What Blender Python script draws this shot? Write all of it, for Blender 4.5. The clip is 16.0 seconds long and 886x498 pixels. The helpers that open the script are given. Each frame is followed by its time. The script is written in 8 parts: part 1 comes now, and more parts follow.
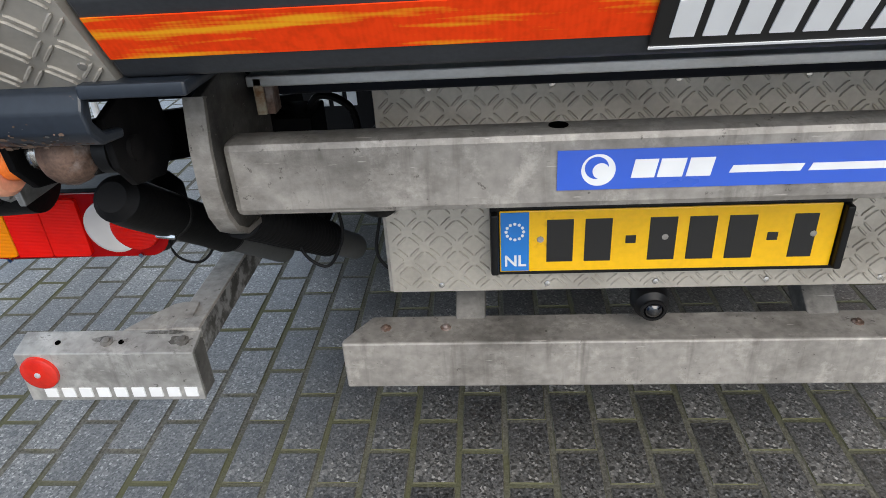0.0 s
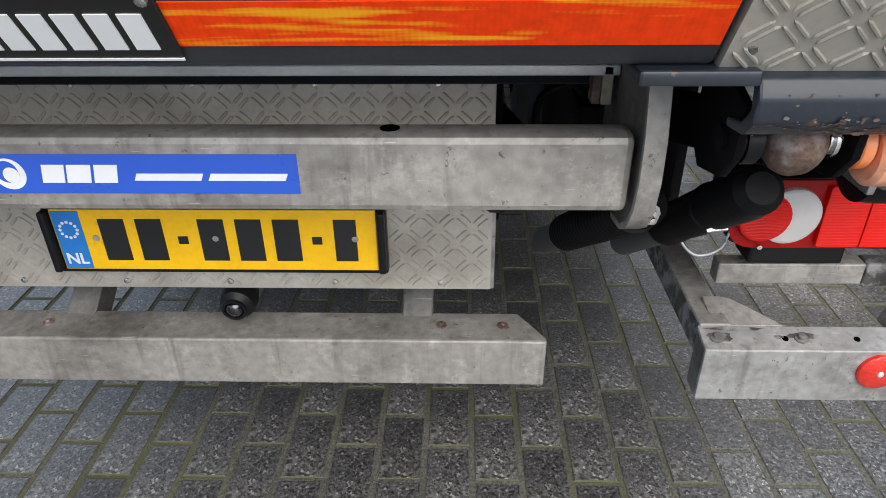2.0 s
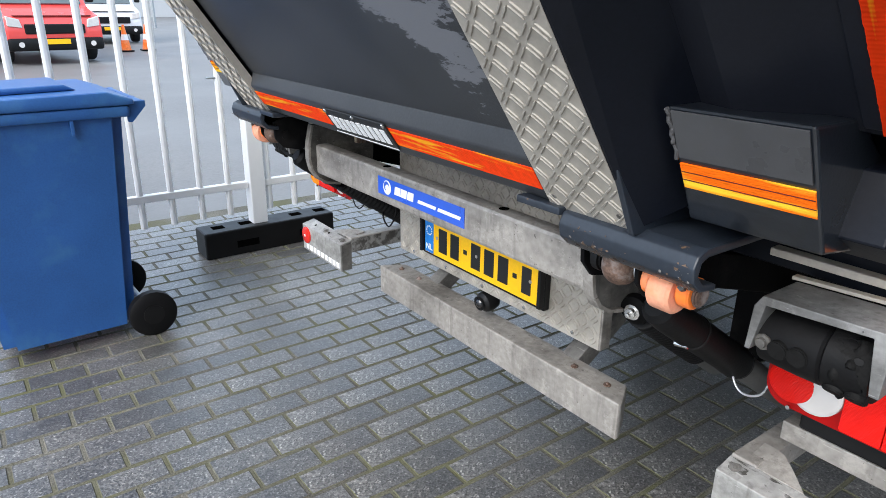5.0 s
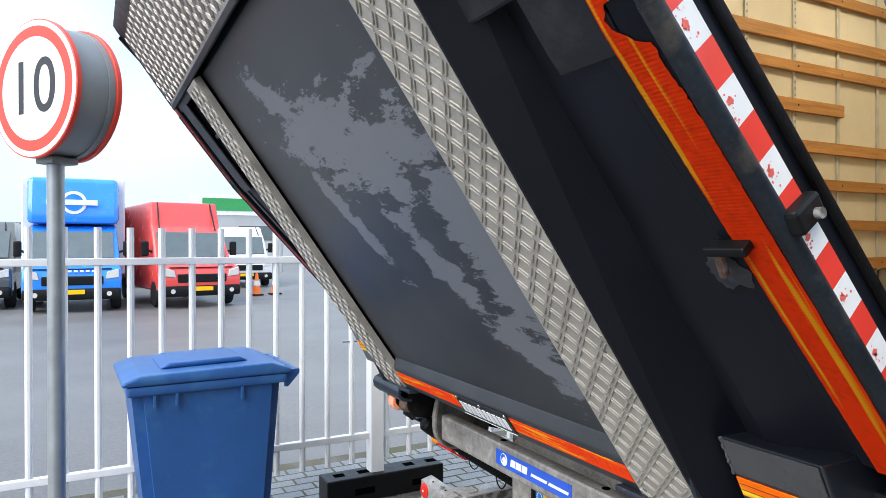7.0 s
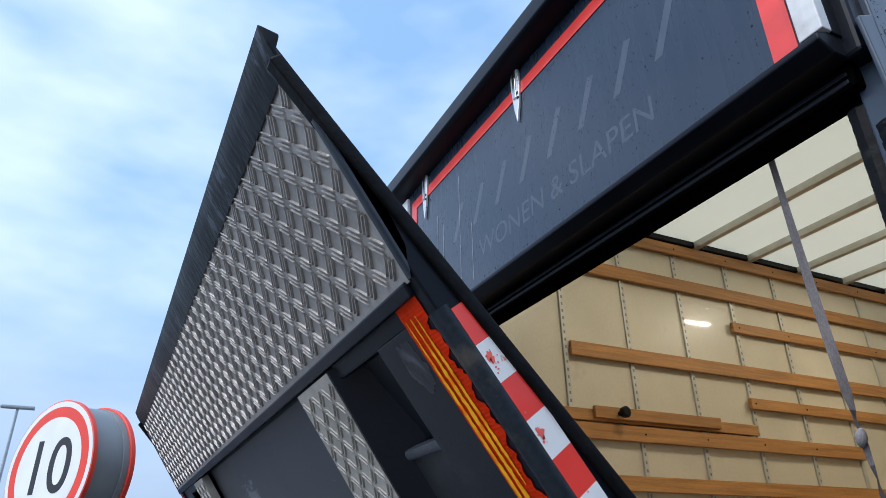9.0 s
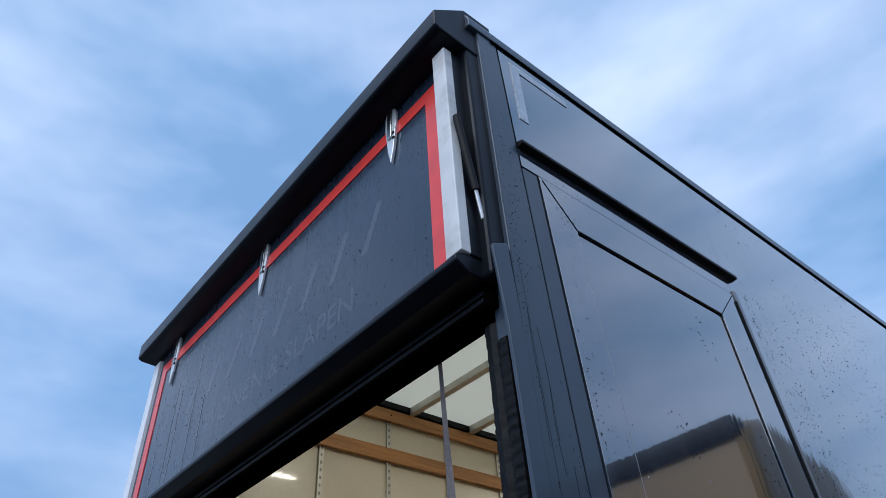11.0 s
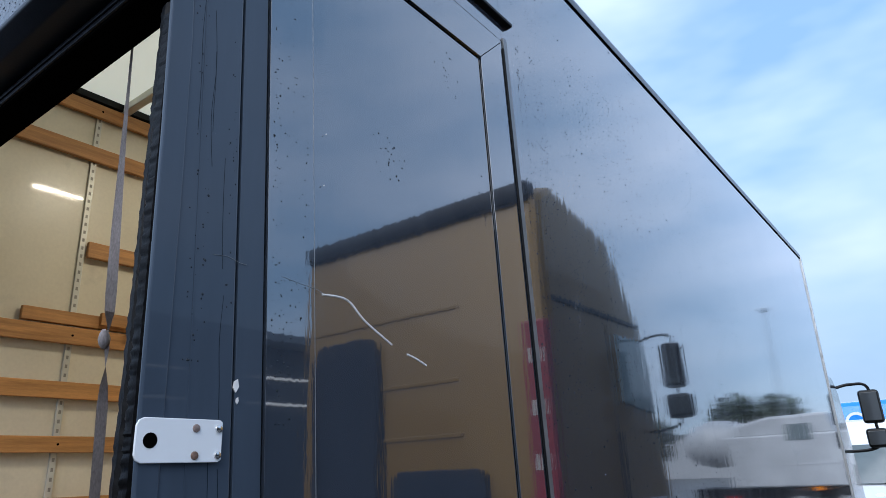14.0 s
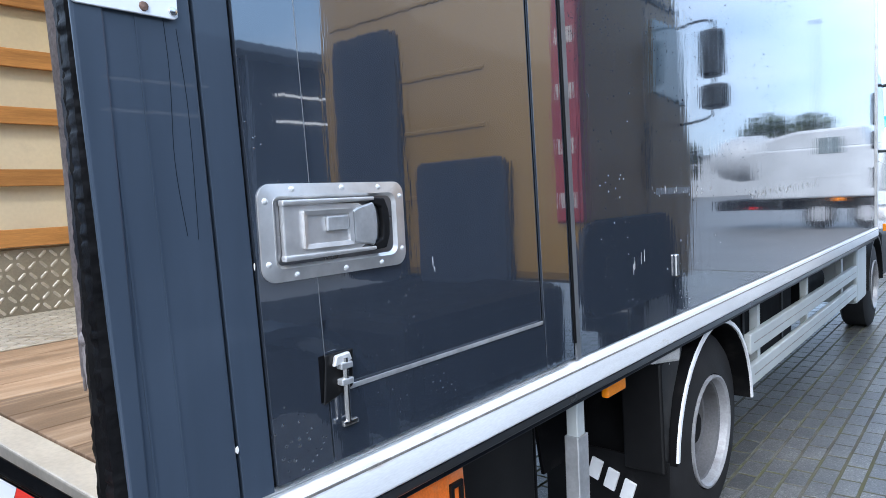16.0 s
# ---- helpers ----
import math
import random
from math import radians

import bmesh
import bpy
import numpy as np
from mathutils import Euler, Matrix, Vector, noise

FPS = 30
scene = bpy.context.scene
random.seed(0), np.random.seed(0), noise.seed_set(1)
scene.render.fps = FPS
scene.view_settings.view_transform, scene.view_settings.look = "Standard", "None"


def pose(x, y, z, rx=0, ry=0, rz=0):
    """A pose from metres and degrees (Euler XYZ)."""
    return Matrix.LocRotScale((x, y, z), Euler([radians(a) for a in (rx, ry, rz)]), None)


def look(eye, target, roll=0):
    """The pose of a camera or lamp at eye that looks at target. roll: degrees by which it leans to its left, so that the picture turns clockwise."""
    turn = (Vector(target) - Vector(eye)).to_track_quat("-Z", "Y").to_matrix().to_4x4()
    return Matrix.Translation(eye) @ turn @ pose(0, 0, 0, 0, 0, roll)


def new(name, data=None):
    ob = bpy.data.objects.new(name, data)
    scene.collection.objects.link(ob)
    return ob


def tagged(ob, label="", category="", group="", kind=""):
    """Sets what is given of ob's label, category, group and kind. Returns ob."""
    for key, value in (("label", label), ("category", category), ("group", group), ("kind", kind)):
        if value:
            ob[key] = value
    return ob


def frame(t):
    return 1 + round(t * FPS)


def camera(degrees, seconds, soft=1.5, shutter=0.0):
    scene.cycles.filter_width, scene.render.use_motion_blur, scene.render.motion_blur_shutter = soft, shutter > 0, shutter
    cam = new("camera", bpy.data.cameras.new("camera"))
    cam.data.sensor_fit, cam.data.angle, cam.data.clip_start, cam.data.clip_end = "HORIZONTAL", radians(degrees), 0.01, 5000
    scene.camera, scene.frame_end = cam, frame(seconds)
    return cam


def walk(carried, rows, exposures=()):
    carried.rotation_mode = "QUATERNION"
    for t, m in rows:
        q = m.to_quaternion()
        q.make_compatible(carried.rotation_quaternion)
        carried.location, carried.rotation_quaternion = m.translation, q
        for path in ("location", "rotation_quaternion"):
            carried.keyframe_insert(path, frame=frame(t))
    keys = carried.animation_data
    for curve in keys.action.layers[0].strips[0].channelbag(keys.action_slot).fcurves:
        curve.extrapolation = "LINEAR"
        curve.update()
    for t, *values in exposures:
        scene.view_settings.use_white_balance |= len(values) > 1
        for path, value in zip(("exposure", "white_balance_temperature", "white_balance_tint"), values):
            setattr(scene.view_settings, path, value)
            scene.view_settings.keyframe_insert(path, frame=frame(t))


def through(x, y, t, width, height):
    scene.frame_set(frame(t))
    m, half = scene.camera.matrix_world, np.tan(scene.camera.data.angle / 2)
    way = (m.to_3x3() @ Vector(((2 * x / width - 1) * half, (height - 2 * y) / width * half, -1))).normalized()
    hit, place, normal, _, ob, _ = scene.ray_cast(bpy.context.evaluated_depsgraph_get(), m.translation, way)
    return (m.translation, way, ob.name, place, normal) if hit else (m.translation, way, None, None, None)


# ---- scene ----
cam = camera(67.2, 16.0, 0.8)
PATH = [
    (0, (-0.27, -0.945, 1.212), (-0.421, 0.798, 0.243), -3.7),
    (0.5, (-0.085, -0.934, 1.223), (-0.169, 0.807, 0.243), -2.5),
    (1, (0.062, -0.959, 1.226), (-0.058, 0.782, 0.249), -1.5),
    (1.5, (0.193, -0.94, 1.217), (0.113, 0.795, 0.225), -1.3),
    (2, (0.394, -0.927, 1.22), (0.341, 0.803, 0.217), -0.6),
    (2.5, (0.595, -0.918, 1.195), (0.553, 0.81, 0.19), -0.3),
    (3, (0.836, -0.897, 1.2), (0.57, 0.808, 0.188), 0.6),
    (3.5, (1.001, -0.877, 1.202), (0.368, 0.716, 0.171), 1.1),
    (4, (1.12, -0.913, 1.231), (0.053, 0.504, 0.308), 1.6),
    (4.5, (1.257, -1.025, 1.297), (-0.122, 0.143, 0.439), 1.2),
    (4.7, (1.312, -1.07, 1.327), (-0.135, 0.057, 0.531), 1.1),
    (6.8, (1.663, -1.386, 1.605), (-0.086, -0.422, 1.507), -0.0),
    (7, (1.679, -1.382, 1.595), (-0.094, -0.455, 1.587), -0.1),
    (7.5, (1.712, -1.378, 1.661), (-0.067, -0.481, 1.836), -0.3),
    (8, (1.748, -1.37, 1.733), (-0.004, -0.487, 2.118), -0.5),
    (8.5, (1.787, -1.381, 1.793), (0.082, -0.55, 2.427), -0.7),
    (9, (1.815, -1.386, 1.851), (0.199, -0.591, 2.721), -0.9),
    (9.5, (1.86, -1.368, 1.908), (0.404, -0.575, 3.025), -1.5),
    (9.6, (1.889, -1.362, 1.915), (0.45, -0.571, 3.056), -1.3),
    (9.7, (1.905, -1.343, 1.921), (0.495, -0.541, 3.091), -1.4),
    (11.8, (2.186, -0.835, 1.886), (1.136, 0.364, 3.093), -3.3),
    (12, (2.21, -0.794, 1.89), (1.179, 0.482, 3.035), -3.5),
    (12.5, (2.286, -0.714, 1.851), (1.241, 0.642, 2.884), -2.1),
    (13, (2.282, -0.693, 1.836), (1.221, 0.75, 2.726), -2.3),
    (13.5, (2.279, -0.66, 1.827), (1.182, 0.826, 2.594), -2.5),
    (14, (2.269, -0.644, 1.798), (1.142, 0.879, 2.439), -2.6),
    (14.5, (2.259, -0.626, 1.767), (1.088, 0.923, 2.246), -2.5),
    (15, (2.249, -0.584, 1.722), (1.038, 0.98, 2.021), -2.5),
    (15.5, (2.218, -0.542, 1.656), (0.965, 1.015, 1.735), -2.3),
    (16, (2.185, -0.46, 1.557), (0.901, 1.066, 1.404), -2.8),
]
walk(cam, [(t, look(e, g, r)) for t, e, g, r in PATH], [
    (0.0, 1.82, 7050, 10), (2.2, 1.84, 7050, 10), (3.2, 2.06, 6850, 10), (4.5, 2.26, 6850, 10), (7.0, 2.15, 6900, 10), (8.0, 1.84, 6700, 10), (8.5, 1.62, 6350, 10), (9.0, 1.36, 6000, 10),
    (9.5, 1.05, 5800, 10), (12.0, 0.86, 5600, 10), (13.5, 1.22, 5900, 10), (14.5, 1.55, 5950, 10), (15.2, 1.92, 6000, 10), (16.0, 2.32, 6050, 10)])

# ---- world and light ----
world = bpy.data.worlds.new("sky")
scene.world = world
world.use_nodes = True
wn, wl = world.node_tree.nodes, world.node_tree.links
for n in list(wn):
    wn.remove(n)
w_out = wn.new("ShaderNodeOutputWorld")
w_bg = wn.new("ShaderNodeBackground")
w_sky = wn.new("ShaderNodeTexSky")
w_sky.sky_type = "NISHITA"
w_sky.sun_disc = False
w_sky.sun_elevation, w_sky.sun_rotation = radians(45), radians(160)
w_sky.air_density, w_sky.dust_density, w_sky.ozone_density = 1.0, 1.5, 1.5
w_co = wn.new("ShaderNodeTexCoord")
w_map = wn.new("ShaderNodeMapping")
w_map.inputs["Scale"].default_value = (1.0, 1.0, 2.6)
w_noise = wn.new("ShaderNodeTexNoise")
w_noise.inputs["Scale"].default_value = 2.1
w_noise.inputs["Detail"].default_value = 5.0
w_noise.inputs["Roughness"].default_value = 0.52
w_ramp = wn.new("ShaderNodeValToRGB")
w_ramp.color_ramp.elements[0].position, w_ramp.color_ramp.elements[1].position = 0.36, 0.72
w_ramp.color_ramp.elements[0].color = (0.75, 0.75, 0.75, 1)
w_ramp.color_ramp.elements[1].color = (0.97, 0.97, 0.97, 1)
w_tone = wn.new("ShaderNodeTexNoise")
w_tone.inputs["Scale"].default_value = 2.6
w_tone.inputs["Detail"].default_value = 4.0
w_cloud = wn.new("ShaderNodeValToRGB")
w_cloud.color_ramp.elements[0].position, w_cloud.color_ramp.elements[1].position = 0.32, 0.78
w_cloud.color_ramp.elements[0].color = (1.2, 1.95, 2.95, 1)
w_cloud.color_ramp.elements[1].color = (3.7, 4.05, 4.7, 1)
w_mix = wn.new("ShaderNodeMix")
w_mix.data_type = "RGBA"
wl.new(w_co.outputs["Generated"], w_map.inputs["Vector"])
wl.new(w_map.outputs["Vector"], w_noise.inputs["Vector"])
wl.new(w_map.outputs["Vector"], w_tone.inputs["Vector"])
wl.new(w_noise.outputs["Fac"], w_ramp.inputs["Fac"])
wl.new(w_tone.outputs["Fac"], w_cloud.inputs["Fac"])
wl.new(w_ramp.outputs["Color"], w_mix.inputs["Factor"])
wl.new(w_sky.outputs["Color"], w_mix.inputs[6])
wl.new(w_cloud.outputs["Color"], w_mix.inputs[7])
w_sep = wn.new("ShaderNodeSeparateXYZ")
w_up = wn.new("ShaderNodeMapRange")
w_up.interpolation_type = "SMOOTHSTEP"
w_up.inputs["From Min"].default_value, w_up.inputs["From Max"].default_value = 0.02, 0.46
w_up.inputs["To Min"].default_value, w_up.inputs["To Max"].default_value = 0.9, 0.0
w_haze = wn.new("ShaderNodeMix")
w_haze.data_type = "RGBA"
w_haze.inputs[7].default_value = (1.35, 1.78, 2.35, 1)
wl.new(w_co.outputs["Generated"], w_sep.inputs["Vector"])
wl.new(w_sep.outputs["Z"], w_up.inputs["Value"])
w_side = wn.new("ShaderNodeMapRange")
w_side.interpolation_type = "SMOOTHSTEP"
w_side.inputs["From Min"].default_value, w_side.inputs["From Max"].default_value = -0.5, 0.6
w_side.inputs["To Min"].default_value, w_side.inputs["To Max"].default_value = 1.0, 0.35
w_amount = wn.new("ShaderNodeMath")
w_amount.operation = "MULTIPLY"
wl.new(w_sep.outputs["X"], w_side.inputs["Value"])
wl.new(w_up.outputs["Result"], w_amount.inputs[0]), wl.new(w_side.outputs["Result"], w_amount.inputs[1])
wl.new(w_amount.outputs[0], w_haze.inputs["Factor"])
wl.new(w_mix.outputs[2], w_haze.inputs[6])
wl.new(w_haze.outputs[2], w_bg.inputs["Color"])
w_bg.inputs["Strength"].default_value = 0.125
wl.new(w_bg.outputs["Background"], w_out.inputs["Surface"])

sun = new("sun", bpy.data.lights.new("sun", "SUN"))
sun.data.energy, sun.data.angle, sun.data.color = 1.0, radians(60), (1.0, 0.97, 0.93)
sun.matrix_world = look((4.6, -12.4, 13.4), (0, 0, 0))


# ---- materials ----
def mat(name, color, rough=0.5, metal=0.0, vary=0.15, scale=8.0, bump=0.0, bump_scale=60.0, rough_vary=0.1, stain=None,
        stain_scale=2.0, stain_lo=0.5, stain_hi=0.65, coat=0.0, stretch=(1, 1, 1), per_piece=0.0, fine=0.0, island=0.0, spec=0.5):
    """A surface with colour that varies at two sizes, uneven gloss, fine relief and stains."""
    m = bpy.data.materials.new(name)
    m.use_nodes = True
    n, l = m.node_tree.nodes, m.node_tree.links
    b = n["Principled BSDF"]
    co = n.new("ShaderNodeTexCoord")
    mp = n.new("ShaderNodeMapping")
    mp.inputs["Scale"].default_value = stretch
    l.new(co.outputs["Object"], mp.inputs["Vector"])
    big = n.new("ShaderNodeTexNoise")
    big.inputs["Scale"].default_value, big.inputs["Detail"].default_value = scale, 5.0
    l.new(mp.outputs["Vector"], big.inputs["Vector"])
    small = n.new("ShaderNodeTexNoise")
    small.inputs["Scale"].default_value, small.inputs["Detail"].default_value = bump_scale, 4.0
    l.new(mp.outputs["Vector"], small.inputs["Vector"])
    ramp = n.new("ShaderNodeMapRange")
    ramp.inputs["From Min"].default_value, ramp.inputs["From Max"].default_value = 0.3, 0.7
    ramp.inputs["To Min"].default_value, ramp.inputs["To Max"].default_value = 1 - vary, 1 + vary
    l.new(big.outputs["Fac"], ramp.inputs["Value"])
    value = ramp.outputs["Result"]
    if fine:
        r2 = n.new("ShaderNodeMapRange")
        r2.inputs["From Min"].default_value, r2.inputs["From Max"].default_value = 0.3, 0.7
        r2.inputs["To Min"].default_value, r2.inputs["To Max"].default_value = 1 - fine, 1 + fine
        l.new(small.outputs["Fac"], r2.inputs["Value"])
        mul = n.new("ShaderNodeMath")
        mul.operation = "MULTIPLY"
        l.new(value, mul.inputs[0]), l.new(r2.outputs["Result"], mul.inputs[1])
        value = mul.outputs[0]
    for amount, node, sock in ((per_piece, "ShaderNodeObjectInfo", "Random"), (island, "ShaderNodeNewGeometry", "Random Per Island")):
        if amount:
            oi = n.new(node)
            r3 = n.new("ShaderNodeMapRange")
            r3.inputs["To Min"].default_value, r3.inputs["To Max"].default_value = 1 - amount, 1 + amount
            l.new(oi.outputs[sock], r3.inputs["Value"])
            mul = n.new("ShaderNodeMath")
            mul.operation = "MULTIPLY"
            l.new(value, mul.inputs[0]), l.new(r3.outputs["Result"], mul.inputs[1])
            value = mul.outputs[0]
    tint = n.new("ShaderNodeVectorMath")
    tint.operation = "SCALE"
    tint.inputs[0].default_value = color[:3]
    l.new(value, tint.inputs["Scale"])
    out = tint.outputs["Vector"]
    if stain:
        st = n.new("ShaderNodeTexNoise")
        st.inputs["Scale"].default_value, st.inputs["Detail"].default_value = stain_scale, 7.0
        st.inputs["Roughness"].default_value = 0.62
        l.new(mp.outputs["Vector"], st.inputs["Vector"])
        sr = n.new("ShaderNodeMapRange")
        sr.inputs["From Min"].default_value, sr.inputs["From Max"].default_value = stain_lo, stain_hi
        l.new(st.outputs["Fac"], sr.inputs["Value"])
        mx = n.new("ShaderNodeMix")
        mx.data_type = "RGBA"
        l.new(sr.outputs["Result"], mx.inputs["Factor"])
        l.new(out, mx.inputs[6])
        mx.inputs[7].default_value = (*stain[:3], 1)
        out = mx.outputs[2]
    l.new(out, b.inputs["Base Color"])
    rr = n.new("ShaderNodeMapRange")
    rr.inputs["To Min"].default_value = max(0.02, rough - rough_vary)
    rr.inputs["To Max"].default_value = min(1.0, rough + rough_vary)
    l.new(big.outputs["Fac"], rr.inputs["Value"])
    l.new(rr.outputs["Result"], b.inputs["Roughness"])
    b.inputs["Metallic"].default_value = metal
    b.inputs["Specular IOR Level"].default_value = spec
    b.inputs["Coat Weight"].default_value = coat
    b.inputs["Coat Roughness"].default_value = 0.05
    if bump:
        bp = n.new("ShaderNodeBump")
        bp.inputs["Strength"].default_value, bp.inputs["Distance"].default_value = bump, 0.004
        l.new(small.outputs["Fac"], bp.inputs["Height"])
        l.new(bp.outputs["Normal"], b.inputs["Normal"])
    return m



def ribbed(m, axis, scale, strength):
    """Fine moulded ribs on a surface."""
    n, l = m.node_tree.nodes, m.node_tree.links
    co = n.new("ShaderNodeTexCoord")
    w = n.new("ShaderNodeTexWave")
    w.bands_direction = axis
    w.inputs["Scale"].default_value = scale
    l.new(co.outputs["Object"], w.inputs["Vector"])
    bp = n.new("ShaderNodeBump")
    bp.inputs["Strength"].default_value, bp.inputs["Distance"].default_value = strength, 0.002
    l.new(w.outputs["Fac"], bp.inputs["Height"])
    l.new(bp.outputs["Normal"], n["Principled BSDF"].inputs["Normal"])
    return w


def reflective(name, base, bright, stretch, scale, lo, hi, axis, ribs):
    """Prismatic tape: fine ribs and long bright yellow streaks, which paint the light it throws back."""
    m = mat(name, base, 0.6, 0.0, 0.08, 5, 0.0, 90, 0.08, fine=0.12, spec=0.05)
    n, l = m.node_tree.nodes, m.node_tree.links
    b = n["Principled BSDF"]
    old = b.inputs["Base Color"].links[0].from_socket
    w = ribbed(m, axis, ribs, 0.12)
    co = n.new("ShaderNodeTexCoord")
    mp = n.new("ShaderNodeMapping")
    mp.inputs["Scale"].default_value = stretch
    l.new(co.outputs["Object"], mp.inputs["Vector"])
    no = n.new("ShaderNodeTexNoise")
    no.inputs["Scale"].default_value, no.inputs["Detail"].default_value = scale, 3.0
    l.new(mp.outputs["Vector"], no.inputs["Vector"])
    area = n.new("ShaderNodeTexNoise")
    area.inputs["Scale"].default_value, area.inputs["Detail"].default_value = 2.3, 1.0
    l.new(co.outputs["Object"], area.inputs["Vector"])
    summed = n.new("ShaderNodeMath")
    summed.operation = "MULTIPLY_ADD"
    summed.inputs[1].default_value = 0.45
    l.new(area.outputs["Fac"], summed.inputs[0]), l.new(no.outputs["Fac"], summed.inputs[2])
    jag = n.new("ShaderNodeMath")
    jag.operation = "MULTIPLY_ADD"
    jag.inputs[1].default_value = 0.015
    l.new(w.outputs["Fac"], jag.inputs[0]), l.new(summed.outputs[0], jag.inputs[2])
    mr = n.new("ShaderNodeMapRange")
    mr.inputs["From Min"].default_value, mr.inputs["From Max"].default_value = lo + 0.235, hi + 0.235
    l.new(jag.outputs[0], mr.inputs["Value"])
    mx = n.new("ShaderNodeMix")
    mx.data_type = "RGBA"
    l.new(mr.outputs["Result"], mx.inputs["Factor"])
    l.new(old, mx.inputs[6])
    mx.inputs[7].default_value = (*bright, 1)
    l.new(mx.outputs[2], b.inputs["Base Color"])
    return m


M = {}
def galvanised(name, color, grime, dirt, metal=0.35):
    """Weathered zinc: blotchy spangle, rain streaks, dark grime in patches, specks and pale scuffs."""
    m = mat(name, color, 0.5, metal, 0.16, 5, 0.0, 60, 0.14, fine=0.16)
    n, l = m.node_tree.nodes, m.node_tree.links
    b = n["Principled BSDF"]
    out = b.inputs["Base Color"].links[0].from_socket
    co = n.new("ShaderNodeTexCoord")

    def layer(stretch, scale, detail, rough, lo, hi, tone, amount):
        nonlocal out
        mp = n.new("ShaderNodeMapping")
        mp.inputs["Scale"].default_value = stretch
        l.new(co.outputs["Object"], mp.inputs["Vector"])
        t = n.new("ShaderNodeTexNoise")
        t.inputs["Scale"].default_value, t.inputs["Detail"].default_value, t.inputs["Roughness"].default_value = scale, detail, rough
        l.new(mp.outputs["Vector"], t.inputs["Vector"])
        r = n.new("ShaderNodeMapRange")
        r.inputs["From Min"].default_value, r.inputs["From Max"].default_value, r.inputs["To Max"].default_value = lo, hi, amount
        l.new(t.outputs["Fac"], r.inputs["Value"])
        mx = n.new("ShaderNodeMix")
        mx.data_type = "RGBA"
        l.new(r.outputs["Result"], mx.inputs["Factor"]), l.new(out, mx.inputs[6])
        mx.inputs[7].default_value = (*tone, 1)
        out = mx.outputs[2]
        return t

    pale = tuple(min(0.8, 1.65 * c) for c in color)
    layer((1, 1, 1), 14, 8, 0.72, 0.53, 0.63, pale, 0.6)
    layer((16, 16, 1.2), 3.0, 5, 0.6, 0.55, 0.75, grime, 0.5)
    layer((1.0, 1.0, 1.6), 2.6, 9, 0.7, dirt, dirt + 0.2, grime, 0.85)
    fine = layer((1, 1, 1), 70, 4, 0.7, 0.64, 0.70, grime, 0.8)
    layer((2.5, 14, 30), 9, 3, 0.5, 0.69, 0.73, pale, 0.7)
    l.new(out, b.inputs["Base Color"])
    bp = n.new("ShaderNodeBump")
    bp.inputs["Strength"].default_value, bp.inputs["Distance"].default_value = 0.18, 0.003
    l.new(fine.outputs["Fac"], bp.inputs["Height"])
    l.new(bp.outputs["Normal"], b.inputs["Normal"])
    return m


M["galv"] = galvanised("galvanised_steel", (0.345, 0.322, 0.295), (0.085, 0.076, 0.066), 0.50)
M["galv_dirty"] = galvanised("grimy_galvanised_steel", (0.21, 0.20, 0.185), (0.03, 0.028, 0.026), 0.44)
M["galv_guard"] = galvanised("worn_galvanised_guard", (0.27, 0.27, 0.265), (0.04, 0.039, 0.038), 0.47)
M["galv_foot"] = galvanised("pale_galvanised_steel", (0.36, 0.355, 0.34), (0.10, 0.095, 0.085), 0.49)
M["galv_clean"] = mat("fresh_galvanised_steel", (0.50, 0.51, 0.52), 0.4, 0.6, 0.14, 18, 0.1, 80, 0.12, (0.32, 0.33, 0.34), 6.0, 0.5, 0.75, fine=0.08)
M["tread"] = mat("tread_plate", (0.50, 0.465, 0.41), 0.46, 0.45, 0.12, 9, 0.05, 120, 0.1, (0.27, 0.245, 0.21), 4.0, 0.5, 0.75, fine=0.06)
M["tread_bar"] = mat("tread_plate_ridge", (0.34, 0.315, 0.275), 0.55, 0.1, 0.15, 9, 0.0, 120, 0.1, fine=0.1)
M["skirt_plate"] = mat("worn_skirting_plate", (0.27, 0.245, 0.20), 0.5, 0.3, 0.2, 6, 0.05, 120, 0.1, fine=0.1)
M["tread_dark"] = mat("worn_tread_plate", (0.42, 0.395, 0.37), 0.50, 0.4, 0.16, 6, 0.05, 120, 0.12, (0.22, 0.205, 0.19), 3.0, 0.45, 0.7, fine=0.1)
M["tread_dark_bar"] = mat("worn_tread_plate_ridge", (0.42, 0.39, 0.365), 0.40, 0.6, 0.2, 6, 0.0, 120, 0.1, fine=0.12)
M["panel_grey"] = mat("dark_grey_paint", (0.038, 0.041, 0.046), 0.38, 0.0, 0.2, 5, 0.05, 200, 0.1, fine=0.12, spec=0.35)
M["panel_dark"] = mat("black_blue_paint", (0.0050, 0.0064, 0.0105), 0.36, 0.0, 0.25, 5, 0.06, 160, 0.14, fine=0.12, spec=0.17)
M["bracket"] = mat("blue_grey_enamel", (0.021, 0.0275, 0.038), 0.34, 0.0, 0.15, 12, 0.05, 120, 0.06, (0.13, 0.08, 0.05), 30.0, 0.67, 0.70, coat=0.08, fine=0.1, spec=0.4)
M["black"] = mat("black_rubber", (0.0045, 0.0045, 0.005), 0.55, 0.0, 0.3, 12, 0.12, 140, 0.12, fine=0.15, spec=0.2)
M["plastic"] = mat("black_plastic", (0.0065, 0.0065, 0.007), 0.42, 0.0, 0.2, 14, 0.06, 160, 0.1, spec=0.25)
# near-black, no gloss: paints the shade of holes and gaps; also the header beam
M["hole"] = mat("shade_black", (0.002, 0.002, 0.002), 0.8, 0.0, spec=0.0)
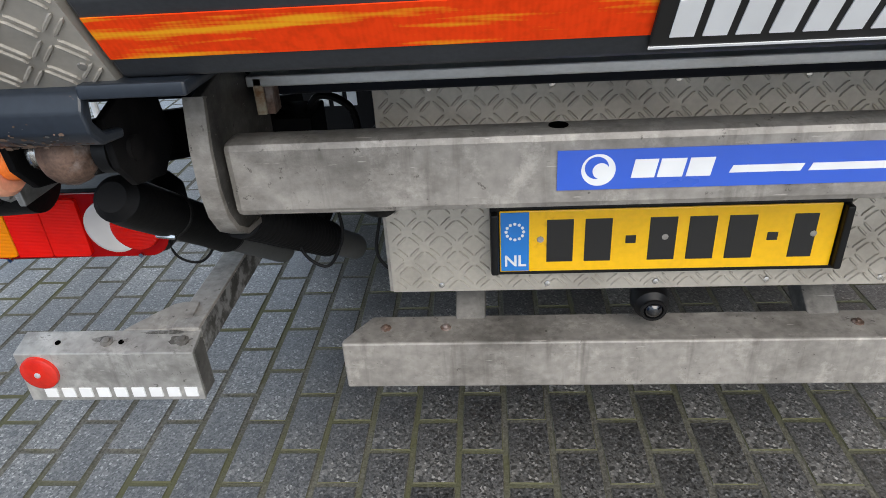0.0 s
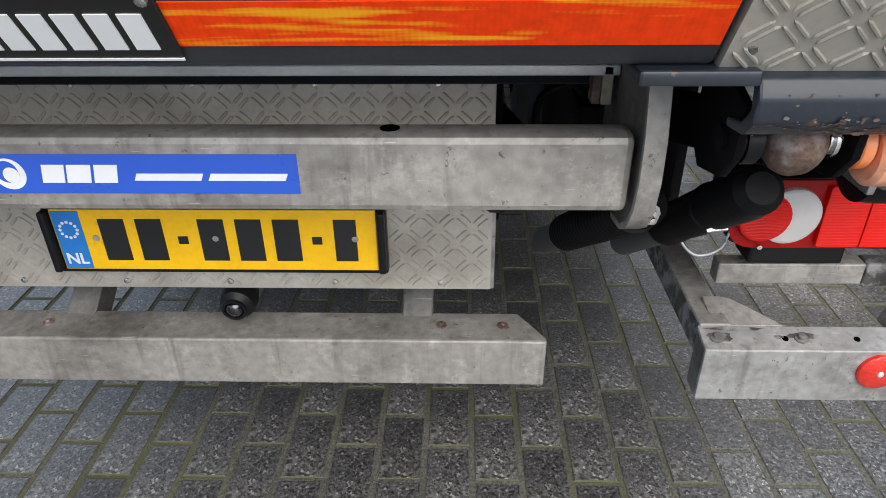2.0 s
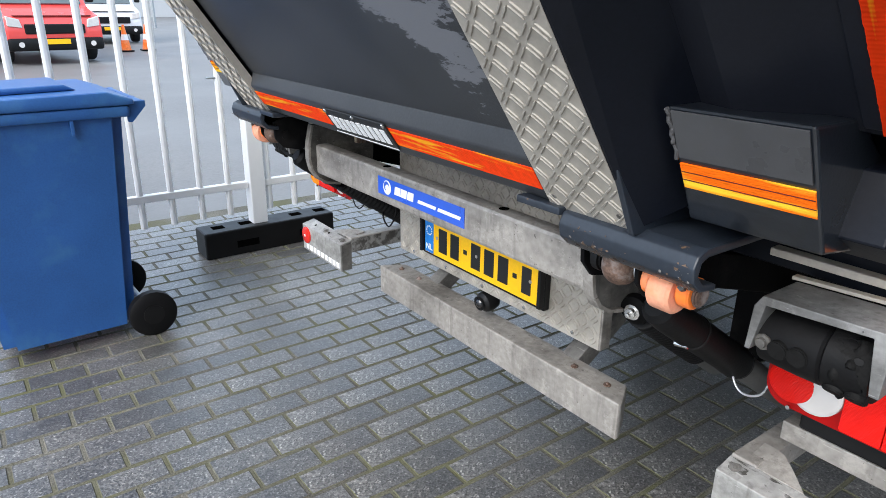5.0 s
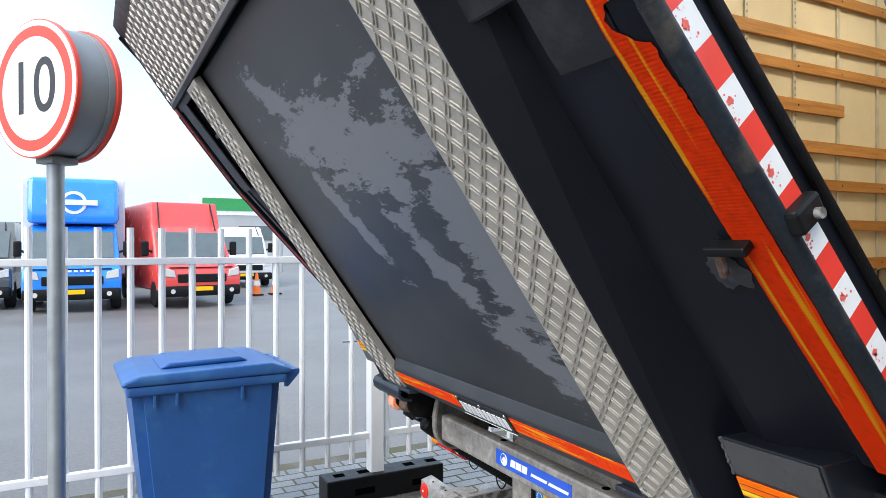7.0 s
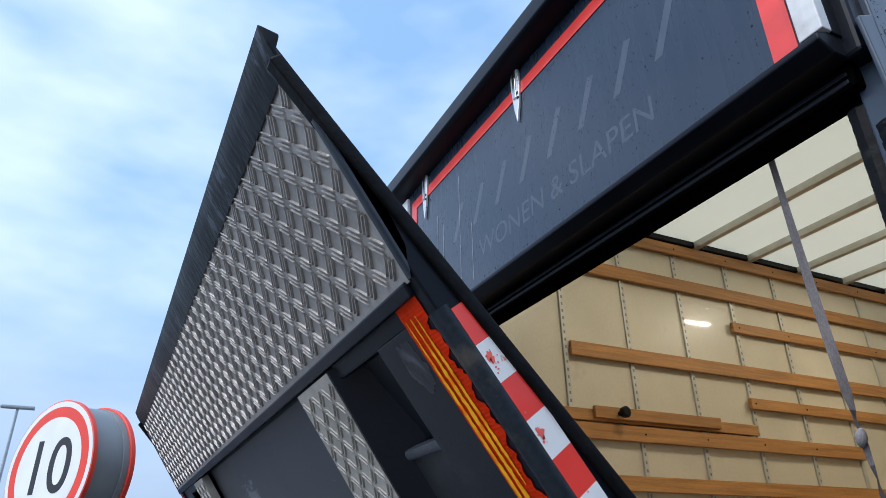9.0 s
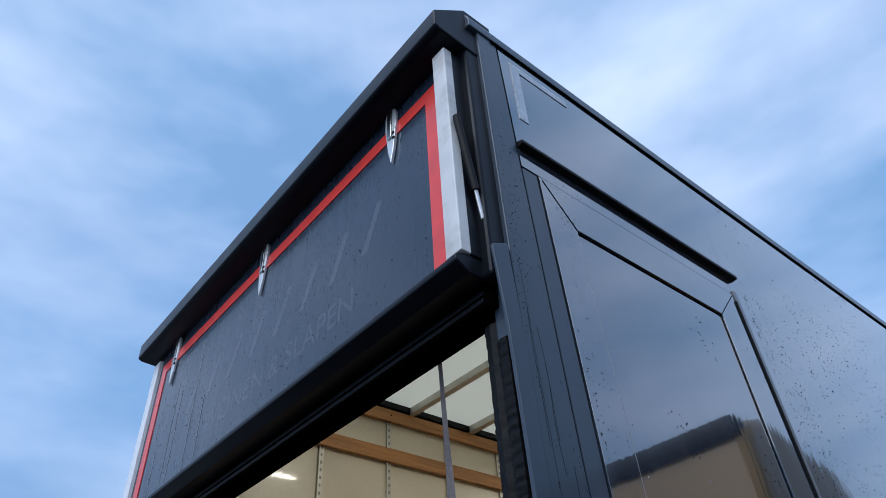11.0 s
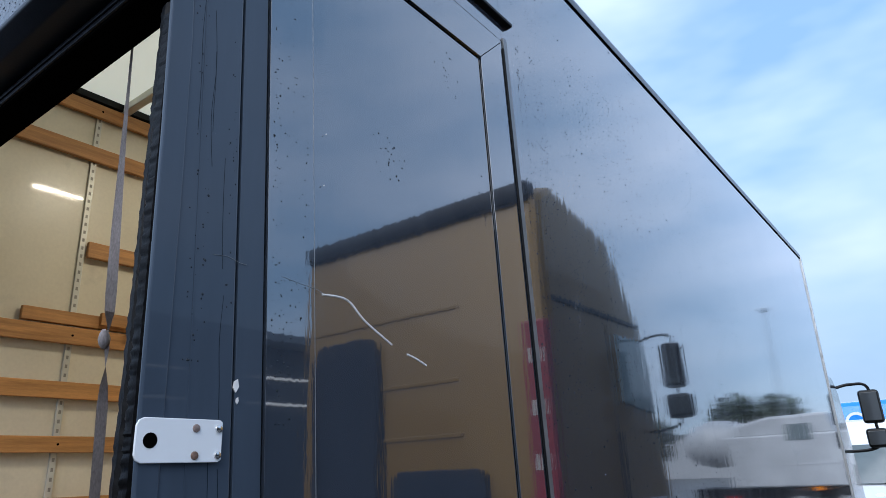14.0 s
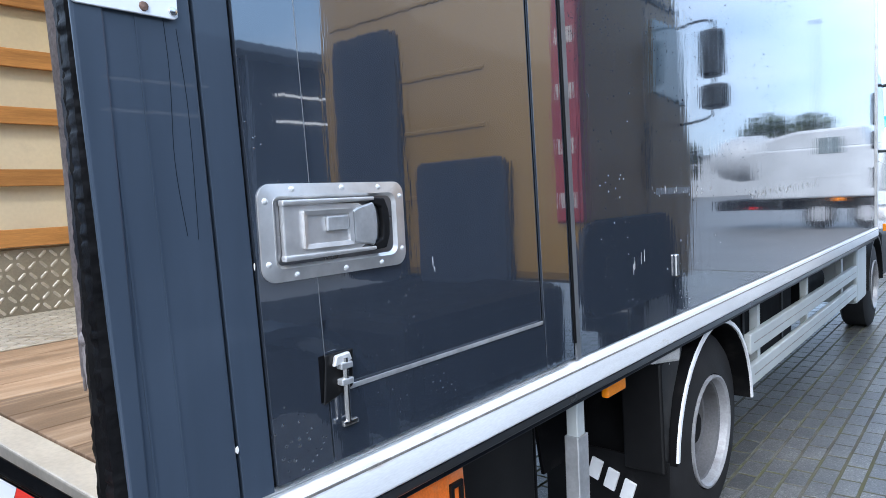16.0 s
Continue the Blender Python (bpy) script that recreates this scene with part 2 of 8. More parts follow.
M["rust"] = mat("rusty_steel", (0.16, 0.10, 0.075), 0.65, 0.3, 0.35, 40, 0.35, 220, 0.15, (0.30, 0.25, 0.23), 30, 0.5, 0.65, fine=0.3)
M["steel"] = mat("bright_steel", (0.66, 0.655, 0.64), 0.2, 1.0, 0.1, 30, 0.05, 90, 0.08)
M["latch_steel"] = mat("brushed_latch_steel", (0.72, 0.71, 0.70), 0.34, 0.75, 0.1, 30, 0.06, 90, 0.1)
# darker copy of the latch steel, with the recess's shade in its colour
M["pan_dark"] = mat("shaded_steel_pan", (0.30, 0.30, 0.31), 0.3, 0.9, 0.15, 20, 0.04, 120)
M["rivet"] = mat("bright_rivet", (0.80, 0.80, 0.80), 0.3, 0.5, 0.05, 20)
M["guard_dark"] = mat("dark_grey_trim", (0.16, 0.17, 0.18), 0.35, 0.3, 0.15, 10, 0.05, 100)
M["tread_bar_pale"] = mat("pale_tread_ridge", (0.40, 0.375, 0.335), 0.5, 0.4, 0.12, 9, 0.0, 120, 0.1, fine=0.1)
M["alu"] = mat("aluminium_profile", (0.62, 0.62, 0.61), 0.36, 0.6, 0.08, 8, 0.04, 120, 0.1, (0.42, 0.40, 0.37), 6, 0.52, 0.8, stretch=(1, 0.25, 2), fine=0.06)
M["alu_white"] = mat("pale_aluminium_rail", (0.80, 0.81, 0.82), 0.35, 0.05, 0.06, 6, 0.03, 100, 0.1, (0.50, 0.42, 0.30), 3.0, 0.66, 0.74, stretch=(1, 0.6, 3), fine=0.05)
M["orange"] = mat("orange_plastic", (0.93, 0.20, 0.028), 0.42, 0.0, 0.14, 16, 0.06, 160, 0.1, (0.85, 0.36, 0.20), 9, 0.5, 0.75, fine=0.1)
M["orange_worn"] = mat("scuffed_orange_roller", (0.90, 0.40, 0.25), 0.55, 0.0, 0.12, 20, 0.1, 120, 0.1, (0.93, 0.27, 0.10), 9, 0.55, 0.72, fine=0.1)
# yellow in these tapes holds their returned light as fixed colour
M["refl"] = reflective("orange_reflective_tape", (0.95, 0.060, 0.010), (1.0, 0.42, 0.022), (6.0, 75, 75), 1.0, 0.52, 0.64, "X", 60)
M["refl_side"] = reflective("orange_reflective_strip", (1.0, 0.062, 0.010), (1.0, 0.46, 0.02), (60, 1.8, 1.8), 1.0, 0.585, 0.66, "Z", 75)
M["refl_yellow"] = mat("yellow_tape_glint", (1.0, 0.47, 0.02), 0.6, 0.0, 0.1, 30, 0.2, 150, 0.08, (1.0, 0.28, 0.015), 40, 0.5, 0.6, fine=0.1, spec=0.0)
M["refl_low"] = mat("amber_reflective_strip", (1.0, 0.17, 0.012), 0.6, 0.0, 0.05, 4, 0.3, 150, 0.08, (1.0, 0.68, 0.05), 6, 0.44, 0.56, stretch=(0.4, 6, 6), fine=0.2, spec=0.0)
M["recess_paint"] = mat("recess_black_paint", (0.0085, 0.0098, 0.0145), 0.42, 0.0, 0.2, 4, 0.04, 160, 0.12, fine=0.1, spec=0.22)
M["recess_grey"] = mat("dusty_black_paint", (0.014, 0.015, 0.0185), 0.42, 0.0, 0.25, 6, 0.05, 160, 0.12, (0.05, 0.05, 0.054), 5, 0.55, 0.75, fine=0.15, spec=0.3)
M["rib_edge"] = mat("worn_rib_edge", (0.045, 0.050, 0.060), 0.35, 0.0, 0.3, 12, 0.05, 160, 0.1, fine=0.2)
M["panel_gloss"] = mat("glossy_dark_paint", (0.010, 0.013, 0.018), 0.3, 0.0, 0.2, 8, 0.05, 160, 0.08, fine=0.1, coat=0.5)
M["red_flat"] = mat("red_tape", (0.80, 0.045, 0.028), 0.35, 0.0, 0.1, 10, 0.05, 120, 0.08, coat=0.3)
M["red_faint"] = mat("worn_red_print", (0.80, 0.13, 0.10), 0.4, 0.0, 0.2, 60)
M["tube_paint"] = mat("worn_edge_tube_paint", (0.012, 0.017, 0.023), 0.4, 0.0, 0.3, 10, 0.12, 120, 0.12, (0.075, 0.065, 0.055), 16, 0.55, 0.72, fine=0.3, spec=0.3)
M["white_tape"] = mat("white_reflective_tape", (0.80, 0.79, 0.77), 0.35, 0.0, 0.06, 10, 0.05, 120, 0.08, (0.62, 0.18, 0.14), 22, 0.64, 0.68)
M["blue_sticker"] = mat("blue_sticker", (0.022, 0.10, 0.56), 0.28, 0.0, 0.06, 8, 0.02, 120, 0.05, coat=0.3)
M["white"] = mat("white_print", (0.80, 0.81, 0.82), 0.4, 0.0, 0.05, 20)
M["yellow_plate"] = mat("yellow_plate", (0.98, 0.54, 0.005), 0.35, 0.0, 0.05, 12, 0.05, 90, 0.08, (0.55, 0.22, 0.02), 14, 0.62, 0.74, coat=0.2, fine=0.05)
M["plate_blue"] = mat("plate_blue", (0.012, 0.20, 0.62), 0.35, 0.0, 0.05, 12)
M["print_black"] = mat("black_print", (0.012, 0.012, 0.012), 0.4, 0.0, 0.1, 12)
M["lens_red"] = mat("red_lens", (0.86, 0.010, 0.006), 0.2, 0.0, 0.06, 20, 0.0, 150, 0.04, coat=0.08, spec=0.12)
ribbed(M["lens_red"], "Z", 110, 0.45)
M["lens_round"] = mat("red_ringed_lens", (0.74, 0.010, 0.006), 0.18, 0.0, 0.06, 20, 0.0, 150, 0.04, coat=0.10, spec=0.12)
ribbed(M["lens_round"], "Z", 110, 0.5)
M["lens_clear"] = mat("clear_ringed_lens", (0.62, 0.59, 0.57), 0.14, 0.0, 0.06, 20, 0.0, 150, 0.04, coat=0.4)
M["lens_amber"] = mat("amber_lens", (0.93, 0.27, 0.005), 0.2, 0.0, 0.06, 20, 0.0, 150, 0.04, coat=0.08, spec=0.15)
ribbed(M["lens_amber"], "Z", 110, 0.45)
M["lens_white"] = mat("white_lens", (0.66, 0.63, 0.60), 0.16, 0.0, 0.06, 20, 0.0, 150, 0.04, coat=0.35)
ribbed(M["lens_white"], "Z", 110, 0.45)
M["red_refl"] = mat("red_reflector", (0.66, 0.022, 0.010), 0.2, 0.0, 0.15, 60, 0.3, 300, 0.05, coat=0.4)
M["wood"] = mat("pine_batten", (0.44, 0.205, 0.06), 0.55, 0.0, 0.22, 3.5, 0.15, 40, 0.1, (0.28, 0.12, 0.035), 3, 0.5, 0.75, stretch=(8, 0.7, 14), fine=0.12, per_piece=0.15)
M["plank"] = mat("worn_floor_plank", (0.31, 0.20, 0.125), 0.6, 0.0, 0.3, 3.0, 0.15, 50, 0.1, (0.43, 0.32, 0.23), 3, 0.5, 0.75, stretch=(7, 0.8, 1), fine=0.15, per_piece=0.42)
M["cream"] = mat("cream_wall_panel", (0.68, 0.605, 0.46), 0.34, 0.0, 0.06, 2.5, 0.02, 60, 0.08, (0.54, 0.48, 0.37), 5, 0.6, 0.8, fine=0.03, coat=0.35)
M["slot_grey"] = mat("grey_stud_slot", (0.24, 0.22, 0.19), 0.6)
M["flap_scratch"] = mat("pale_flap_scratch", (0.30, 0.32, 0.35), 0.5, 0.0, 0.3, 30)
M["stud"] = mat("wall_stud", (0.56, 0.54, 0.48), 0.4, 0.3, 0.1, 10, 0.05, 100)
M["concrete_plate"] = mat("pale_sill", (0.55, 0.50, 0.43), 0.5, 0.2, 0.12, 6, 0.05, 100, fine=0.08)
M["strap"] = mat("grey_lashing_strap", (0.29, 0.262, 0.265), 0.75, 0.0, 0.2, 20, 0.3, 300, stretch=(1, 1, 0.4), fine=0.2)
M["tyre"] = mat("tyre_rubber", (0.022, 0.022, 0.023), 0.7, 0.0, 0.25, 10, 0.2, 120, 0.1, spec=0.2)
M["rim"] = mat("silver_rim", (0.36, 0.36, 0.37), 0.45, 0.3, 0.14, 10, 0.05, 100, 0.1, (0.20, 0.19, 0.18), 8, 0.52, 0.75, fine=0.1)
# barrel and disc: the hub's shadow inside the wheel is put into these colours
M["rim_inner"] = mat("shaded_rim_barrel", (0.13, 0.13, 0.135), 0.5, 0.2, 0.25, 6, 0.1, 100, 0.1, (0.09, 0.085, 0.08), 6, 0.5, 0.72, fine=0.15)
M["rim_disc"] = mat("shaded_wheel_disc", (0.10, 0.098, 0.095), 0.6, 0.1, 0.3, 8, 0.1, 100, 0.1, (0.04, 0.038, 0.036), 7, 0.5, 0.7, fine=0.15)
M["guard"] = mat("pale_grey_guard", (0.52, 0.55, 0.54), 0.4, 0.2, 0.08, 6, 0.04, 100)
M["chassis"] = mat("chassis_black", (0.0045, 0.0045, 0.005), 0.6, 0.0, 0.3, 8, 0.1, 120, 0.1, (0.022, 0.020, 0.019), 6, 0.55, 0.8, spec=0.08)
M["bin"] = mat("blue_bin_plastic", (0.018, 0.095, 0.30), 0.45, 0.0, 0.1, 5, 0.12, 160, 0.08, (0.04, 0.15, 0.34), 6, 0.5, 0.75, fine=0.08)
M["fence"] = mat("white_fence_paint", (0.78, 0.79, 0.80), 0.4, 0.0, 0.05, 6, 0.04, 100)
M["sign_red"] = mat("sign_red", (0.78, 0.055, 0.03), 0.4, 0.0, 0.05, 10)
M["sign_white"] = mat("sign_white", (0.80, 0.80, 0.79), 0.4, 0.0, 0.04, 8)
M["sign_black"] = mat("sign_black", (0.018, 0.018, 0.02), 0.45, 0.0, 0.05, 8)
M["sign_grey"] = mat("sign_back_grey", (0.25, 0.27, 0.28), 0.5, 0.2, 0.08, 8)
M["pole"] = mat("grey_pole", (0.33, 0.36, 0.38), 0.4, 0.5, 0.12, 12, 0.05, 120)
M["joint"] = mat("sand_joint_moss", (0.115, 0.110, 0.094), 0.9, 0.0, 0.3, 3, 0.7, 150, 0.05, (0.105, 0.105, 0.060), 2.2, 0.45, 0.62, fine=0.4, spec=0.1)
M["yard"] = mat("yard_paving", (0.125, 0.122, 0.12), 0.5, 0.0, 0.18, 0.5, 0.3, 40, 0.1, (0.165, 0.162, 0.16), 0.35, 0.45, 0.7, fine=0.15)
M["skirt_paint"] = mat("smeared_dark_paint", (0.014, 0.019, 0.027), 0.42, 0.0, 0.2, 6, 0.05, 160, 0.1, (0.10, 0.115, 0.135), 4.5, 0.52, 0.70, stretch=(1.6, 1, 0.6), fine=0.1, spec=0.3)
M["scuffed"] = mat("scuffed_black_steel", (0.007, 0.008, 0.010), 0.45, 0.0, 0.3, 14, 0.5, 70, 0.15, (0.06, 0.07, 0.088), 24, 0.58, 0.64, stretch=(1, 0.4, 0.4), fine=0.3, spec=0.14)
M["rubber_seal"] = mat("rubber_seal", (0.0038, 0.0038, 0.0044), 0.5, 0.0, 0.4, 20, 0.5, 60, 0.12, spec=0.14)
# grey-green base carries the sky's reflection in the panes
M["glass_dark"] = mat("glass_with_sky_tone", (0.10, 0.125, 0.13), 0.06, 0.0, 0.1, 4, coat=0.5)
M["van_blue"] = mat("blue_van_paint", (0.015, 0.24, 0.80), 0.25, 0.0, 0.05, 3, coat=0.5)
M["van_red"] = mat("red_van_paint", (0.84, 0.085, 0.075), 0.25, 0.0, 0.05, 3, coat=0.5)
M["van_white"] = mat("white_van_paint", (0.76, 0.78, 0.80), 0.25, 0.0, 0.05, 3, coat=0.5)
M["van_grey"] = mat("grey_van_paint", (0.085, 0.098, 0.105), 0.3, 0.0, 0.06, 3, coat=0.4)
M["van_dark"] = mat("dark_car_paint", (0.03, 0.04, 0.055), 0.2, 0.0, 0.05, 3, coat=0.6)
M["cab_yellow"] = mat("yellow_cab_paint", (0.265, 0.140, 0.005), 0.35, 0.0, 0.06, 2, coat=0.4)
M["cab_red"] = mat("red_marking", (0.27, 0.018, 0.026), 0.35, 0.0, 0.1, 6)
M["building"] = mat("pale_building", (0.45, 0.46, 0.47), 0.7, 0.0, 0.08, 0.4)
M["foliage"] = mat("dark_foliage", (0.045, 0.06, 0.035), 0.8, 0.0, 0.4, 2.0, 0.3, 10)
M["green"] = mat("green_sign", (0.03, 0.30, 0.09), 0.5)


def paint_material(name, base, metal, rough, drops, coat=0.8, coat_ior=1.5):
    """Gloss vehicle paint with faint waviness, wash streaks and rain drops."""
    m = bpy.data.materials.new(name)
    m.use_nodes = True
    n, l = m.node_tree.nodes, m.node_tree.links
    b = n["Principled BSDF"]
    co = n.new("ShaderNodeTexCoord")
    mp = n.new("ShaderNodeMapping")
    mp.inputs["Scale"].default_value = (1, 1, 0.12)
    l.new(co.outputs["Object"], mp.inputs["Vector"])
    streak = n.new("ShaderNodeTexNoise")
    streak.inputs["Scale"].default_value, streak.inputs["Detail"].default_value = 26, 4
    l.new(mp.outputs["Vector"], streak.inputs["Vector"])
    mr = n.new("ShaderNodeMapRange")
    mr.inputs["From Min"].default_value, mr.inputs["From Max"].default_value = 0.35, 0.75
    mr.inputs["To Min"].default_value, mr.inputs["To Max"].default_value = rough, rough + 0.10
    l.new(streak.outputs["Fac"], mr.inputs["Value"])
    l.new(mr.outputs["Result"], b.inputs["Roughness"])
    vor = n.new("ShaderNodeTexVoronoi")
    vor.inputs["Scale"].default_value = 75
    l.new(co.outputs["Object"], vor.inputs["Vector"])
    dens = n.new("ShaderNodeTexNoise")
    dens.inputs["Scale"].default_value = 3.0
    l.new(co.outputs["Object"], dens.inputs["Vector"])
    dm = n.new("ShaderNodeMapRange")
    dm.inputs["From Min"].default_value, dm.inputs["From Max"].default_value = 0.52, 0.75
    dm.inputs["To Min"].default_value, dm.inputs["To Max"].default_value = 0.0, 0.30 * drops
    l.new(dens.outputs["Fac"], dm.inputs["Value"])
    lt = n.new("ShaderNodeMath")
    lt.operation = "SUBTRACT"
    lt.use_clamp = True
    few = n.new("ShaderNodeSeparateColor")
    l.new(vor.outputs["Color"], few.inputs["Color"])
    pick = n.new("ShaderNodeMath")
    pick.operation = "GREATER_THAN"
    pick.inputs[1].default_value = 0.55
    l.new(few.outputs["Red"], pick.inputs[0])
    some = n.new("ShaderNodeMath")
    some.operation = "MULTIPLY"
    l.new(dm.outputs["Result"], some.inputs[0]), l.new(pick.outputs[0], some.inputs[1])
    l.new(some.outputs[0], lt.inputs[0]), l.new(vor.outputs["Distance"], lt.inputs[1])
    wave = n.new("ShaderNodeTexNoise")
    wave.inputs["Scale"].default_value, wave.inputs["Detail"].default_value = 1.6, 1.0
    l.new(co.outputs["Object"], wave.inputs["Vector"])
    b0 = n.new("ShaderNodeBump")
    b0.inputs["Strength"].default_value, b0.inputs["Distance"].default_value = 0.2, 0.0012
    l.new(streak.outputs["Fac"], b0.inputs["Height"])
    b1 = n.new("ShaderNodeBump")
    l.new(b0.outputs["Normal"], b1.inputs["Normal"])
    b1.inputs["Strength"].default_value, b1.inputs["Distance"].default_value = 0.12, 0.006
    l.new(wave.outputs["Fac"], b1.inputs["Height"])
    b2 = n.new("ShaderNodeBump")
    b2.inputs["Strength"].default_value, b2.inputs["Distance"].default_value = 0.9, 0.006
    l.new(lt.outputs[0], b2.inputs["Height"])
    l.new(b1.outputs["Normal"], b2.inputs["Normal"])
    l.new(b2.outputs["Normal"], b.inputs["Normal"])
    l.new(b2.outputs["Normal"], b.inputs["Coat Normal"])
    tint = n.new("ShaderNodeMapRange")
    tint.inputs["To Min"].default_value, tint.inputs["To Max"].default_value = 0.85, 1.15
    l.new(streak.outputs["Fac"], tint.inputs["Value"])
    sc = n.new("ShaderNodeVectorMath")
    sc.operation = "SCALE"
    sc.inputs[0].default_value = base
    l.new(tint.outputs["Result"], sc.inputs["Scale"])
    l.new(sc.outputs["Vector"], b.inputs["Base Color"])
    b.inputs["Metallic"].default_value = metal
    b.inputs["Coat Weight"].default_value = coat
    b.inputs["Coat IOR"].default_value = coat_ior
    b.inputs["Coat Roughness"].default_value = 0.02
    return m


M["paint"] = paint_material("dark_blue_grey_paint", (0.033, 0.042, 0.058), 0.1, 0.05, 1.0, 1.0, 2.3)
M["paint_post"] = paint_material("satin_blue_grey_paint", (0.044, 0.060, 0.085), 0.0, 0.30, 0.5, 0.3, 1.45)
M["paint_post"].node_tree.nodes["Principled BSDF"].inputs["Specular IOR Level"].default_value = 0.25
M["flap"] = paint_material("dark_flap_paint", (0.024, 0.036, 0.058), 0.0, 0.24, 0.8, 0.3)
M["flap"].node_tree.nodes["Principled BSDF"].inputs["Specular IOR Level"].default_value = 0.3


def clear_material(name, color, through):
    """A milky sheet that lets daylight through."""
    m = bpy.data.materials.new(name)
    m.use_nodes = True
    n, l = m.node_tree.nodes, m.node_tree.links
    b = n["Principled BSDF"]
    tr = n.new("ShaderNodeBsdfTranslucent")
    tr.inputs["Color"].default_value = (*color, 1)
    b.inputs["Base Color"].default_value = (*color, 1)
    b.inputs["Roughness"].default_value = 0.5
    mx = n.new("ShaderNodeMixShader")
    mx.inputs["Fac"].default_value = through
    l.new(b.outputs["BSDF"], mx.inputs[1]), l.new(tr.outputs["BSDF"], mx.inputs[2])
    l.new(mx.outputs["Shader"], n["Material Output"].inputs["Surface"])
    return m


M["roof_sheet"] = clear_material("translucent_roof_sheet", (0.92, 0.88, 0.75), 0.62)


def peeled_material():
    """Dark grey paint with a large patch where the top coat has peeled to lighter grey."""
    m = mat("peeling_grey_paint", (0.041, 0.044, 0.049), 0.38, 0.0, 0.2, 5, 0.05, 200, 0.1, fine=0.12, spec=0.35)
    n, l = m.node_tree.nodes, m.node_tree.links
    b = n["Principled BSDF"]
    old = b.inputs["Base Color"].links[0].from_socket
    co = n.new("ShaderNodeTexCoord")

    def lump(cx, cy, rx, ry, turn):
        q = n.new("ShaderNodeMapping")
        q.vector_type = "TEXTURE"
        q.inputs["Location"].default_value = (cx, cy, 0)
        q.inputs["Rotation"].default_value = (0, 0, radians(turn))
        q.inputs["Scale"].default_value = (rx, ry, 1)
        l.new(co.outputs["Object"], q.inputs["Vector"])
        ln = n.new("ShaderNodeVectorMath")
        ln.operation = "LENGTH"
        l.new(q.outputs["Vector"], ln.inputs[0])
        return ln.outputs["Value"]

    low = None
    for spec in ((-0.17, 1.10, 0.15, 0.045, -40), (0.14, 0.90, 0.36, 0.12, -14), (-0.13, 0.70, 0.16, 0.04, -62), (0.26, 0.52, 0.22, 0.050, -60), (0.46, 0.30, 0.14, 0.07, -45), (0.50, 0.62, 0.30, 0.10, -80)):
        d = lump(*spec)
        if low is None:
            low = d
        else:
            mn = n.new("ShaderNodeMath")
            mn.operation = "MINIMUM"
            l.new(low, mn.inputs[0]), l.new(d, mn.inputs[1])
            low = mn.outputs[0]
    mp2 = n.new("ShaderNodeMapping")
    mp2.inputs["Rotation"].default_value = (0, 0, radians(62))
    mp2.inputs["Scale"].default_value = (0.7, 2.2, 1)
    l.new(co.outputs["Object"], mp2.inputs["Vector"])
    ns = n.new("ShaderNodeTexNoise")
    ns.inputs["Scale"].default_value, ns.inputs["Detail"].default_value, ns.inputs["Roughness"].default_value = 9, 9, 0.72
    l.new(mp2.outputs["Vector"], ns.inputs["Vector"])
    sub = n.new("ShaderNodeMath")
    sub.operation = "MULTIPLY_ADD"
    sub.inputs[1].default_value, sub.inputs[2].default_value = 5.4, -1.7
    l.new(ns.outputs["Fac"], sub.inputs[0])
    df = n.new("ShaderNodeMath")
    df.operation = "SUBTRACT"
    l.new(sub.outputs[0], df.inputs[0]), l.new(low, df.inputs[1])
    mr = n.new("ShaderNodeMapRange")
    mr.inputs["From Min"].default_value, mr.inputs["From Max"].default_value = -0.08, 0.02
    l.new(df.outputs[0], mr.inputs["Value"])
    mx = n.new("ShaderNodeMix")
    mx.data_type = "RGBA"
    l.new(mr.outputs["Result"], mx.inputs["Factor"])
    l.new(old, mx.inputs[6])
    mx.inputs[7].default_value = (0.155, 0.163, 0.182, 1)
    l.new(mx.outputs[2], b.inputs["Base Color"])
    return m


M["peeled"] = peeled_material()


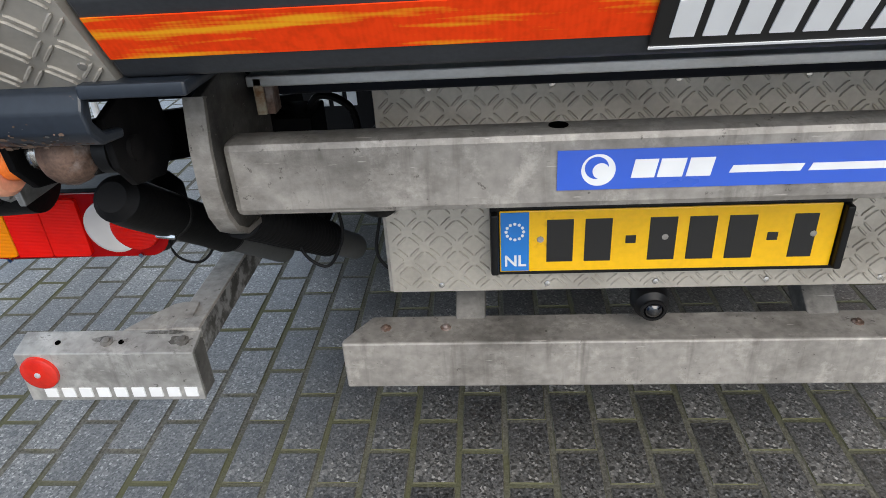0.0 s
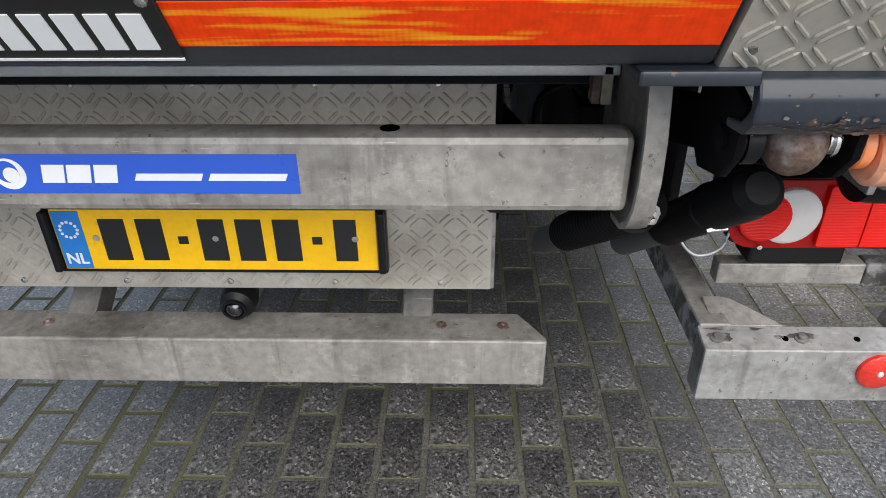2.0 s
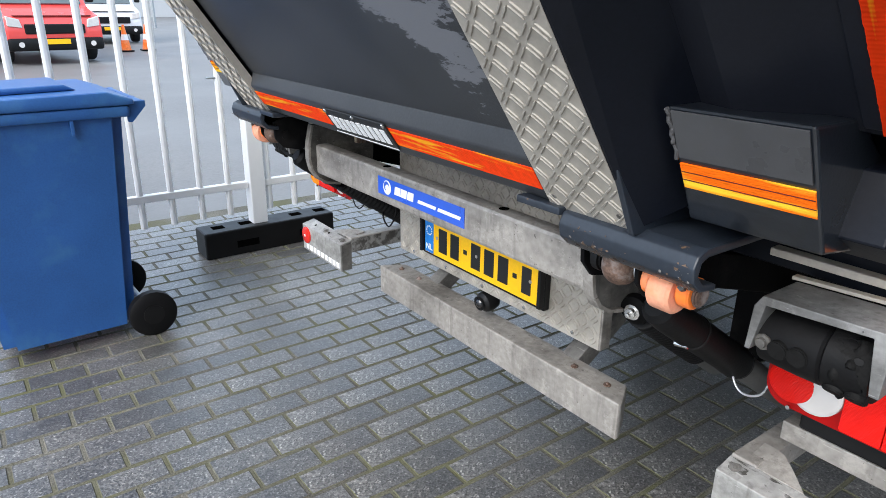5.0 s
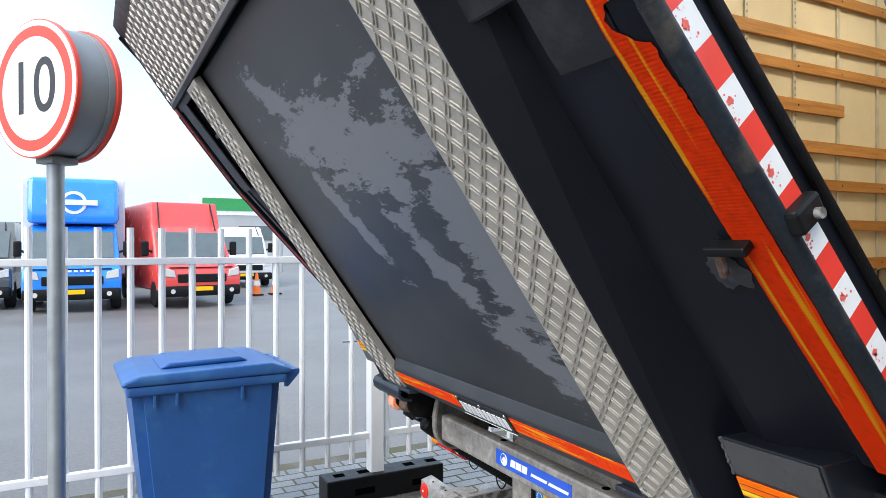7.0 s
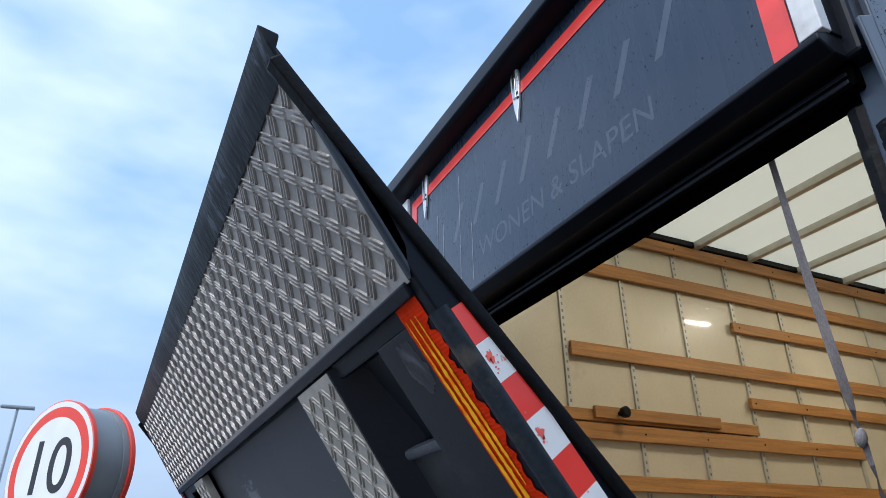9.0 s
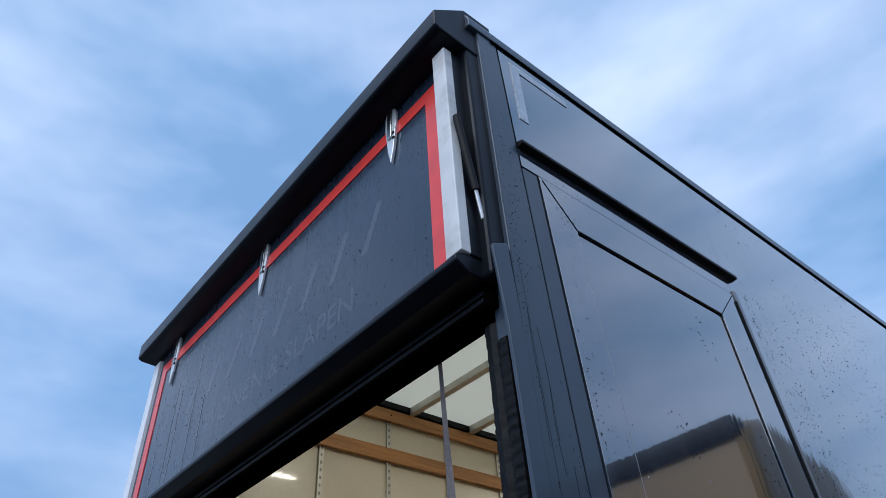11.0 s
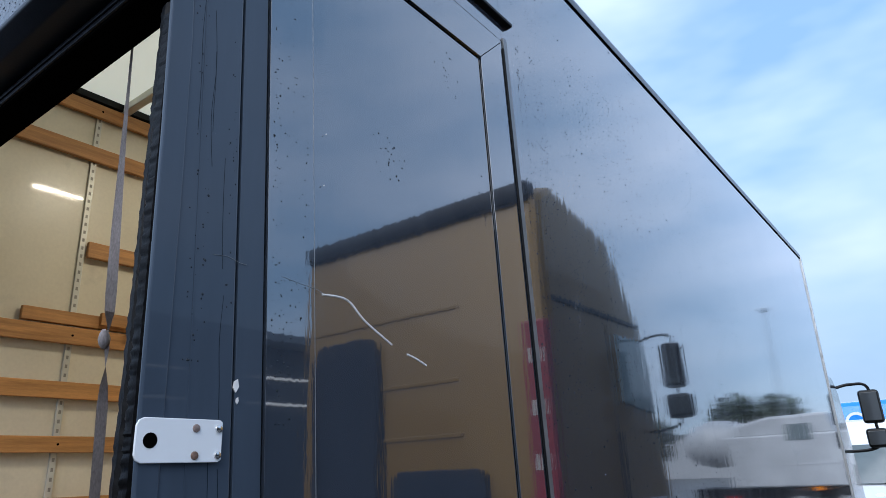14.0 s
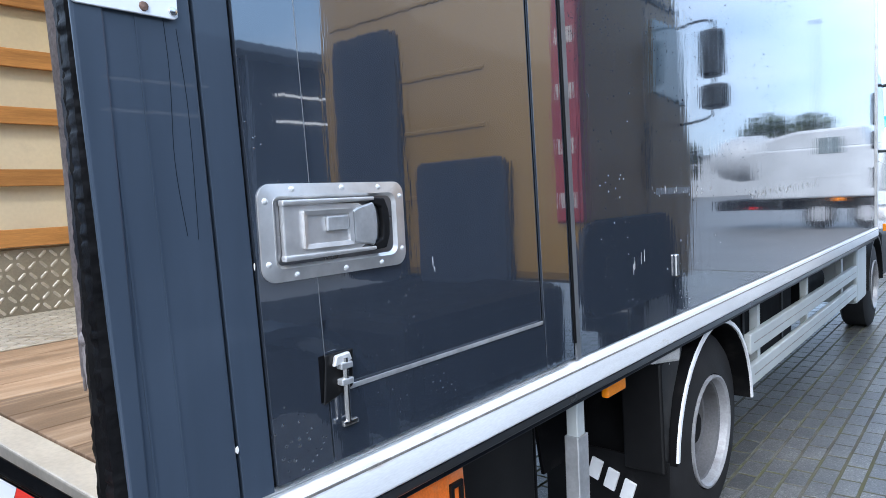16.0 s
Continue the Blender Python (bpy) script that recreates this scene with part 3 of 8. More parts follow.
def paver_material(name, node, sock):
    """Dark concrete with pale and dark grit, some bleached patches and a tone of its own for each paver."""
    m = mat(name, (0.072, 0.070, 0.068), 0.38, 0.0, 0.24, 1.1, 0.5, 150, 0.16, (0.165, 0.158, 0.145), 1.5, 0.48, 0.76, fine=0.5, spec=0.75)
    n, l = m.node_tree.nodes, m.node_tree.links
    b = n["Principled BSDF"]
    old = b.inputs["Base Color"].links[0].from_socket
    co = n.new("ShaderNodeTexCoord")
    vor = n.new("ShaderNodeTexVoronoi")
    vor.inputs["Scale"].default_value = 190
    l.new(co.outputs["Object"], vor.inputs["Vector"])
    oi = n.new(node)
    tone = n.new("ShaderNodeMapRange")
    tone.inputs["To Min"].default_value, tone.inputs["To Max"].default_value = 0.72, 1.25
    l.new(oi.outputs[sock], tone.inputs["Value"])
    grit = n.new("ShaderNodeSeparateColor")
    l.new(vor.outputs["Color"], grit.inputs["Color"])
    cur = n.new("ShaderNodeMapRange")
    cur.inputs["From Min"].default_value, cur.inputs["From Max"].default_value = 0.0, 1.0
    cur.inputs["To Min"].default_value, cur.inputs["To Max"].default_value = 0.25, 1.75
    l.new(grit.outputs["Red"], cur.inputs["Value"])
    big = n.new("ShaderNodeMath")
    big.operation = "GREATER_THAN"
    big.inputs[1].default_value = 0.94
    l.new(grit.outputs["Green"], big.inputs[0])
    add = n.new("ShaderNodeMath")
    add.operation = "MULTIPLY_ADD"
    add.inputs[1].default_value = 1.9
    l.new(big.outputs[0], add.inputs[0]), l.new(cur.outputs["Result"], add.inputs[2])
    mul = n.new("ShaderNodeMath")
    mul.operation = "MULTIPLY"
    l.new(add.outputs[0], mul.inputs[0]), l.new(tone.outputs["Result"], mul.inputs[1])
    sc = n.new("ShaderNodeVectorMath")
    sc.operation = "SCALE"
    l.new(old, sc.inputs[0]), l.new(mul.outputs[0], sc.inputs["Scale"])
    l.new(sc.outputs["Vector"], b.inputs["Base Color"])
    b.inputs["Coat Weight"].default_value, b.inputs["Coat Roughness"].default_value = 0.55, 0.34
    return m


M["brick"] = paver_material("concrete_paver", "ShaderNodeObjectInfo", "Random")
M["brick_far"] = paver_material("concrete_pavers_joined", "ShaderNodeNewGeometry", "Random Per Island")


# ---- building helpers ----
def bevel(bm, width, segments=2):
    if width:
        bmesh.ops.bevel(bm, geom=list(bm.edges), offset=width, segments=segments, affect="EDGES", profile=0.5, clamp_overlap=True)
    return bm


def box(x0, x1, y0, y1, z0, z1, r=0.0):
    bm = bmesh.new()
    bmesh.ops.create_cube(bm, size=1.0)
    for v in bm.verts:
        v.co = Vector(((x0 + x1) / 2 + v.co.x * (x1 - x0), (y0 + y1) / 2 + v.co.y * (y1 - y0), (z0 + z1) / 2 + v.co.z * (z1 - z0)))
    return bevel(bm, r)


def rod(p, q, r, r2=None, seg=16, cap=True, rim=0.0):
    """A cylinder or cone from p to q."""
    bm = bmesh.new()
    p, q = Vector(p), Vector(q)
    d = q - p
    bmesh.ops.create_cone(bm, cap_ends=cap, segments=seg, radius1=r, radius2=r if r2 is None else r2, depth=d.length)
    if rim:
        caps = [e for e in bm.edges if abs(abs(e.verts[0].co.z) - d.length / 2) < 1e-6 and abs(e.verts[0].co.z - e.verts[1].co.z) < 1e-6]
        bmesh.ops.bevel(bm, geom=caps, offset=rim, segments=2, affect="EDGES", clamp_overlap=True)
    bm.transform(Matrix.Translation((p + q) / 2) @ d.to_track_quat("Z", "Y").to_matrix().to_4x4())
    return bm


def prism(points, axis, a, b, r=0.0):
    """A flat outline of (u, v) points pushed along an axis: x takes (y, z), y takes (x, z), z takes (x, y)."""
    bm = bmesh.new()
    put = {"x": lambda u, v, w: (w, u, v), "y": lambda u, v, w: (u, w, v), "z": lambda u, v, w: (u, v, w)}[axis]
    lo = [bm.verts.new(put(u, v, a)) for u, v in points]
    hi = [bm.verts.new(put(u, v, b)) for u, v in points]
    bm.faces.new(lo), bm.faces.new(hi[::-1])
    for i in range(len(points)):
        j = (i + 1) % len(points)
        bm.faces.new((lo[i], hi[i], hi[j], lo[j]))
    bmesh.ops.recalc_face_normals(bm, faces=bm.faces)
    return bevel(bm, r)


def pill(x0, x1, z0, z1, r0, r1):
    """A rectangle's outline with round corners, r0 on its first side and r1 on the other."""
    pts = []
    for cx, cz, a0, r in ((x1 - r1, z1 - r1, 0, r1), (x0 + r0, z1 - r0, 90, r0), (x0 + r0, z0 + r0, 180, r0), (x1 - r1, z0 + r1, 270, r1)):
        pts += [(cx + r * math.cos(radians(a0 + 15 * k)), cz + r * math.sin(radians(a0 + 15 * k))) for k in range(7)]
    return pts


def ring(outer, inner, a0, a1, b0, b1):
    """A frame in the (y, z) plane between two outlines, from x a0 to a1 at the outer edge and b0 to b1 at the inner one."""
    bm = bmesh.new()
    rows = [[bm.verts.new((x, u, v)) for u, v in pts] for pts, x in ((outer, a0), (outer, a1), (inner, b1), (inner, b0))]
    n = len(outer)
    for p, q in zip(rows, rows[1:] + rows[:1]):
        for k in range(n):
            bm.faces.new((p[k], p[(k + 1) % n], q[(k + 1) % n], q[k]))
    bmesh.ops.recalc_face_normals(bm, faces=bm.faces)
    return bm


def lathe(profile, p, q, seg=24, cap=True):
    """A turned shape: (distance along, radius) pairs round the line from p to q."""
    bm = bmesh.new()
    p, q = Vector(p), Vector(q)
    m = Matrix.Translation(p) @ (q - p).to_track_quat("Z", "Y").to_matrix().to_4x4()
    rings = []
    for h, r in profile:
        rings.append([bm.verts.new(m @ Vector((r * math.cos(2 * math.pi * i / seg), r * math.sin(2 * math.pi * i / seg), h))) for i in range(seg)])
    for a, b in zip(rings, rings[1:]):
        for i in range(seg):
            j = (i + 1) % seg
            bm.faces.new((a[i], a[j], b[j], b[i]))
    if cap:
        bm.faces.new(rings[0][::-1]), bm.faces.new(rings[-1])
    bmesh.ops.recalc_face_normals(bm, faces=bm.faces)
    return bm


def sweep(points, r, seg=8):
    """A round hose or wire through points."""
    bm = bmesh.new()
    pts = [Vector(p) for p in points]
    fine = []
    for i in range(len(pts) - 1):
        a, b, c, d = pts[max(i - 1, 0)], pts[i], pts[i + 1], pts[min(i + 2, len(pts) - 1)]
        for k in range(6):
            t = k / 6
            fine.append(0.5 * (2 * b + (c - a) * t + (2 * a - 5 * b + 4 * c - d) * t * t + (3 * b - a - 3 * c + d) * t ** 3))
    fine.append(pts[-1])
    rings = []
    for i, p in enumerate(fine):
        d = (fine[min(i + 1, len(fine) - 1)] - fine[max(i - 1, 0)]).normalized()
        s = d.cross(Vector((0.31, 0.2, 0.93))).normalized()
        u = d.cross(s)
        rings.append([bm.verts.new(p + r * (math.cos(2 * math.pi * k / seg) * s + math.sin(2 * math.pi * k / seg) * u)) for k in range(seg)])
    for a, b in zip(rings, rings[1:]):
        for k in range(seg):
            bm.faces.new((a[k], a[(k + 1) % seg], b[(k + 1) % seg], b[k]))
    bm.faces.new(rings[0][::-1]), bm.faces.new(rings[-1])
    bmesh.ops.recalc_face_normals(bm, faces=bm.faces)
    return bm


def mirrored(bm):
    bm.transform(Matrix.Diagonal((-1, 1, 1, 1)))
    bmesh.ops.reverse_faces(bm, faces=bm.faces)
    return bm


def moved(bm, m):
    bm.transform(m)
    return bm


def smooth(me, angle=0.6):
    me.shade_smooth()
    me.set_sharp_from_angle(angle=angle)


def keep_flat(bm):
    """Marks the edges between a broad face and its narrow bevel, so that flat faces stay flat."""
    for e in bm.edges:
        if len(e.link_faces) == 2:
            a, b = e.link_faces
            p, q = a.calc_area(), b.calc_area()
            if max(p, q) > 5 * min(p, q) and a.normal.angle(b.normal, 0.0) > 0.25:
                e.smooth = False
    return bm


def part(name, bm, material, parent, label=""):
    """One mesh under a thing or a part; its points are given in the thing's own space."""
    me = bpy.data.meshes.new(name)
    bm.normal_update()
    keep_flat(bm)
    bm.edges.index_update()
    hard = [e.index for e in bm.edges if not e.smooth]
    bm.to_mesh(me)
    bm.free()
    me.materials.append(material)
    smooth(me)
    if hard:
        sharp = me.attributes.get("sharp_edge") or me.attributes.new("sharp_edge", "BOOLEAN", "EDGE")
        for k in hard:
            sharp.data[k].value = True
    ob = new(name, me)
    ob.parent = parent
    if label:
        tagged(ob, label)
    return ob


def thing(name, label, category, at=(0, 0, 0), turn=0.0, group="", kind=""):
    ob = new(name)
    ob.matrix_world = pose(*at, 0, 0, turn)
    ob.empty_display_size = 0.1
    return tagged(ob, label, category, group, kind)


def raw(name, verts, faces, material, parent, label=""):
    me = bpy.data.meshes.new(name)
    me.from_pydata(verts, [], faces)
    me.materials.append(material)
    me.update()
    ob = new(name, me)
    ob.parent = parent
    if label:
        tagged(ob, label)
    return ob


def ridges(name, corner, u, v, width, height, material, parent, pitch=0.032, bars=2, lift=0.0016, length=0.026, thick=0.0052, keep=None):
    """The raised ridges of a tread plate on the rectangle from corner along u and v, groups of bars set crosswise by turns."""
    u, v = Vector(u).normalized(), Vector(v).normalized()
    nrm = u.cross(v)
    verts, faces = [], []
    across, along = max(1, round(width / pitch)), max(1, round(height / pitch))
    for i in range(across):
        for j in range(along):
            cx, cy = (i + 0.5) * width / across, (j + 0.5) * height / along
            if keep and not keep(cx, cy):
                continue
            sgn = 1 if (i + j) % 2 else -1
            du = (u + sgn * v).normalized()
            dv = nrm.cross(du)
            for k in range(bars):
                off = (k - (bars - 1) / 2) * thick * 2.0
                c = Vector(corner) + u * cx + v * cy + dv * off
                n0 = len(verts)
                h = length / 2
                e, q = h * 0.72, thick / 2
                for k2, w in ((1.0, 0.0), (0.45, lift)):
                    for a, b in ((-h, 0), (-e, -q), (e, -q), (h, 0), (e, q), (-e, q)):
                        verts.append(c + du * (a - (1 - k2) * 0.12 * a) + dv * (b * k2) + nrm * w)
                faces.append(tuple(n0 + q2 for q2 in range(6, 12)))
                for q2 in range(6):
                    q3 = (q2 + 1) % 6
                    faces.append((n0 + q2, n0 + q3, n0 + 6 + q3, n0 + 6 + q2))
    ob = raw(name, verts, faces, material, parent)
    return tagged(ob, kind="stuff")

# ---- ground ----
def sheet(name, x0, x1, y0, y1, z, material, label, category):
    me = bpy.data.meshes.new(name)
    me.from_pydata([(x0, y0, z), (x1, y0, z), (x1, y1, z), (x0, y1, z)], [], [(0, 1, 2, 3)])
    me.materials.append(material)
    return tagged(new(name, me), label, category, kind="structure")


ground = sheet("ground", -700, 700, -700, 700, -0.012, M["yard"], "grey paved yard, damp and worn", "ground")
pavement = sheet("pavement", -3.2, 9.0, -3.4, 12.0, -0.0024, M["joint"], "grey concrete pavers with mossy joints", "paving")

# ---- box truck ----
truck = thing("box_truck", "dark blue-grey box truck with a glossy side door", "truck")
RX, Y0, Y1, Z0, Z1 = 1.25, -0.12, 7.17, 1.075, 3.86
DY0, DY1, DZ1 = 0.178, 1.205, 3.265

LEAN = 0.033


def leant(y, z):
    """The truck stands a little nose-up: its upright lines lean back with height."""
    return (y - LEAN * (z - 1.35), z)


def lean(bm):
    for v in bm.verts:
        v.co.y -= LEAN * (v.co.z - 1.35)
    return bm


side = part("side_wall", prism([leant(DY1 + 0.004, Z0), leant(DY1 + 0.004, Z1), (Y1, Z1), (Y1, Z0)], "x", 1.21, RX), M["paint"], truck, "glossy dark blue-grey side panel")
part("upper_panel", prism([leant(0.112, DZ1 + 0.006), leant(0.112, Z1), leant(DY1 + 0.003, Z1), leant(DY1 + 0.003, DZ1 + 0.006)], "x", 1.21, RX), M["paint"], side)
part("seam_strip", lean(box(1.249, 1.256, DY1 + 0.006, DY1 + 0.03, Z0, DZ1 + 0.02, 0.001)), M["guard_dark"], side)
post = part("rear_post", prism([(-0.045, 1.0), (-0.06, Z1), leant(0.108, Z1), leant(0.108, 1.0)], "x", 1.17, RX, 0.004), M["paint_post"], truck, "satin dark corner post")
part("post_cover", prism([(-0.052, 0.98), (-0.030, 0.98), (-0.044, 2.30), (-0.050, 2.62), (-0.066, 2.925), (-0.119, 2.90), (-0.099, 2.68), (-0.091, 2.40), (-0.082, 1.9), (-0.067, 1.4)], "x", 1.243, 1.254, 0.003), M["paint_post"], post)
part("door_jamb", lean(box(1.19, 1.249, 0.1135, DY0 - 0.006, Z0, DZ1, 0.001)), M["paint_post"], post)
# black fill behind the jamb puts shade into the gap
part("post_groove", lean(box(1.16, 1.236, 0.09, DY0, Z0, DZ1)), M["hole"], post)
part("post_fold", lean(box(1.2495, 1.2512, -0.027, -0.024, 1.08, 2.9)), M["paint_post"], post)
part("post_fold", lean(box(1.2495, 1.2511, 0.020, 0.0225, 1.08, 2.9)), M["paint_post"], post)

door = part("side_door", lean(box(1.205, 1.246, DY0, DY1 - 0.002, Z0 + 0.008, DZ1)), M["paint"], truck, "glossy side door with recessed panel")
IY0, IY1, IZ0, IZ1 = 0.300, 1.040, 1.215, 3.12
part("door_stile", lean(box(1.246, 1.2525, DY0, IY0, Z0 + 0.008, DZ1, 0.0005)), M["paint"], door)
part("door_stile", lean(box(1.246, 1.2525, IY1 + 0.012, DY1 - 0.006, Z0 + 0.008, DZ1, 0.0005)), M["paint"], door)
part("door_rail", lean(prism([(DY0 + 0.004, DZ1), (DY1 - 0.01, DZ1), (IY1 + 0.01, IZ1 + 0.004), (IY0 + 0.004, IZ1 + 0.004)], "x", 1.246, 1.2532, 0.0012)), M["paint"], door)
part("door_rail", lean(box(1.246, 1.2525, IY0 + 0.004, IY1 + 0.008, Z0 + 0.008, IZ0, 0.0012)), M["paint"], door)
part("door_trim", box(1.2525, 1.2545, IY0 + 0.02, IY1 + 0.004, IZ0 - 0.006, IZ0 + 0.004, 0.001), M["galv_clean"], door)
# thin black strips laid on the panel draw its shaded grooves
part("door_groove", lean(box(1.2462, 1.2466, IY1 + 0.005, IY1 + 0.0095, IZ0, IZ1)), M["hole"], door)
part("door_groove", lean(box(1.2462, 1.2466, IY0 + 0.006, IY1, IZ1 - 0.006, IZ1)), M["hole"], door)
part("hinge_bar", lean(rod((1.2545, DY1 + 0.0, Z0 + 0.05), (1.2545, DY1 + 0.0, DZ1 - 0.03), 0.0045, seg=10)), M["rubber_seal"], door)
part("rain_gutter", prism([(1.248, 3.345), (1.272, 3.349), (1.272, 3.362), (1.248, 3.372)], "y", 0.045, 1.195, 0.002), M["rubber_seal"], truck, "black rain gutter over the side door")
for a, b, w in (((1.2512, DY0 + 0.012, DZ1 - 0.01), (1.2512, IY0 + 0.004, IZ1 + 0.0), 0.0012), ((1.2512, DY1 - 0.012, DZ1 - 0.01), (1.2512, IY1 + 0.006, IZ1 + 0.0), 0.0012)):
    part("mitre_line", lean(rod((a[0] + 0.002, a[1], a[2]), (b[0] + 0.002, b[1], b[2]), w, seg=6)), M["hole"], door)
for y in (0.05, 0.10):
    part("tape_patch", box(1.2505, 1.252, y + 0.03, y + 0.07, 3.50, 3.79) if y == 0.05 else box(1.2506, 1.2522, 0.09, 0.36, 3.76, 3.79), M["galv_clean"], truck, "pale strip of tape")

OUT, MID, INN = pill(0.182, 0.526, 1.428, 1.594, 0.026, 0.026), pill(0.207, 0.500, 1.450, 1.573, 0.014, 0.020), pill(0.214, 0.493, 1.456, 1.567, 0.010, 0.016)
latch = part("door_latch", ring(OUT, MID, 1.2525, 1.2565, 1.2525, 1.2600), M["latch_steel"], door, "bright steel recessed paddle latch")
part("latch_rim", ring(MID, INN, 1.2525, 1.2605, 1.2525, 1.2545), M["latch_steel"], latch)
part("latch_pan", prism(INN, "x", 1.2525, 1.2545), M["pan_dark"], latch)
part("latch_paddle", prism([(0.222, 1.466), (0.395, 1.470), (0.425, 1.486), (0.425, 1.540), (0.395, 1.556), (0.222, 1.560)], "x", 1.2545, 1.266, 0.003), M["latch_steel"], latch)
for z0, z1 in ((1.462, 1.472), (1.556, 1.566)):
    part("paddle_rail", prism([(0.220, z0), (0.432, z0 + 0.003), (0.432, z1), (0.220, z1)], "x", 1.256, 1.2705, 0.002), M["latch_steel"], latch)
part("latch_step", ring(pill(0.262, 0.375, 1.480, 1.546, 0.003, 0.003), pill(0.270, 0.367, 1.488, 1.538, 0.002, 0.002), 1.265, 1.2715, 1.265, 1.2695), M["latch_steel"], latch)
part("latch_step", box(1.266, 1.2735, 0.312, 0.362, 1.508, 1.534, 0.002), M["galv_clean"], latch)
part("latch_dish", prism([(0.378, 1.484), (0.392, 1.480), (0.428, 1.474), (0.436, 1.49), (0.438, 1.514), (0.436, 1.54), (0.428, 1.556), (0.392, 1.548), (0.378, 1.542)], "x", 1.264, 1.2705, 0.003), M["galv_clean"], latch)
part("latch_grip", prism([(0.432, 1.464), (0.462, 1.466), (0.472, 1.49), (0.474, 1.515), (0.472, 1.54), (0.462, 1.562), (0.432, 1.564), (0.432, 1.552), (0.452, 1.545), (0.456, 1.515), (0.452, 1.485), (0.432, 1.478)], "x", 1.2545, 1.268, 0.003), M["black"], latch)
for y, z in ((0.194, 1.46), (0.194, 1.565), (0.250, 1.584), (0.362, 1.585), (0.455, 1.584), (0.514, 1.565), (0.514, 1.46), (0.455, 1.438), (0.362, 1.437), (0.250, 1.438)):
    part("rivet", lathe([(0, 0.0055), (0.003, 0.005), (0.005, 0.0015)], (1.2565, y, z), (1.30, y, z), 10), M["rivet"], latch)
bolt_catch = part("bolt_latch", prism([(0.292, 1.195), (0.362, 1.215), (0.368, 1.285), (0.302, 1.285)], "x", 1.2525, 1.258, 0.003), M["plastic"], door, "small steel bolt latch")
part("bolt_bar", rod((1.266, 0.338, 1.155), (1.266, 0.338, 1.275), 0.006, seg=10), M["steel"], bolt_catch)
part("bolt_foot", box(1.26, 1.27, 0.325, 0.36, 1.148, 1.158, 0.002), M["steel"], bolt_catch)
for z in (1.225, 1.255):
    part("bolt_eye", box(1.257, 1.273, 0.324, 0.352, z, z + 0.012, 0.002), M["galv_clean"], bolt_catch)
part("bolt_head", prism([(0.312, 1.262), (0.356, 1.268), (0.350, 1.284), (0.318, 1.282)], "x", 1.258, 1.268, 0.003), M["rivet"], bolt_catch)
# thin black strip draws the latch's shadow on the door
part("bolt_shadow", box(1.2515, 1.2528, 0.288, 0.302, 1.20, 1.285), M["rubber_seal"], bolt_catch)
catch = part("catch_plate", prism([(-0.088, 1.846), (-0.084, 1.838), (-0.076, 1.834), (0.060, 1.834), (0.066, 1.838), (0.066, 1.899), (0.060, 1.903), (-0.076, 1.903), (-0.084, 1.899), (-0.088, 1.891)], "x", 1.254, 1.259, 0.0012), M["van_white"], truck, "white bolted catch plate with a round hole")
part("catch_hole", rod((1.2585, -0.064, 1.868), (1.2596, -0.064, 1.868), 0.012, seg=16), M["hole"], catch)
for y, z, k in ((0.015, 1.888, "rust"), (0.015, 1.845, "rust"), (0.058, 1.888, "steel"), (0.058, 1.845, "steel")):
    part("catch_screw", lathe([(0, 0.007), (0.003, 0.006), (0.004, 0.002)], (1.2588, y, z), (1.3, y, z), 10), M[k], catch)
part("door_handle", prism([(1.98, 1.225), (2.01, 1.225), (2.01, 1.305), (1.98, 1.305)], "x", 1.25, 1.262, 0.004), M["steel"], truck, "small chrome side latch")

M["scratch"] = mat("bare_scratch", (0.72, 0.70, 0.68), 0.5, 0.0, 0.1, 40)
part("scratch", sweep([(1.2462, 0.30, 2.171), (1.2462, 0.373, 2.172), (1.2462, 0.43, 2.133), (1.2462, 0.52, 2.09)], 0.0026, 6), M["scratch"], door, "white scratch in the paint")
part("scratch", sweep([(1.2462, 0.575, 2.074), (1.2462, 0.61, 2.066), (1.2462, 0.647, 2.054)], 0.0026, 6), M["scratch"], door, "white scratch in the paint")
for y, z, ry, rz in ((0.094, 1.964, 0.006, 0.012), (0.098, 1.938, 0.003, 0.006), (0.30, 2.55, 0.0014, 0.002), (0.295, 2.42, 0.0014, 0.002), (0.17, 1.46, 0.001, 0.006), (0.62, 1.42, 0.0009, 0.012), (0.625, 1.405, 0.0008, 0.006), (0.115, 1.17, 0.003, 0.006)):
    part("paint_chip", prism([(y - ry, z - rz * 0.3), (y, z - rz), (y + ry, z - rz * 0.1), (y + ry * 0.5, z + rz), (y - ry * 0.7, z + rz * 0.6)], "x", *((1.2450, 1.2464) if y > 0.31 else (1.2485, 1.2512) if y < 0.17 else (1.2510, 1.2528))), M["scratch"], door)
# grey rod draws the highlight along the recess's crease
part("crease_highlight", lean(rod((1.2523, IY0 + 0.0006, IZ0), (1.2523, IY0 + 0.0006, IZ1), 0.0008, seg=6)), M["guard_dark"], door)
for x, pts in ((1.2527, ((0.186, 2.186), (0.23, 2.181), (0.27, 2.178), (0.296, 2.172))), (1.2506, ((0.030, 2.196), (0.06, 2.199), (0.085, 2.193), (0.103, 2.192)))):
    part("scratch", sweep([(x, y, z) for y, z in pts], 0.0005, 5), M["guard_dark"], door, "fine dark scratch")
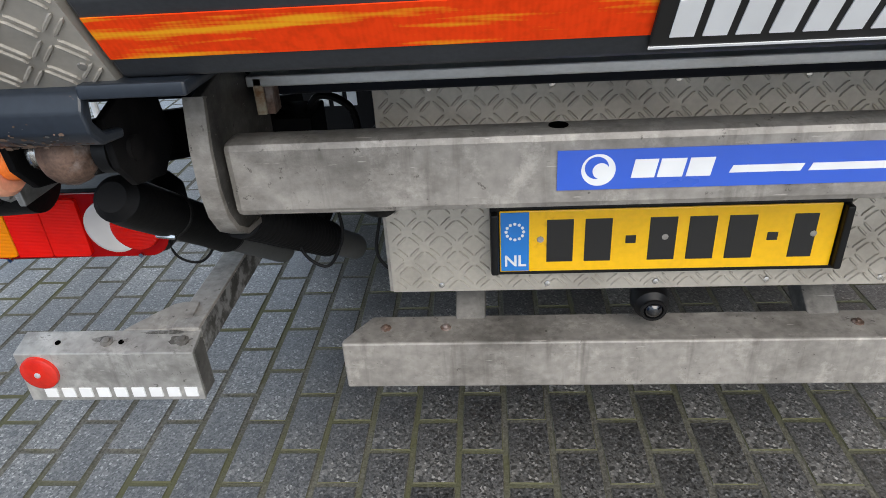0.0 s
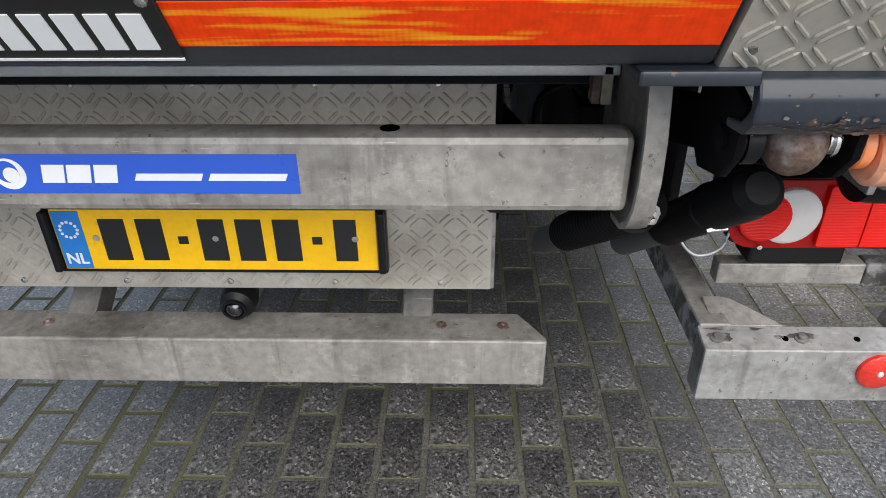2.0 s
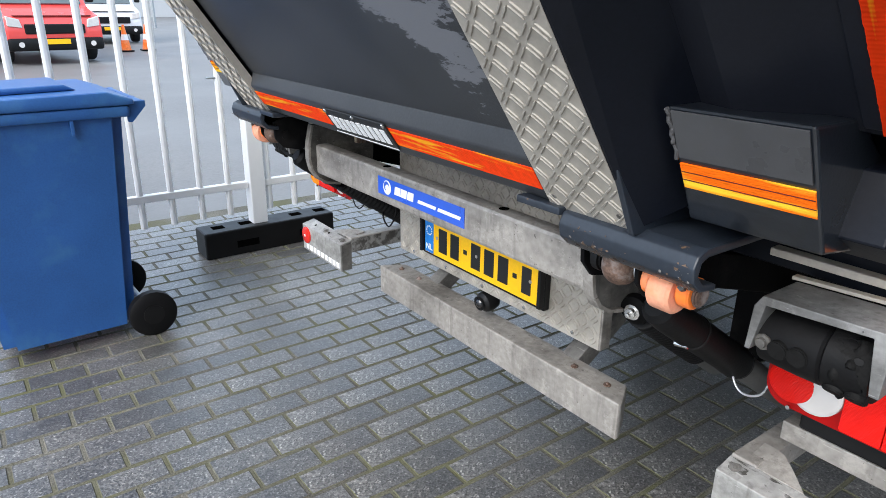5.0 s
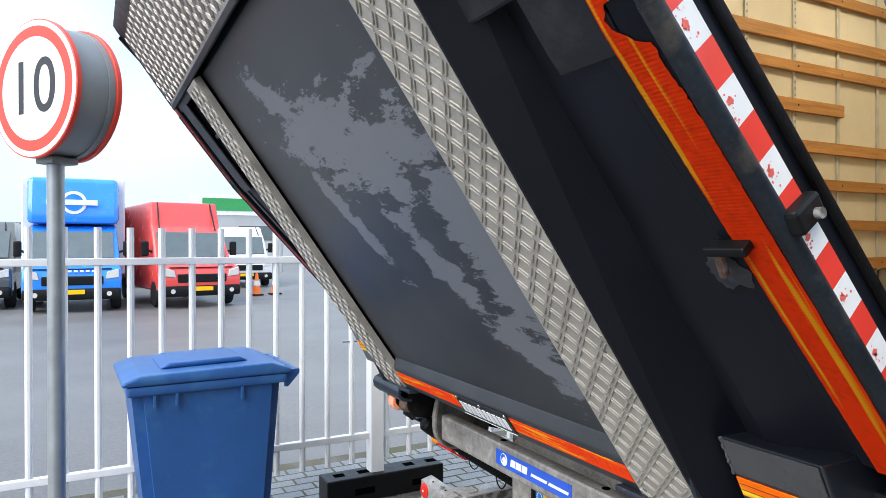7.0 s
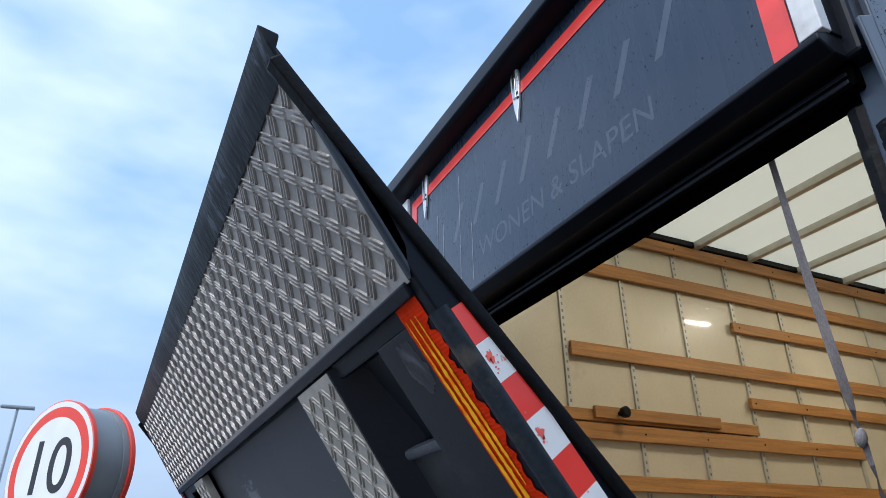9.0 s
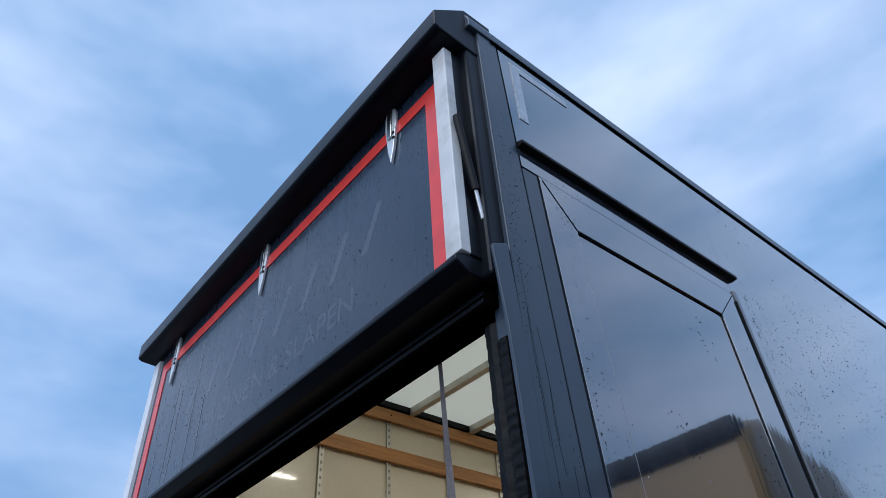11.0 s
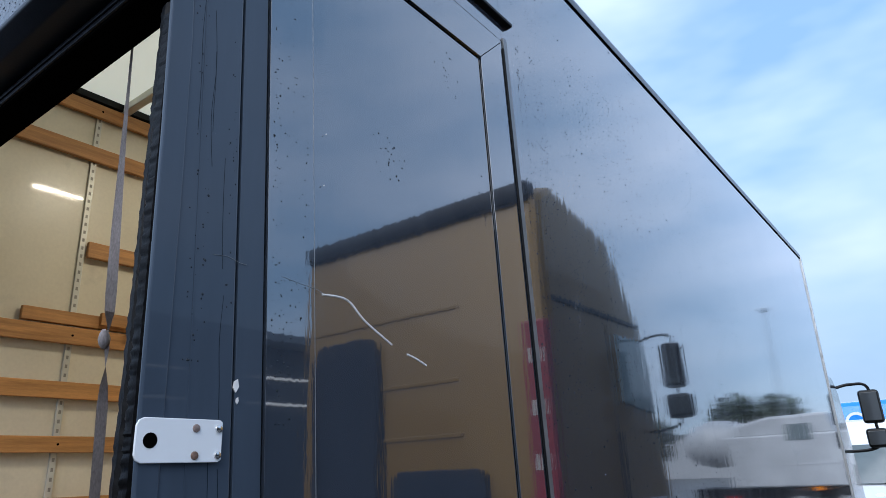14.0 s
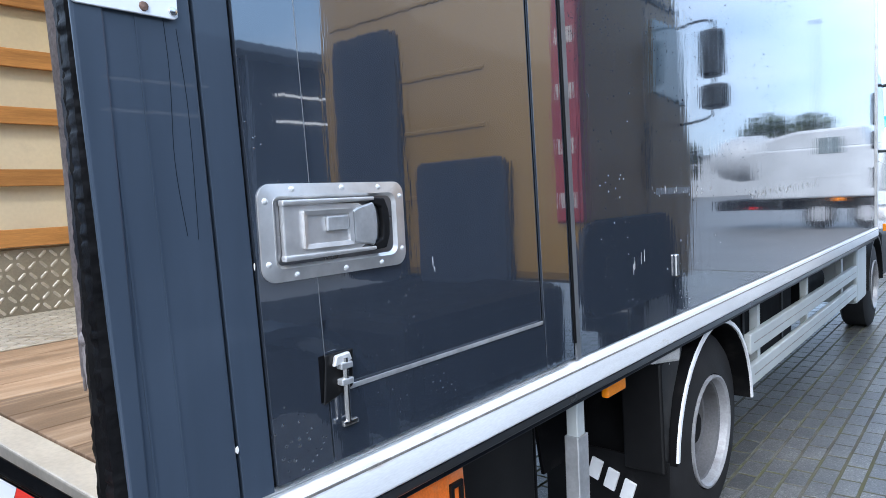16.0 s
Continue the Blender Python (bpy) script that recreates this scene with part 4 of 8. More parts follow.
# pale remains of old lettering on the side panel
rnd = random.Random(31)
vs, fs = [], []
for y0, y1, z0, z1, count, tall in ((1.79, 2.42, 1.548, 1.528, 24, 0.020), (2.95, 4.55, 1.500, 1.535, 80, 0.034), (1.62, 1.72, 1.29, 1.33, 12, 0.05), (1.33, 1.62, 1.50, 1.50, 14, 0.008), (1.70, 2.6, 1.26, 1.26, 10, 0.012)):
    for k in range(count):
        u = rnd.random()
        loose = 0.010 if tall > 0.015 else 0.16
        y, z, h, w = y0 + (y1 - y0) * u, z0 + (z1 - z0) * u + rnd.gauss(0, loose), tall * rnd.uniform(0.3, 1.0), rnd.uniform(0.0012, 0.0045)
        n0 = len(vs)
        vs += [(1.2506, y + w * math.cos(a) * rnd.uniform(0.6, 1.0), z + h / 2 * math.sin(a)) for a in (0.0, 1.05, 2.1, 3.14, 4.2, 5.25)]
        fs.append(tuple(range(n0, n0 + 6)))
tagged(raw("glue_residue", vs, fs, M["scratch"], side), "pale remains of old lettering", kind="stuff")
rail = part("side_rail", prism([(1.225, 0.984), (1.262, 0.984), (1.268, 0.990), (1.268, 1.045), (1.262, 1.066), (1.225, 1.073)], "y", 0.02, 7.22, 0.003), M["alu_white"], truck, "pale aluminium side rail")
part("rail_groove", box(1.267, 1.2685, 0.04, 7.2, 1.048, 1.053), M["galv"], rail)
part("rail_foot", prism([(1.225, 0.983), (1.262, 0.983), (1.256, 0.957), (1.225, 0.952)], "y", 0.025, 7.21, 0.003), M["panel_gloss"], rail, "dark lower flange of the rail")
part("rail_bead", box(1.2525, 1.2575, 0.05, 1.16, 1.0735, 1.0775, 0.001), M["galv_clean"], rail)
part("under_rail", box(1.17, 1.224, 0.03, 7.2, 0.925, 0.962, 0.004), M["panel_dark"], truck)

# roof and front of the box
roof = part("roof_sheet", box(-1.22, 1.22, 0.1, Y1, 3.885, 3.89), M["roof_sheet"], truck, "translucent cream roof sheet")
for i in range(13):
    y = 0.45 + i * 0.52
    part("roof_rib", prism([(y, 3.835), (y + 0.045, 3.835), (y + 0.045, 3.884), (y, 3.884)], "x", -1.2, 1.2, 0.004), M["stud"], roof)
part("roof_edge", prism([(1.19, 3.838), (1.256, 3.840), (1.258, 3.875), (1.24, 3.92), (1.19, 3.925)], "y", -0.10, Y1 + 0.03, 0.004), M["paint_post"], truck)
part("roof_edge", mirrored(prism([(1.19, 3.838), (1.256, 3.840), (1.258, 3.875), (1.24, 3.92), (1.19, 3.925)], "y", -0.10, Y1 + 0.03, 0.004)), M["paint_post"], truck)
part("edge_bead", rod((1.2515, 0.0, 3.836), (1.2515, Y1, 3.836), 0.0055, seg=6), M["hole"], truck)
part("front_wall", box(-1.2, 1.2, Y1 - 0.05, Y1, 1.05, 3.885), M["cream"], truck)
part("front_corner", box(1.2, 1.262, Y1, Y1 + 0.04, 1.0, 3.86, 0.006), M["alu"], truck)
left_wall = part("left_wall", box(-1.25, -1.2, -0.05, Y1 - 0.052, 1.05, 3.84), M["cream"], truck, "cream panelled cargo wall with pine battens")
part("right_lining", box(1.196, 1.209, 1.21, Y1 - 0.052, 1.05, 3.84), M["cream"], truck)
floor_base = part("cargo_floor", box(-1.2, 1.19, 0.0, Y1 - 0.05, 1.02, 1.108), M["chassis"], truck, "worn timber cargo floor")
for i in range(14):
    x = -1.195 + i * 0.17
    part("plank", box(x, x + 0.166, 0.016, Y1 - 0.06, 1.108, 1.122, 0.002), M["plank"], floor_base)
worn_plate = part("floor_plate", box(-1.18, -0.335, 0.02, 2.6, 1.1225, 1.1255, 0.001), M["tread"], floor_base, "worn pale tread-plate strip along the wall")
ridges("tread_ridge", (-1.175, 0.03, 1.1256), (1, 0, 0), (0, 1, 0), 0.83, 1.4, M["tread_bar_pale"], worn_plate, pitch=0.045, bars=1, length=0.042, thick=0.011, lift=0.002)
part("sill_plate", box(-1.17, 1.17, -0.055, 0.012, 1.085, 1.121, 0.004), M["concrete_plate"], truck, "pale metal sill at the cargo floor's edge")

part("roof_edge_strip", box(-1.199, -1.15, 0.1, 7.1, 3.842, 3.883, 0.003), M["black"], left_wall, "black strip under the roof")
STUDS = [0.37 + 0.478 * i for i in range(14)]
for y in STUDS:
    st = part("wall_stud", box(-1.2, -1.186, y, y + 0.032, 1.12, 3.835, 0.003), M["stud"], left_wall)
    if y < 3.0:
        vs, fs = [], []
        for k in range(54):
            z = 1.45 + k * 0.044
            vs += [(-1.1855, y + 0.010, z), (-1.1855, y + 0.022, z), (-1.1855, y + 0.022, z + 0.018), (-1.1855, y + 0.010, z + 0.018)]
            fs.append((4 * k, 4 * k + 1, 4 * k + 2, 4 * k + 3))
        tagged(raw("stud_slot", vs, fs, M["slot_grey"], st), kind="stuff")
BATTENS = [(3.755, 3.835, 0.62, 7.05), (3.49, 3.575, 0.10, 7.05), (3.265, 3.335, 2.24, 7.05), (2.95, 3.035, 0.885, 7.05), (2.755, 2.825, 2.26, 7.05),
           (2.585, 2.650, 0.62, 2.27), (2.49, 2.575, 0.30, 3.28), (2.225, 2.305, 0.05, 7.05), (1.975, 2.05, 0.05, 7.05), (1.70, 1.775, 0.05, 7.05), (1.43, 1.51, 0.05, 7.05)]
for i, (z0, z1, y0, y1) in enumerate(BATTENS):
    b = part("batten", box(-1.186, -1.160, y0, y1, z0, z1, 0.003), M["wood"], left_wall)
    for y in STUDS:
        if y0 < y < y1 - 0.05 and i % 2 == 0:
            part("screw", rod((-1.161, y + 0.016, (z0 + z1) / 2), (-1.1585, y + 0.016, (z0 + z1) / 2), 0.006, seg=8), M["hole"], b)
part("batten", box(-1.160, -1.135, 0.985, 1.93, 2.60, 2.665, 0.003), M["wood"], left_wall)
part("rubber_knob", lathe([(0, 0.012), (0.03, 0.014), (0.035, 0.03), (0.06, 0.032), (0.068, 0.022)], (-1.135, 1.15, 2.63), (-1.0, 1.15, 2.63), 14), M["black"], left_wall)
skirt = part("skirting", box(-1.2, -1.186, 0.02, 7.05, 1.122, 1.42, 0.002), M["skirt_plate"], left_wall, "aluminium tread-plate skirting")
ridges("tread_ridge", (-1.1858, 0.03, 1.125), (0, 1, 0), (0, 0, 1), 2.2, 0.29, M["tread"], skirt, pitch=0.046, bars=1, length=0.046, thick=0.014, lift=0.003)

# lit lamps on the roof bows
M["led"] = bpy.data.materials.new("lit_led")
M["led"].use_nodes = True
led = M["led"].node_tree.nodes["Principled BSDF"]
led.inputs["Emission Color"].default_value, led.inputs["Emission Strength"].default_value = (1.0, 0.90, 0.68, 1), 30.0
for x, y in ((0.04, 1.20), (-0.155, 3.09)):
    fix = part("cargo_lamp", box(x - 0.035, x + 0.035, y - 0.17, y + 0.17, 3.812, 3.834, 0.006), M["alu"], truck, "lit ceiling lamp with four diodes")
    for k in range(4):
        part("diode", lathe([(0, 0.022), (0.004, 0.020), (0.007, 0.010)], (x, y - 0.12 + 0.08 * k, 3.8115), (x, y - 0.12 + 0.08 * k, 3.0), 14), M["led"], fix)
    glow = new("cargo_light", bpy.data.lights.new("cargo_light", "AREA"))
    glow.data.shape, glow.data.size, glow.data.size_y = "RECTANGLE", 0.06, 0.34
    glow.data.energy, glow.data.color = 4.0, (1.0, 0.86, 0.62)
    glow.matrix_world = pose(x, y, 3.795)

M["edge_white"] = mat("dull_white_edge", (0.70, 0.69, 0.67), 0.45, 0.0, 0.1, 8, 0.04, 120, 0.1, (0.36, 0.34, 0.31), 5, 0.5, 0.75)
# rain drops and runs on the paint
def rain(name, surface, count, seed, parent, out, spread=0.045, size=0.0026):
    """Small drops in loose clusters; surface(u, v) gives a place for u, v between 0 and 1."""
    rnd = random.Random(seed)
    verts, faces = [], []
    a, b = out
    k = 0
    while k < count:
        cu, cv, n = rnd.random(), rnd.random(), rnd.randint(3, 26)
        for q in range(n):
            c = surface(min(max(rnd.gauss(cu, spread), 0.0), 1.0), min(max(rnd.gauss(cv, spread * 1.6), 0.0), 1.0))
            r = size * rnd.uniform(0.35, 1.0) * (1.5 if rnd.random() < 0.08 else 1.0)
            n0 = len(verts)
            for ring_r, lift in ((1.0, 0.0), (0.72, 0.45)):
                for w in range(7):
                    an = 2 * math.pi * w / 7
                    verts.append(c + a * (r * ring_r * math.cos(an)) + Vector((0, 0, 1)) * (r * ring_r * math.sin(an) * 1.2) + b * (r * lift))
            verts.append(c + b * (r * 0.62))
            for w in range(7):
                x = (w + 1) % 7
                faces.append((n0 + w, n0 + x, n0 + 7 + x, n0 + 7 + w))
                faces.append((n0 + 7 + w, n0 + 7 + x, n0 + 14))
            k += 1
    ob = raw(name, verts, faces, M["water"], parent)
    ob.data.shade_smooth()
    return tagged(ob, "rain drops on the paint", kind="stuff")


M["water"] = bpy.data.materials.new("rain_water")
M["water"].use_nodes = True
wet = M["water"].node_tree.nodes["Principled BSDF"]
wet.inputs["Base Color"].default_value, wet.inputs["Roughness"].default_value = (0.012, 0.016, 0.022, 1), 0.03
wet.inputs["IOR"].default_value = 1.33
EAST, BACK = (Vector((0, 1, 0)), Vector((1, 0, 0))), (Vector((1, 0, 0)), Vector((0, -1, 0)))
rain("rain_drops", lambda u, v: Vector((1.2503, 1.28 + 2.6 * u, 1.5 + 2.3 * v)), 1100, 3, side, EAST)
rain("rain_drops", lambda u, v: Vector((1.2503, 1.24 + 1.1 * u ** 1.5, 1.9 + 1.6 * v)), 1000, 13, side, EAST, 0.035, 0.0021)
rain("rain_drops", lambda u, v: Vector((1.2528, *leant(0.19 + 0.10 * u, 1.9 + 1.35 * v))), 240, 4, door, EAST, 0.06, 0.0017)
rain("rain_drops", lambda u, v: Vector((1.2503, *leant(0.0 + 0.10 * u, 2.0 + 1.7 * v))), 240, 5, post, EAST, 0.06, 0.0017)
rain("rain_drops", lambda u, v: Vector((1.2463, *leant(0.32 + 0.68 * u, 2.5 + 0.58 * v))), 50, 6, door, EAST)
rnd = random.Random(77)
for k in range(7):
    y, z, ln = (rnd.uniform(1.35, 3.6), rnd.uniform(2.2, 3.5), rnd.uniform(0.06, 0.3)) if k > 6 else (rnd.uniform(0.0, 0.10), rnd.uniform(1.7, 3.0), rnd.uniform(0.15, 0.5))
    part("rain_run", sweep([(1.2502, y + 0.004 * rnd.uniform(-1, 1) - LEAN * (q - 1.35) * (k < 7), q) for q in (z, z - ln * 0.35, z - ln * 0.7, z - ln)], 0.0005, 5), M["water"], side if k > 6 else post)

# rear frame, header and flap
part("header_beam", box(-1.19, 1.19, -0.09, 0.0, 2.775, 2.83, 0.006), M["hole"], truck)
for z in (2.782, 2.802):
    part("header_rib", box(-1.18, 1.18, -0.096, -0.088, z, z + 0.012, 0.002), M["panel_dark"], truck)
def torn_seal():
    """A ribbed rubber seal with a torn outer lip."""
    rnd = random.Random(8)
    bm = box(1.128, 1.176, -0.048, 0.05, 1.09, 2.76, 0.010)
    verts = []
    for i in range(166):
        z = 1.095 + i * 0.01
        verts.append([bm.verts.new((x + rnd.uniform(-0.001, 0.001), y + rnd.uniform(-0.0015, 0.001) * (i % 2 + 0.5), z)) for x, y in ((1.13, -0.046), (1.136, -0.056), (1.156, -0.060), (1.172, -0.050))])
    for a, b in zip(verts, verts[1:]):
        for k in range(3):
            bm.faces.new((a[k], a[k + 1], b[k + 1], b[k]))
    return bm


def lip_seal():
    """The ragged black rubber lip along the corner post."""
    rnd = random.Random(18)
    bm = bmesh.new()
    rows = []
    for i in range(330):
        z = 1.02 + i * 0.005
        lean = -0.020 * (z - 1.02) / 1.65
        notch = 0.0018 if i % 5 < 2 else 0.0
        rows.append([bm.verts.new((x + rnd.uniform(-0.0012, 0.0012), y + lean + out * (notch + rnd.uniform(-0.0015, 0.0015)), z)) for x, y, out in ((1.19, -0.040, 0), (1.194, -0.062, 1), (1.212, -0.072, 1), (1.232, -0.070, 0.3), (1.238, -0.050, 0))])
    for a, b in zip(rows, rows[1:]):
        for k in range(4):
            bm.faces.new((a[k], a[k + 1], b[k + 1], b[k]))
    bmesh.ops.recalc_face_normals(bm, faces=bm.faces)
    return bm


part("lip_seal", lip_seal(), M["rubber_seal"], truck, "ragged black rubber lip")
part("frame_seal", torn_seal(), M["rubber_seal"], truck, "torn black rubber door seal")
part("frame_seal", mirrored(torn_seal()), M["rubber_seal"], truck, "torn black rubber door seal")
part("rear_post", mirrored(box(1.17, RX, -0.12, 0.0, 1.0, Z1, 0.012)), M["paint_post"], truck)
part("post_cap", box(1.14, 1.235, -0.11, 0.05, 2.83, 3.80, 0.01), M["panel_dark"], truck)
flap = part("rear_flap", box(-1.14, 1.14, -0.135, -0.085, 2.90, 3.72, 0.003), M["flap"], truck, "dark rear flap with red tape edging")
part("flap_lip", prism([(-0.15, 2.83), (-0.07, 2.83), (-0.07, 2.90), (-0.13, 2.90), (-0.19, 2.872), (-0.19, 2.855)], "x", -1.2, 1.2, 0.004), M["panel_dark"], flap)
part("red_edge", box(-1.03, 1.06, -0.1385, -0.1352, 3.595, 3.65), M["red_flat"], flap, "faded red tape")
part("red_edge", box(1.06, 1.125, -0.1386, -0.1352, 2.905, 3.65), M["red_flat"], flap, "faded red tape")
part("red_edge", box(-1.09, -1.03, -0.1386, -0.1352, 2.905, 3.65), M["red_flat"], flap, "faded red tape")
part("flap_side", box(1.150, 1.205, -0.145, -0.09, 2.885, 3.70, 0.003), M["panel_dark"], flap)
part("white_edge", box(1.150, 1.207, -0.178, -0.145, 2.885, 3.70, 0.003), M["edge_white"], flap, "white painted edge of the flap")
part("white_edge", box(-1.197, -1.127, -0.152, -0.09, 2.895, 3.70, 0.003), M["white"], flap, "white painted edge of the flap")
part("roof_lip", prism([(-0.235, 3.735), (-0.215, 3.725), (-0.07, 3.715), (0.02, 3.74), (0.02, 3.945), (-0.10, 3.945), (-0.235, 3.815)], "x", -1.24, 1.24, 0.006), M["panel_dark"], truck, "black overhanging roof lip")
strut = part("gas_strut", rod((1.221, -0.121, 3.097), (1.221, -0.165, 3.36), 0.011, seg=12), M["black"], truck, "gas strut of the flap")
part("strut_rod", rod((1.221, -0.106, 3.005), (1.221, -0.121, 3.097), 0.006, seg=10), M["galv_clean"], strut, "bare piston rod")
for x in (-0.91, -0.01, 0.885):
    h = part("flap_hinge", prism([(x, 3.465), (x + 0.016, 3.53), (x + 0.030, 3.64), (x + 0.030, 3.70), (x + 0.016, 3.735), (x - 0.016, 3.735), (x - 0.030, 3.70), (x - 0.030, 3.64), (x - 0.016, 3.53)], "y", -0.148, -0.136, 0.003), M["rivet"], flap, "bright steel hinge")
    part("hinge_rib", box(x - 0.012, x + 0.012, -0.154, -0.145, 3.58, 3.72, 0.003), M["steel"], h)
    part("hinge_pin", rod((x - 0.045, -0.152, 3.735), (x + 0.045, -0.152, 3.735), 0.008, seg=10), M["steel"], h)
    for z in (3.575, 3.60):
        part("hinge_bolt", rod((x + 0.017, -0.146, z), (x + 0.017, -0.151, z), 0.006, seg=8), M["black"], h)


def lettering(body, size, m, material, parent, name="lettering", extrude=0.0004, bold=0.0):
    cu = bpy.data.curves.new(name, "FONT")
    cu.body, cu.size, cu.extrude, cu.align_x, cu.align_y, cu.offset = body, size, extrude, "CENTER", "CENTER", bold
    tmp = bpy.data.objects.new("t", cu)
    me = bpy.data.meshes.new_from_object(tmp)
    bpy.data.objects.remove(tmp)
    me.transform(m)
    me.materials.clear()
    me.materials.append(material)
    ob = new(name, me)
    ob.parent = parent
    return ob


M["ghost"] = paint_material("ghost_lettering", (0.055, 0.068, 0.090), 0.1, 0.28, 0.8, 0.3)
lettering("WONEN & SLAPEN", 0.125, pose(0.15, -0.13515, 3.06, 90, 0, 0), M["ghost"], flap, extrude=0.0001)
for i in range(8):
    x = -0.62 + i * 0.19
    part("ghost_mark", prism([(x, 3.20), (x + 0.035, 3.20), (x + 0.115, 3.36), (x + 0.085, 3.37)], "y", -0.1353, -0.1350), M["ghost"], flap)
for x, z0, z1 in ((-0.78, 2.95, 3.42), (-0.72, 2.95, 3.36), (-0.55, 2.92, 3.52), (-0.44, 2.95, 3.22), (-0.92, 2.93, 3.15)):
    part("scratch", box(x, x + 0.003, -0.1364, -0.1352, z0, z1), M["flap_scratch"], flap)

rain("rain_drops", lambda u, v: Vector((-0.95 + 1.98 * u, -0.1351, 2.93 + 0.64 * v)), 1000, 8, flap, BACK, 0.08, 0.0023)

# rear sill and under-body
part("rear_sill", box(-1.15, 1.15, -0.03, 0.04, 0.958, 1.083, 0.004), M["panel_dark"], truck)
part("sill_strip", box(-0.60, 0.60, -0.062, -0.03, 0.979, 0.994, 0.002), M["alu"], truck, "pale aluminium strip")
part("sill_strip", box(0.855, 1.128, -0.056, -0.03, 0.983, 0.997, 0.002), M["concrete_plate"], truck)
part("sill_strip", box(-1.128, -0.855, -0.056, -0.03, 0.983, 0.997, 0.002), M["concrete_plate"], truck)
for s in (1, -1):
    x0, x1 = (0.38, 0.46) if s > 0 else (-0.46, -0.38)
    part("chassis_beam", box(x0, x1, 0.10, 9.0, 0.68, 0.93, 0.006), M["chassis"], truck)
for y in (0.5, 1.6, 3.6, 5.2):
    part("cross_member", box(-0.38, 0.38, y, y + 0.08, 0.74, 0.90, 0.006), M["chassis"], truck)
for y in (0.25, 0.9, 1.6, 3.4, 4.3, 5.2, 6.1):
    part("floor_bearer", box(-1.15, 1.15, y, y + 0.06, 0.935, 1.018, 0.004), M["chassis"], truck)

plate_panel = part("end_panel", box(-0.445, 0.445, 0.026, 0.034, 0.588, 0.965, 0.001), M["tread"], truck, "aluminium tread-plate end panel")
ridges("tread_ridge", (-0.44, 0.0258, 0.592), (1, 0, 0), (0, 0, 1), 0.88, 0.37, M["tread"], plate_panel, pitch=0.0275, bars=2, length=0.024, thick=0.0050, lift=0.0024)
for x in (-0.36, -0.18, 0.0, 0.18, 0.36):
    for z in (0.602, 0.945):
        part("screw", lathe([(0, 0.006), (0.002, 0.005), (0.003, 0.002)], (x, 0.0255, z), (x, 0, z), 8), M["steel"], plate_panel)
for s in (-1, 1):
    part("panel_edge", box(s * 0.445 - 0.006, s * 0.445 + 0.006, 0.028, 0.062, 0.588, 0.80, 0.002), M["galv"], plate_panel)
holder = part("plate_holder", box(-0.275, 0.275, 0.004, 0.025, 0.632, 0.762, 0.003), M["plastic"], truck, "black number plate holder")
nplate = part("number_plate", box(-0.26, 0.26, 0.000, 0.004, 0.641, 0.751, 0.0012), M["yellow_plate"], holder, "yellow number plate with black characters")
part("plate_band", box(-0.258, -0.213, -0.0008, 0.0008, 0.643, 0.749), M["plate_blue"], nplate)
lettering("NL", 0.028, pose(-0.2355, -0.0014, 0.661, 90, 0, 0), M["white"], nplate, bold=0.0006)
for k in range(12):
    a = 2 * math.pi * k / 12
    part("star", rod((-0.2355 + 0.014 * math.cos(a), -0.0006, 0.715 + 0.014 * math.sin(a)), (-0.2355 + 0.014 * math.cos(a), -0.0014, 0.715 + 0.014 * math.sin(a)), 0.0028, seg=6), M["white"], nplate)
for x, w in ((-0.148, 0.042), (-0.088, 0.042), (-0.037, 0.016), (0.012, 0.042), (0.072, 0.042), (0.132, 0.042), (0.180, 0.016), (0.226, 0.036)):
    hgt = 0.007 if w < 0.03 else 0.038
    part("plate_mark", box(x - w / 2 - 0.016, x + w / 2 - 0.016, -0.0012, 0.0002, 0.697 - hgt, 0.697 + hgt, 0.0004), M["print_black"], nplate)
for x in (-0.195, 0.0, 0.225):
    part("plate_screw", lathe([(0, 0.006), (0.0015, 0.005), (0.002, 0.002)], (x, -0.0003, 0.70), (x, -1, 0.70), 8), M["galv"], nplate)
for s in (-1, 1):
    part("holder_arm", box(s * 0.268 - 0.006, s * 0.268 + 0.006, -0.012, 0.006, 0.64, 0.75, 0.003), M["plastic"], holder)
reversing = part("reversing_camera", lathe([(0, 0.02), (0.01, 0.03), (0.03, 0.034), (0.05, 0.03), (0.06, 0.018)], (0.0, 0.08, 0.555), (0.0, 0.0, 0.545), 18), M["plastic"], truck, "small black reversing camera")
M["dome"] = mat("black_glass_dome", (0.006, 0.006, 0.008), 0.05, 0.0, coat=0.8)
part("camera_ring", lathe([(0, 0.022), (0.004, 0.022), (0.004, 0.017), (0.0, 0.017)], (0.0, 0.018, 0.5485), (0.0, -0.062, 0.5385), 24), M["plastic"], reversing)
part("camera_lens", lathe([(0, 0.016), (0.006, 0.013), (0.010, 0.007), (0.011, 0.001)], (0.0, 0.018, 0.5485), (0.0, -0.062, 0.5385), 20), M["dome"], reversing, "glossy black lens dome")
part("camera_bracket", box(-0.012, 0.012, 0.05, 0.09, 0.57, 0.64, 0.003), M["plastic"], reversing)


# rear lamps
M["lens_dark"] = mat("dark_red_lens", (0.34, 0.006, 0.006), 0.15, 0.0, 0.1, 20, coat=0.08, spec=0.12)
LAMP = Matrix.Translation((1.0, -0.877, 1.202)) @ Matrix.Scale(1.074, 4) @ Matrix.Translation((-1.0, 0.877, -1.202))


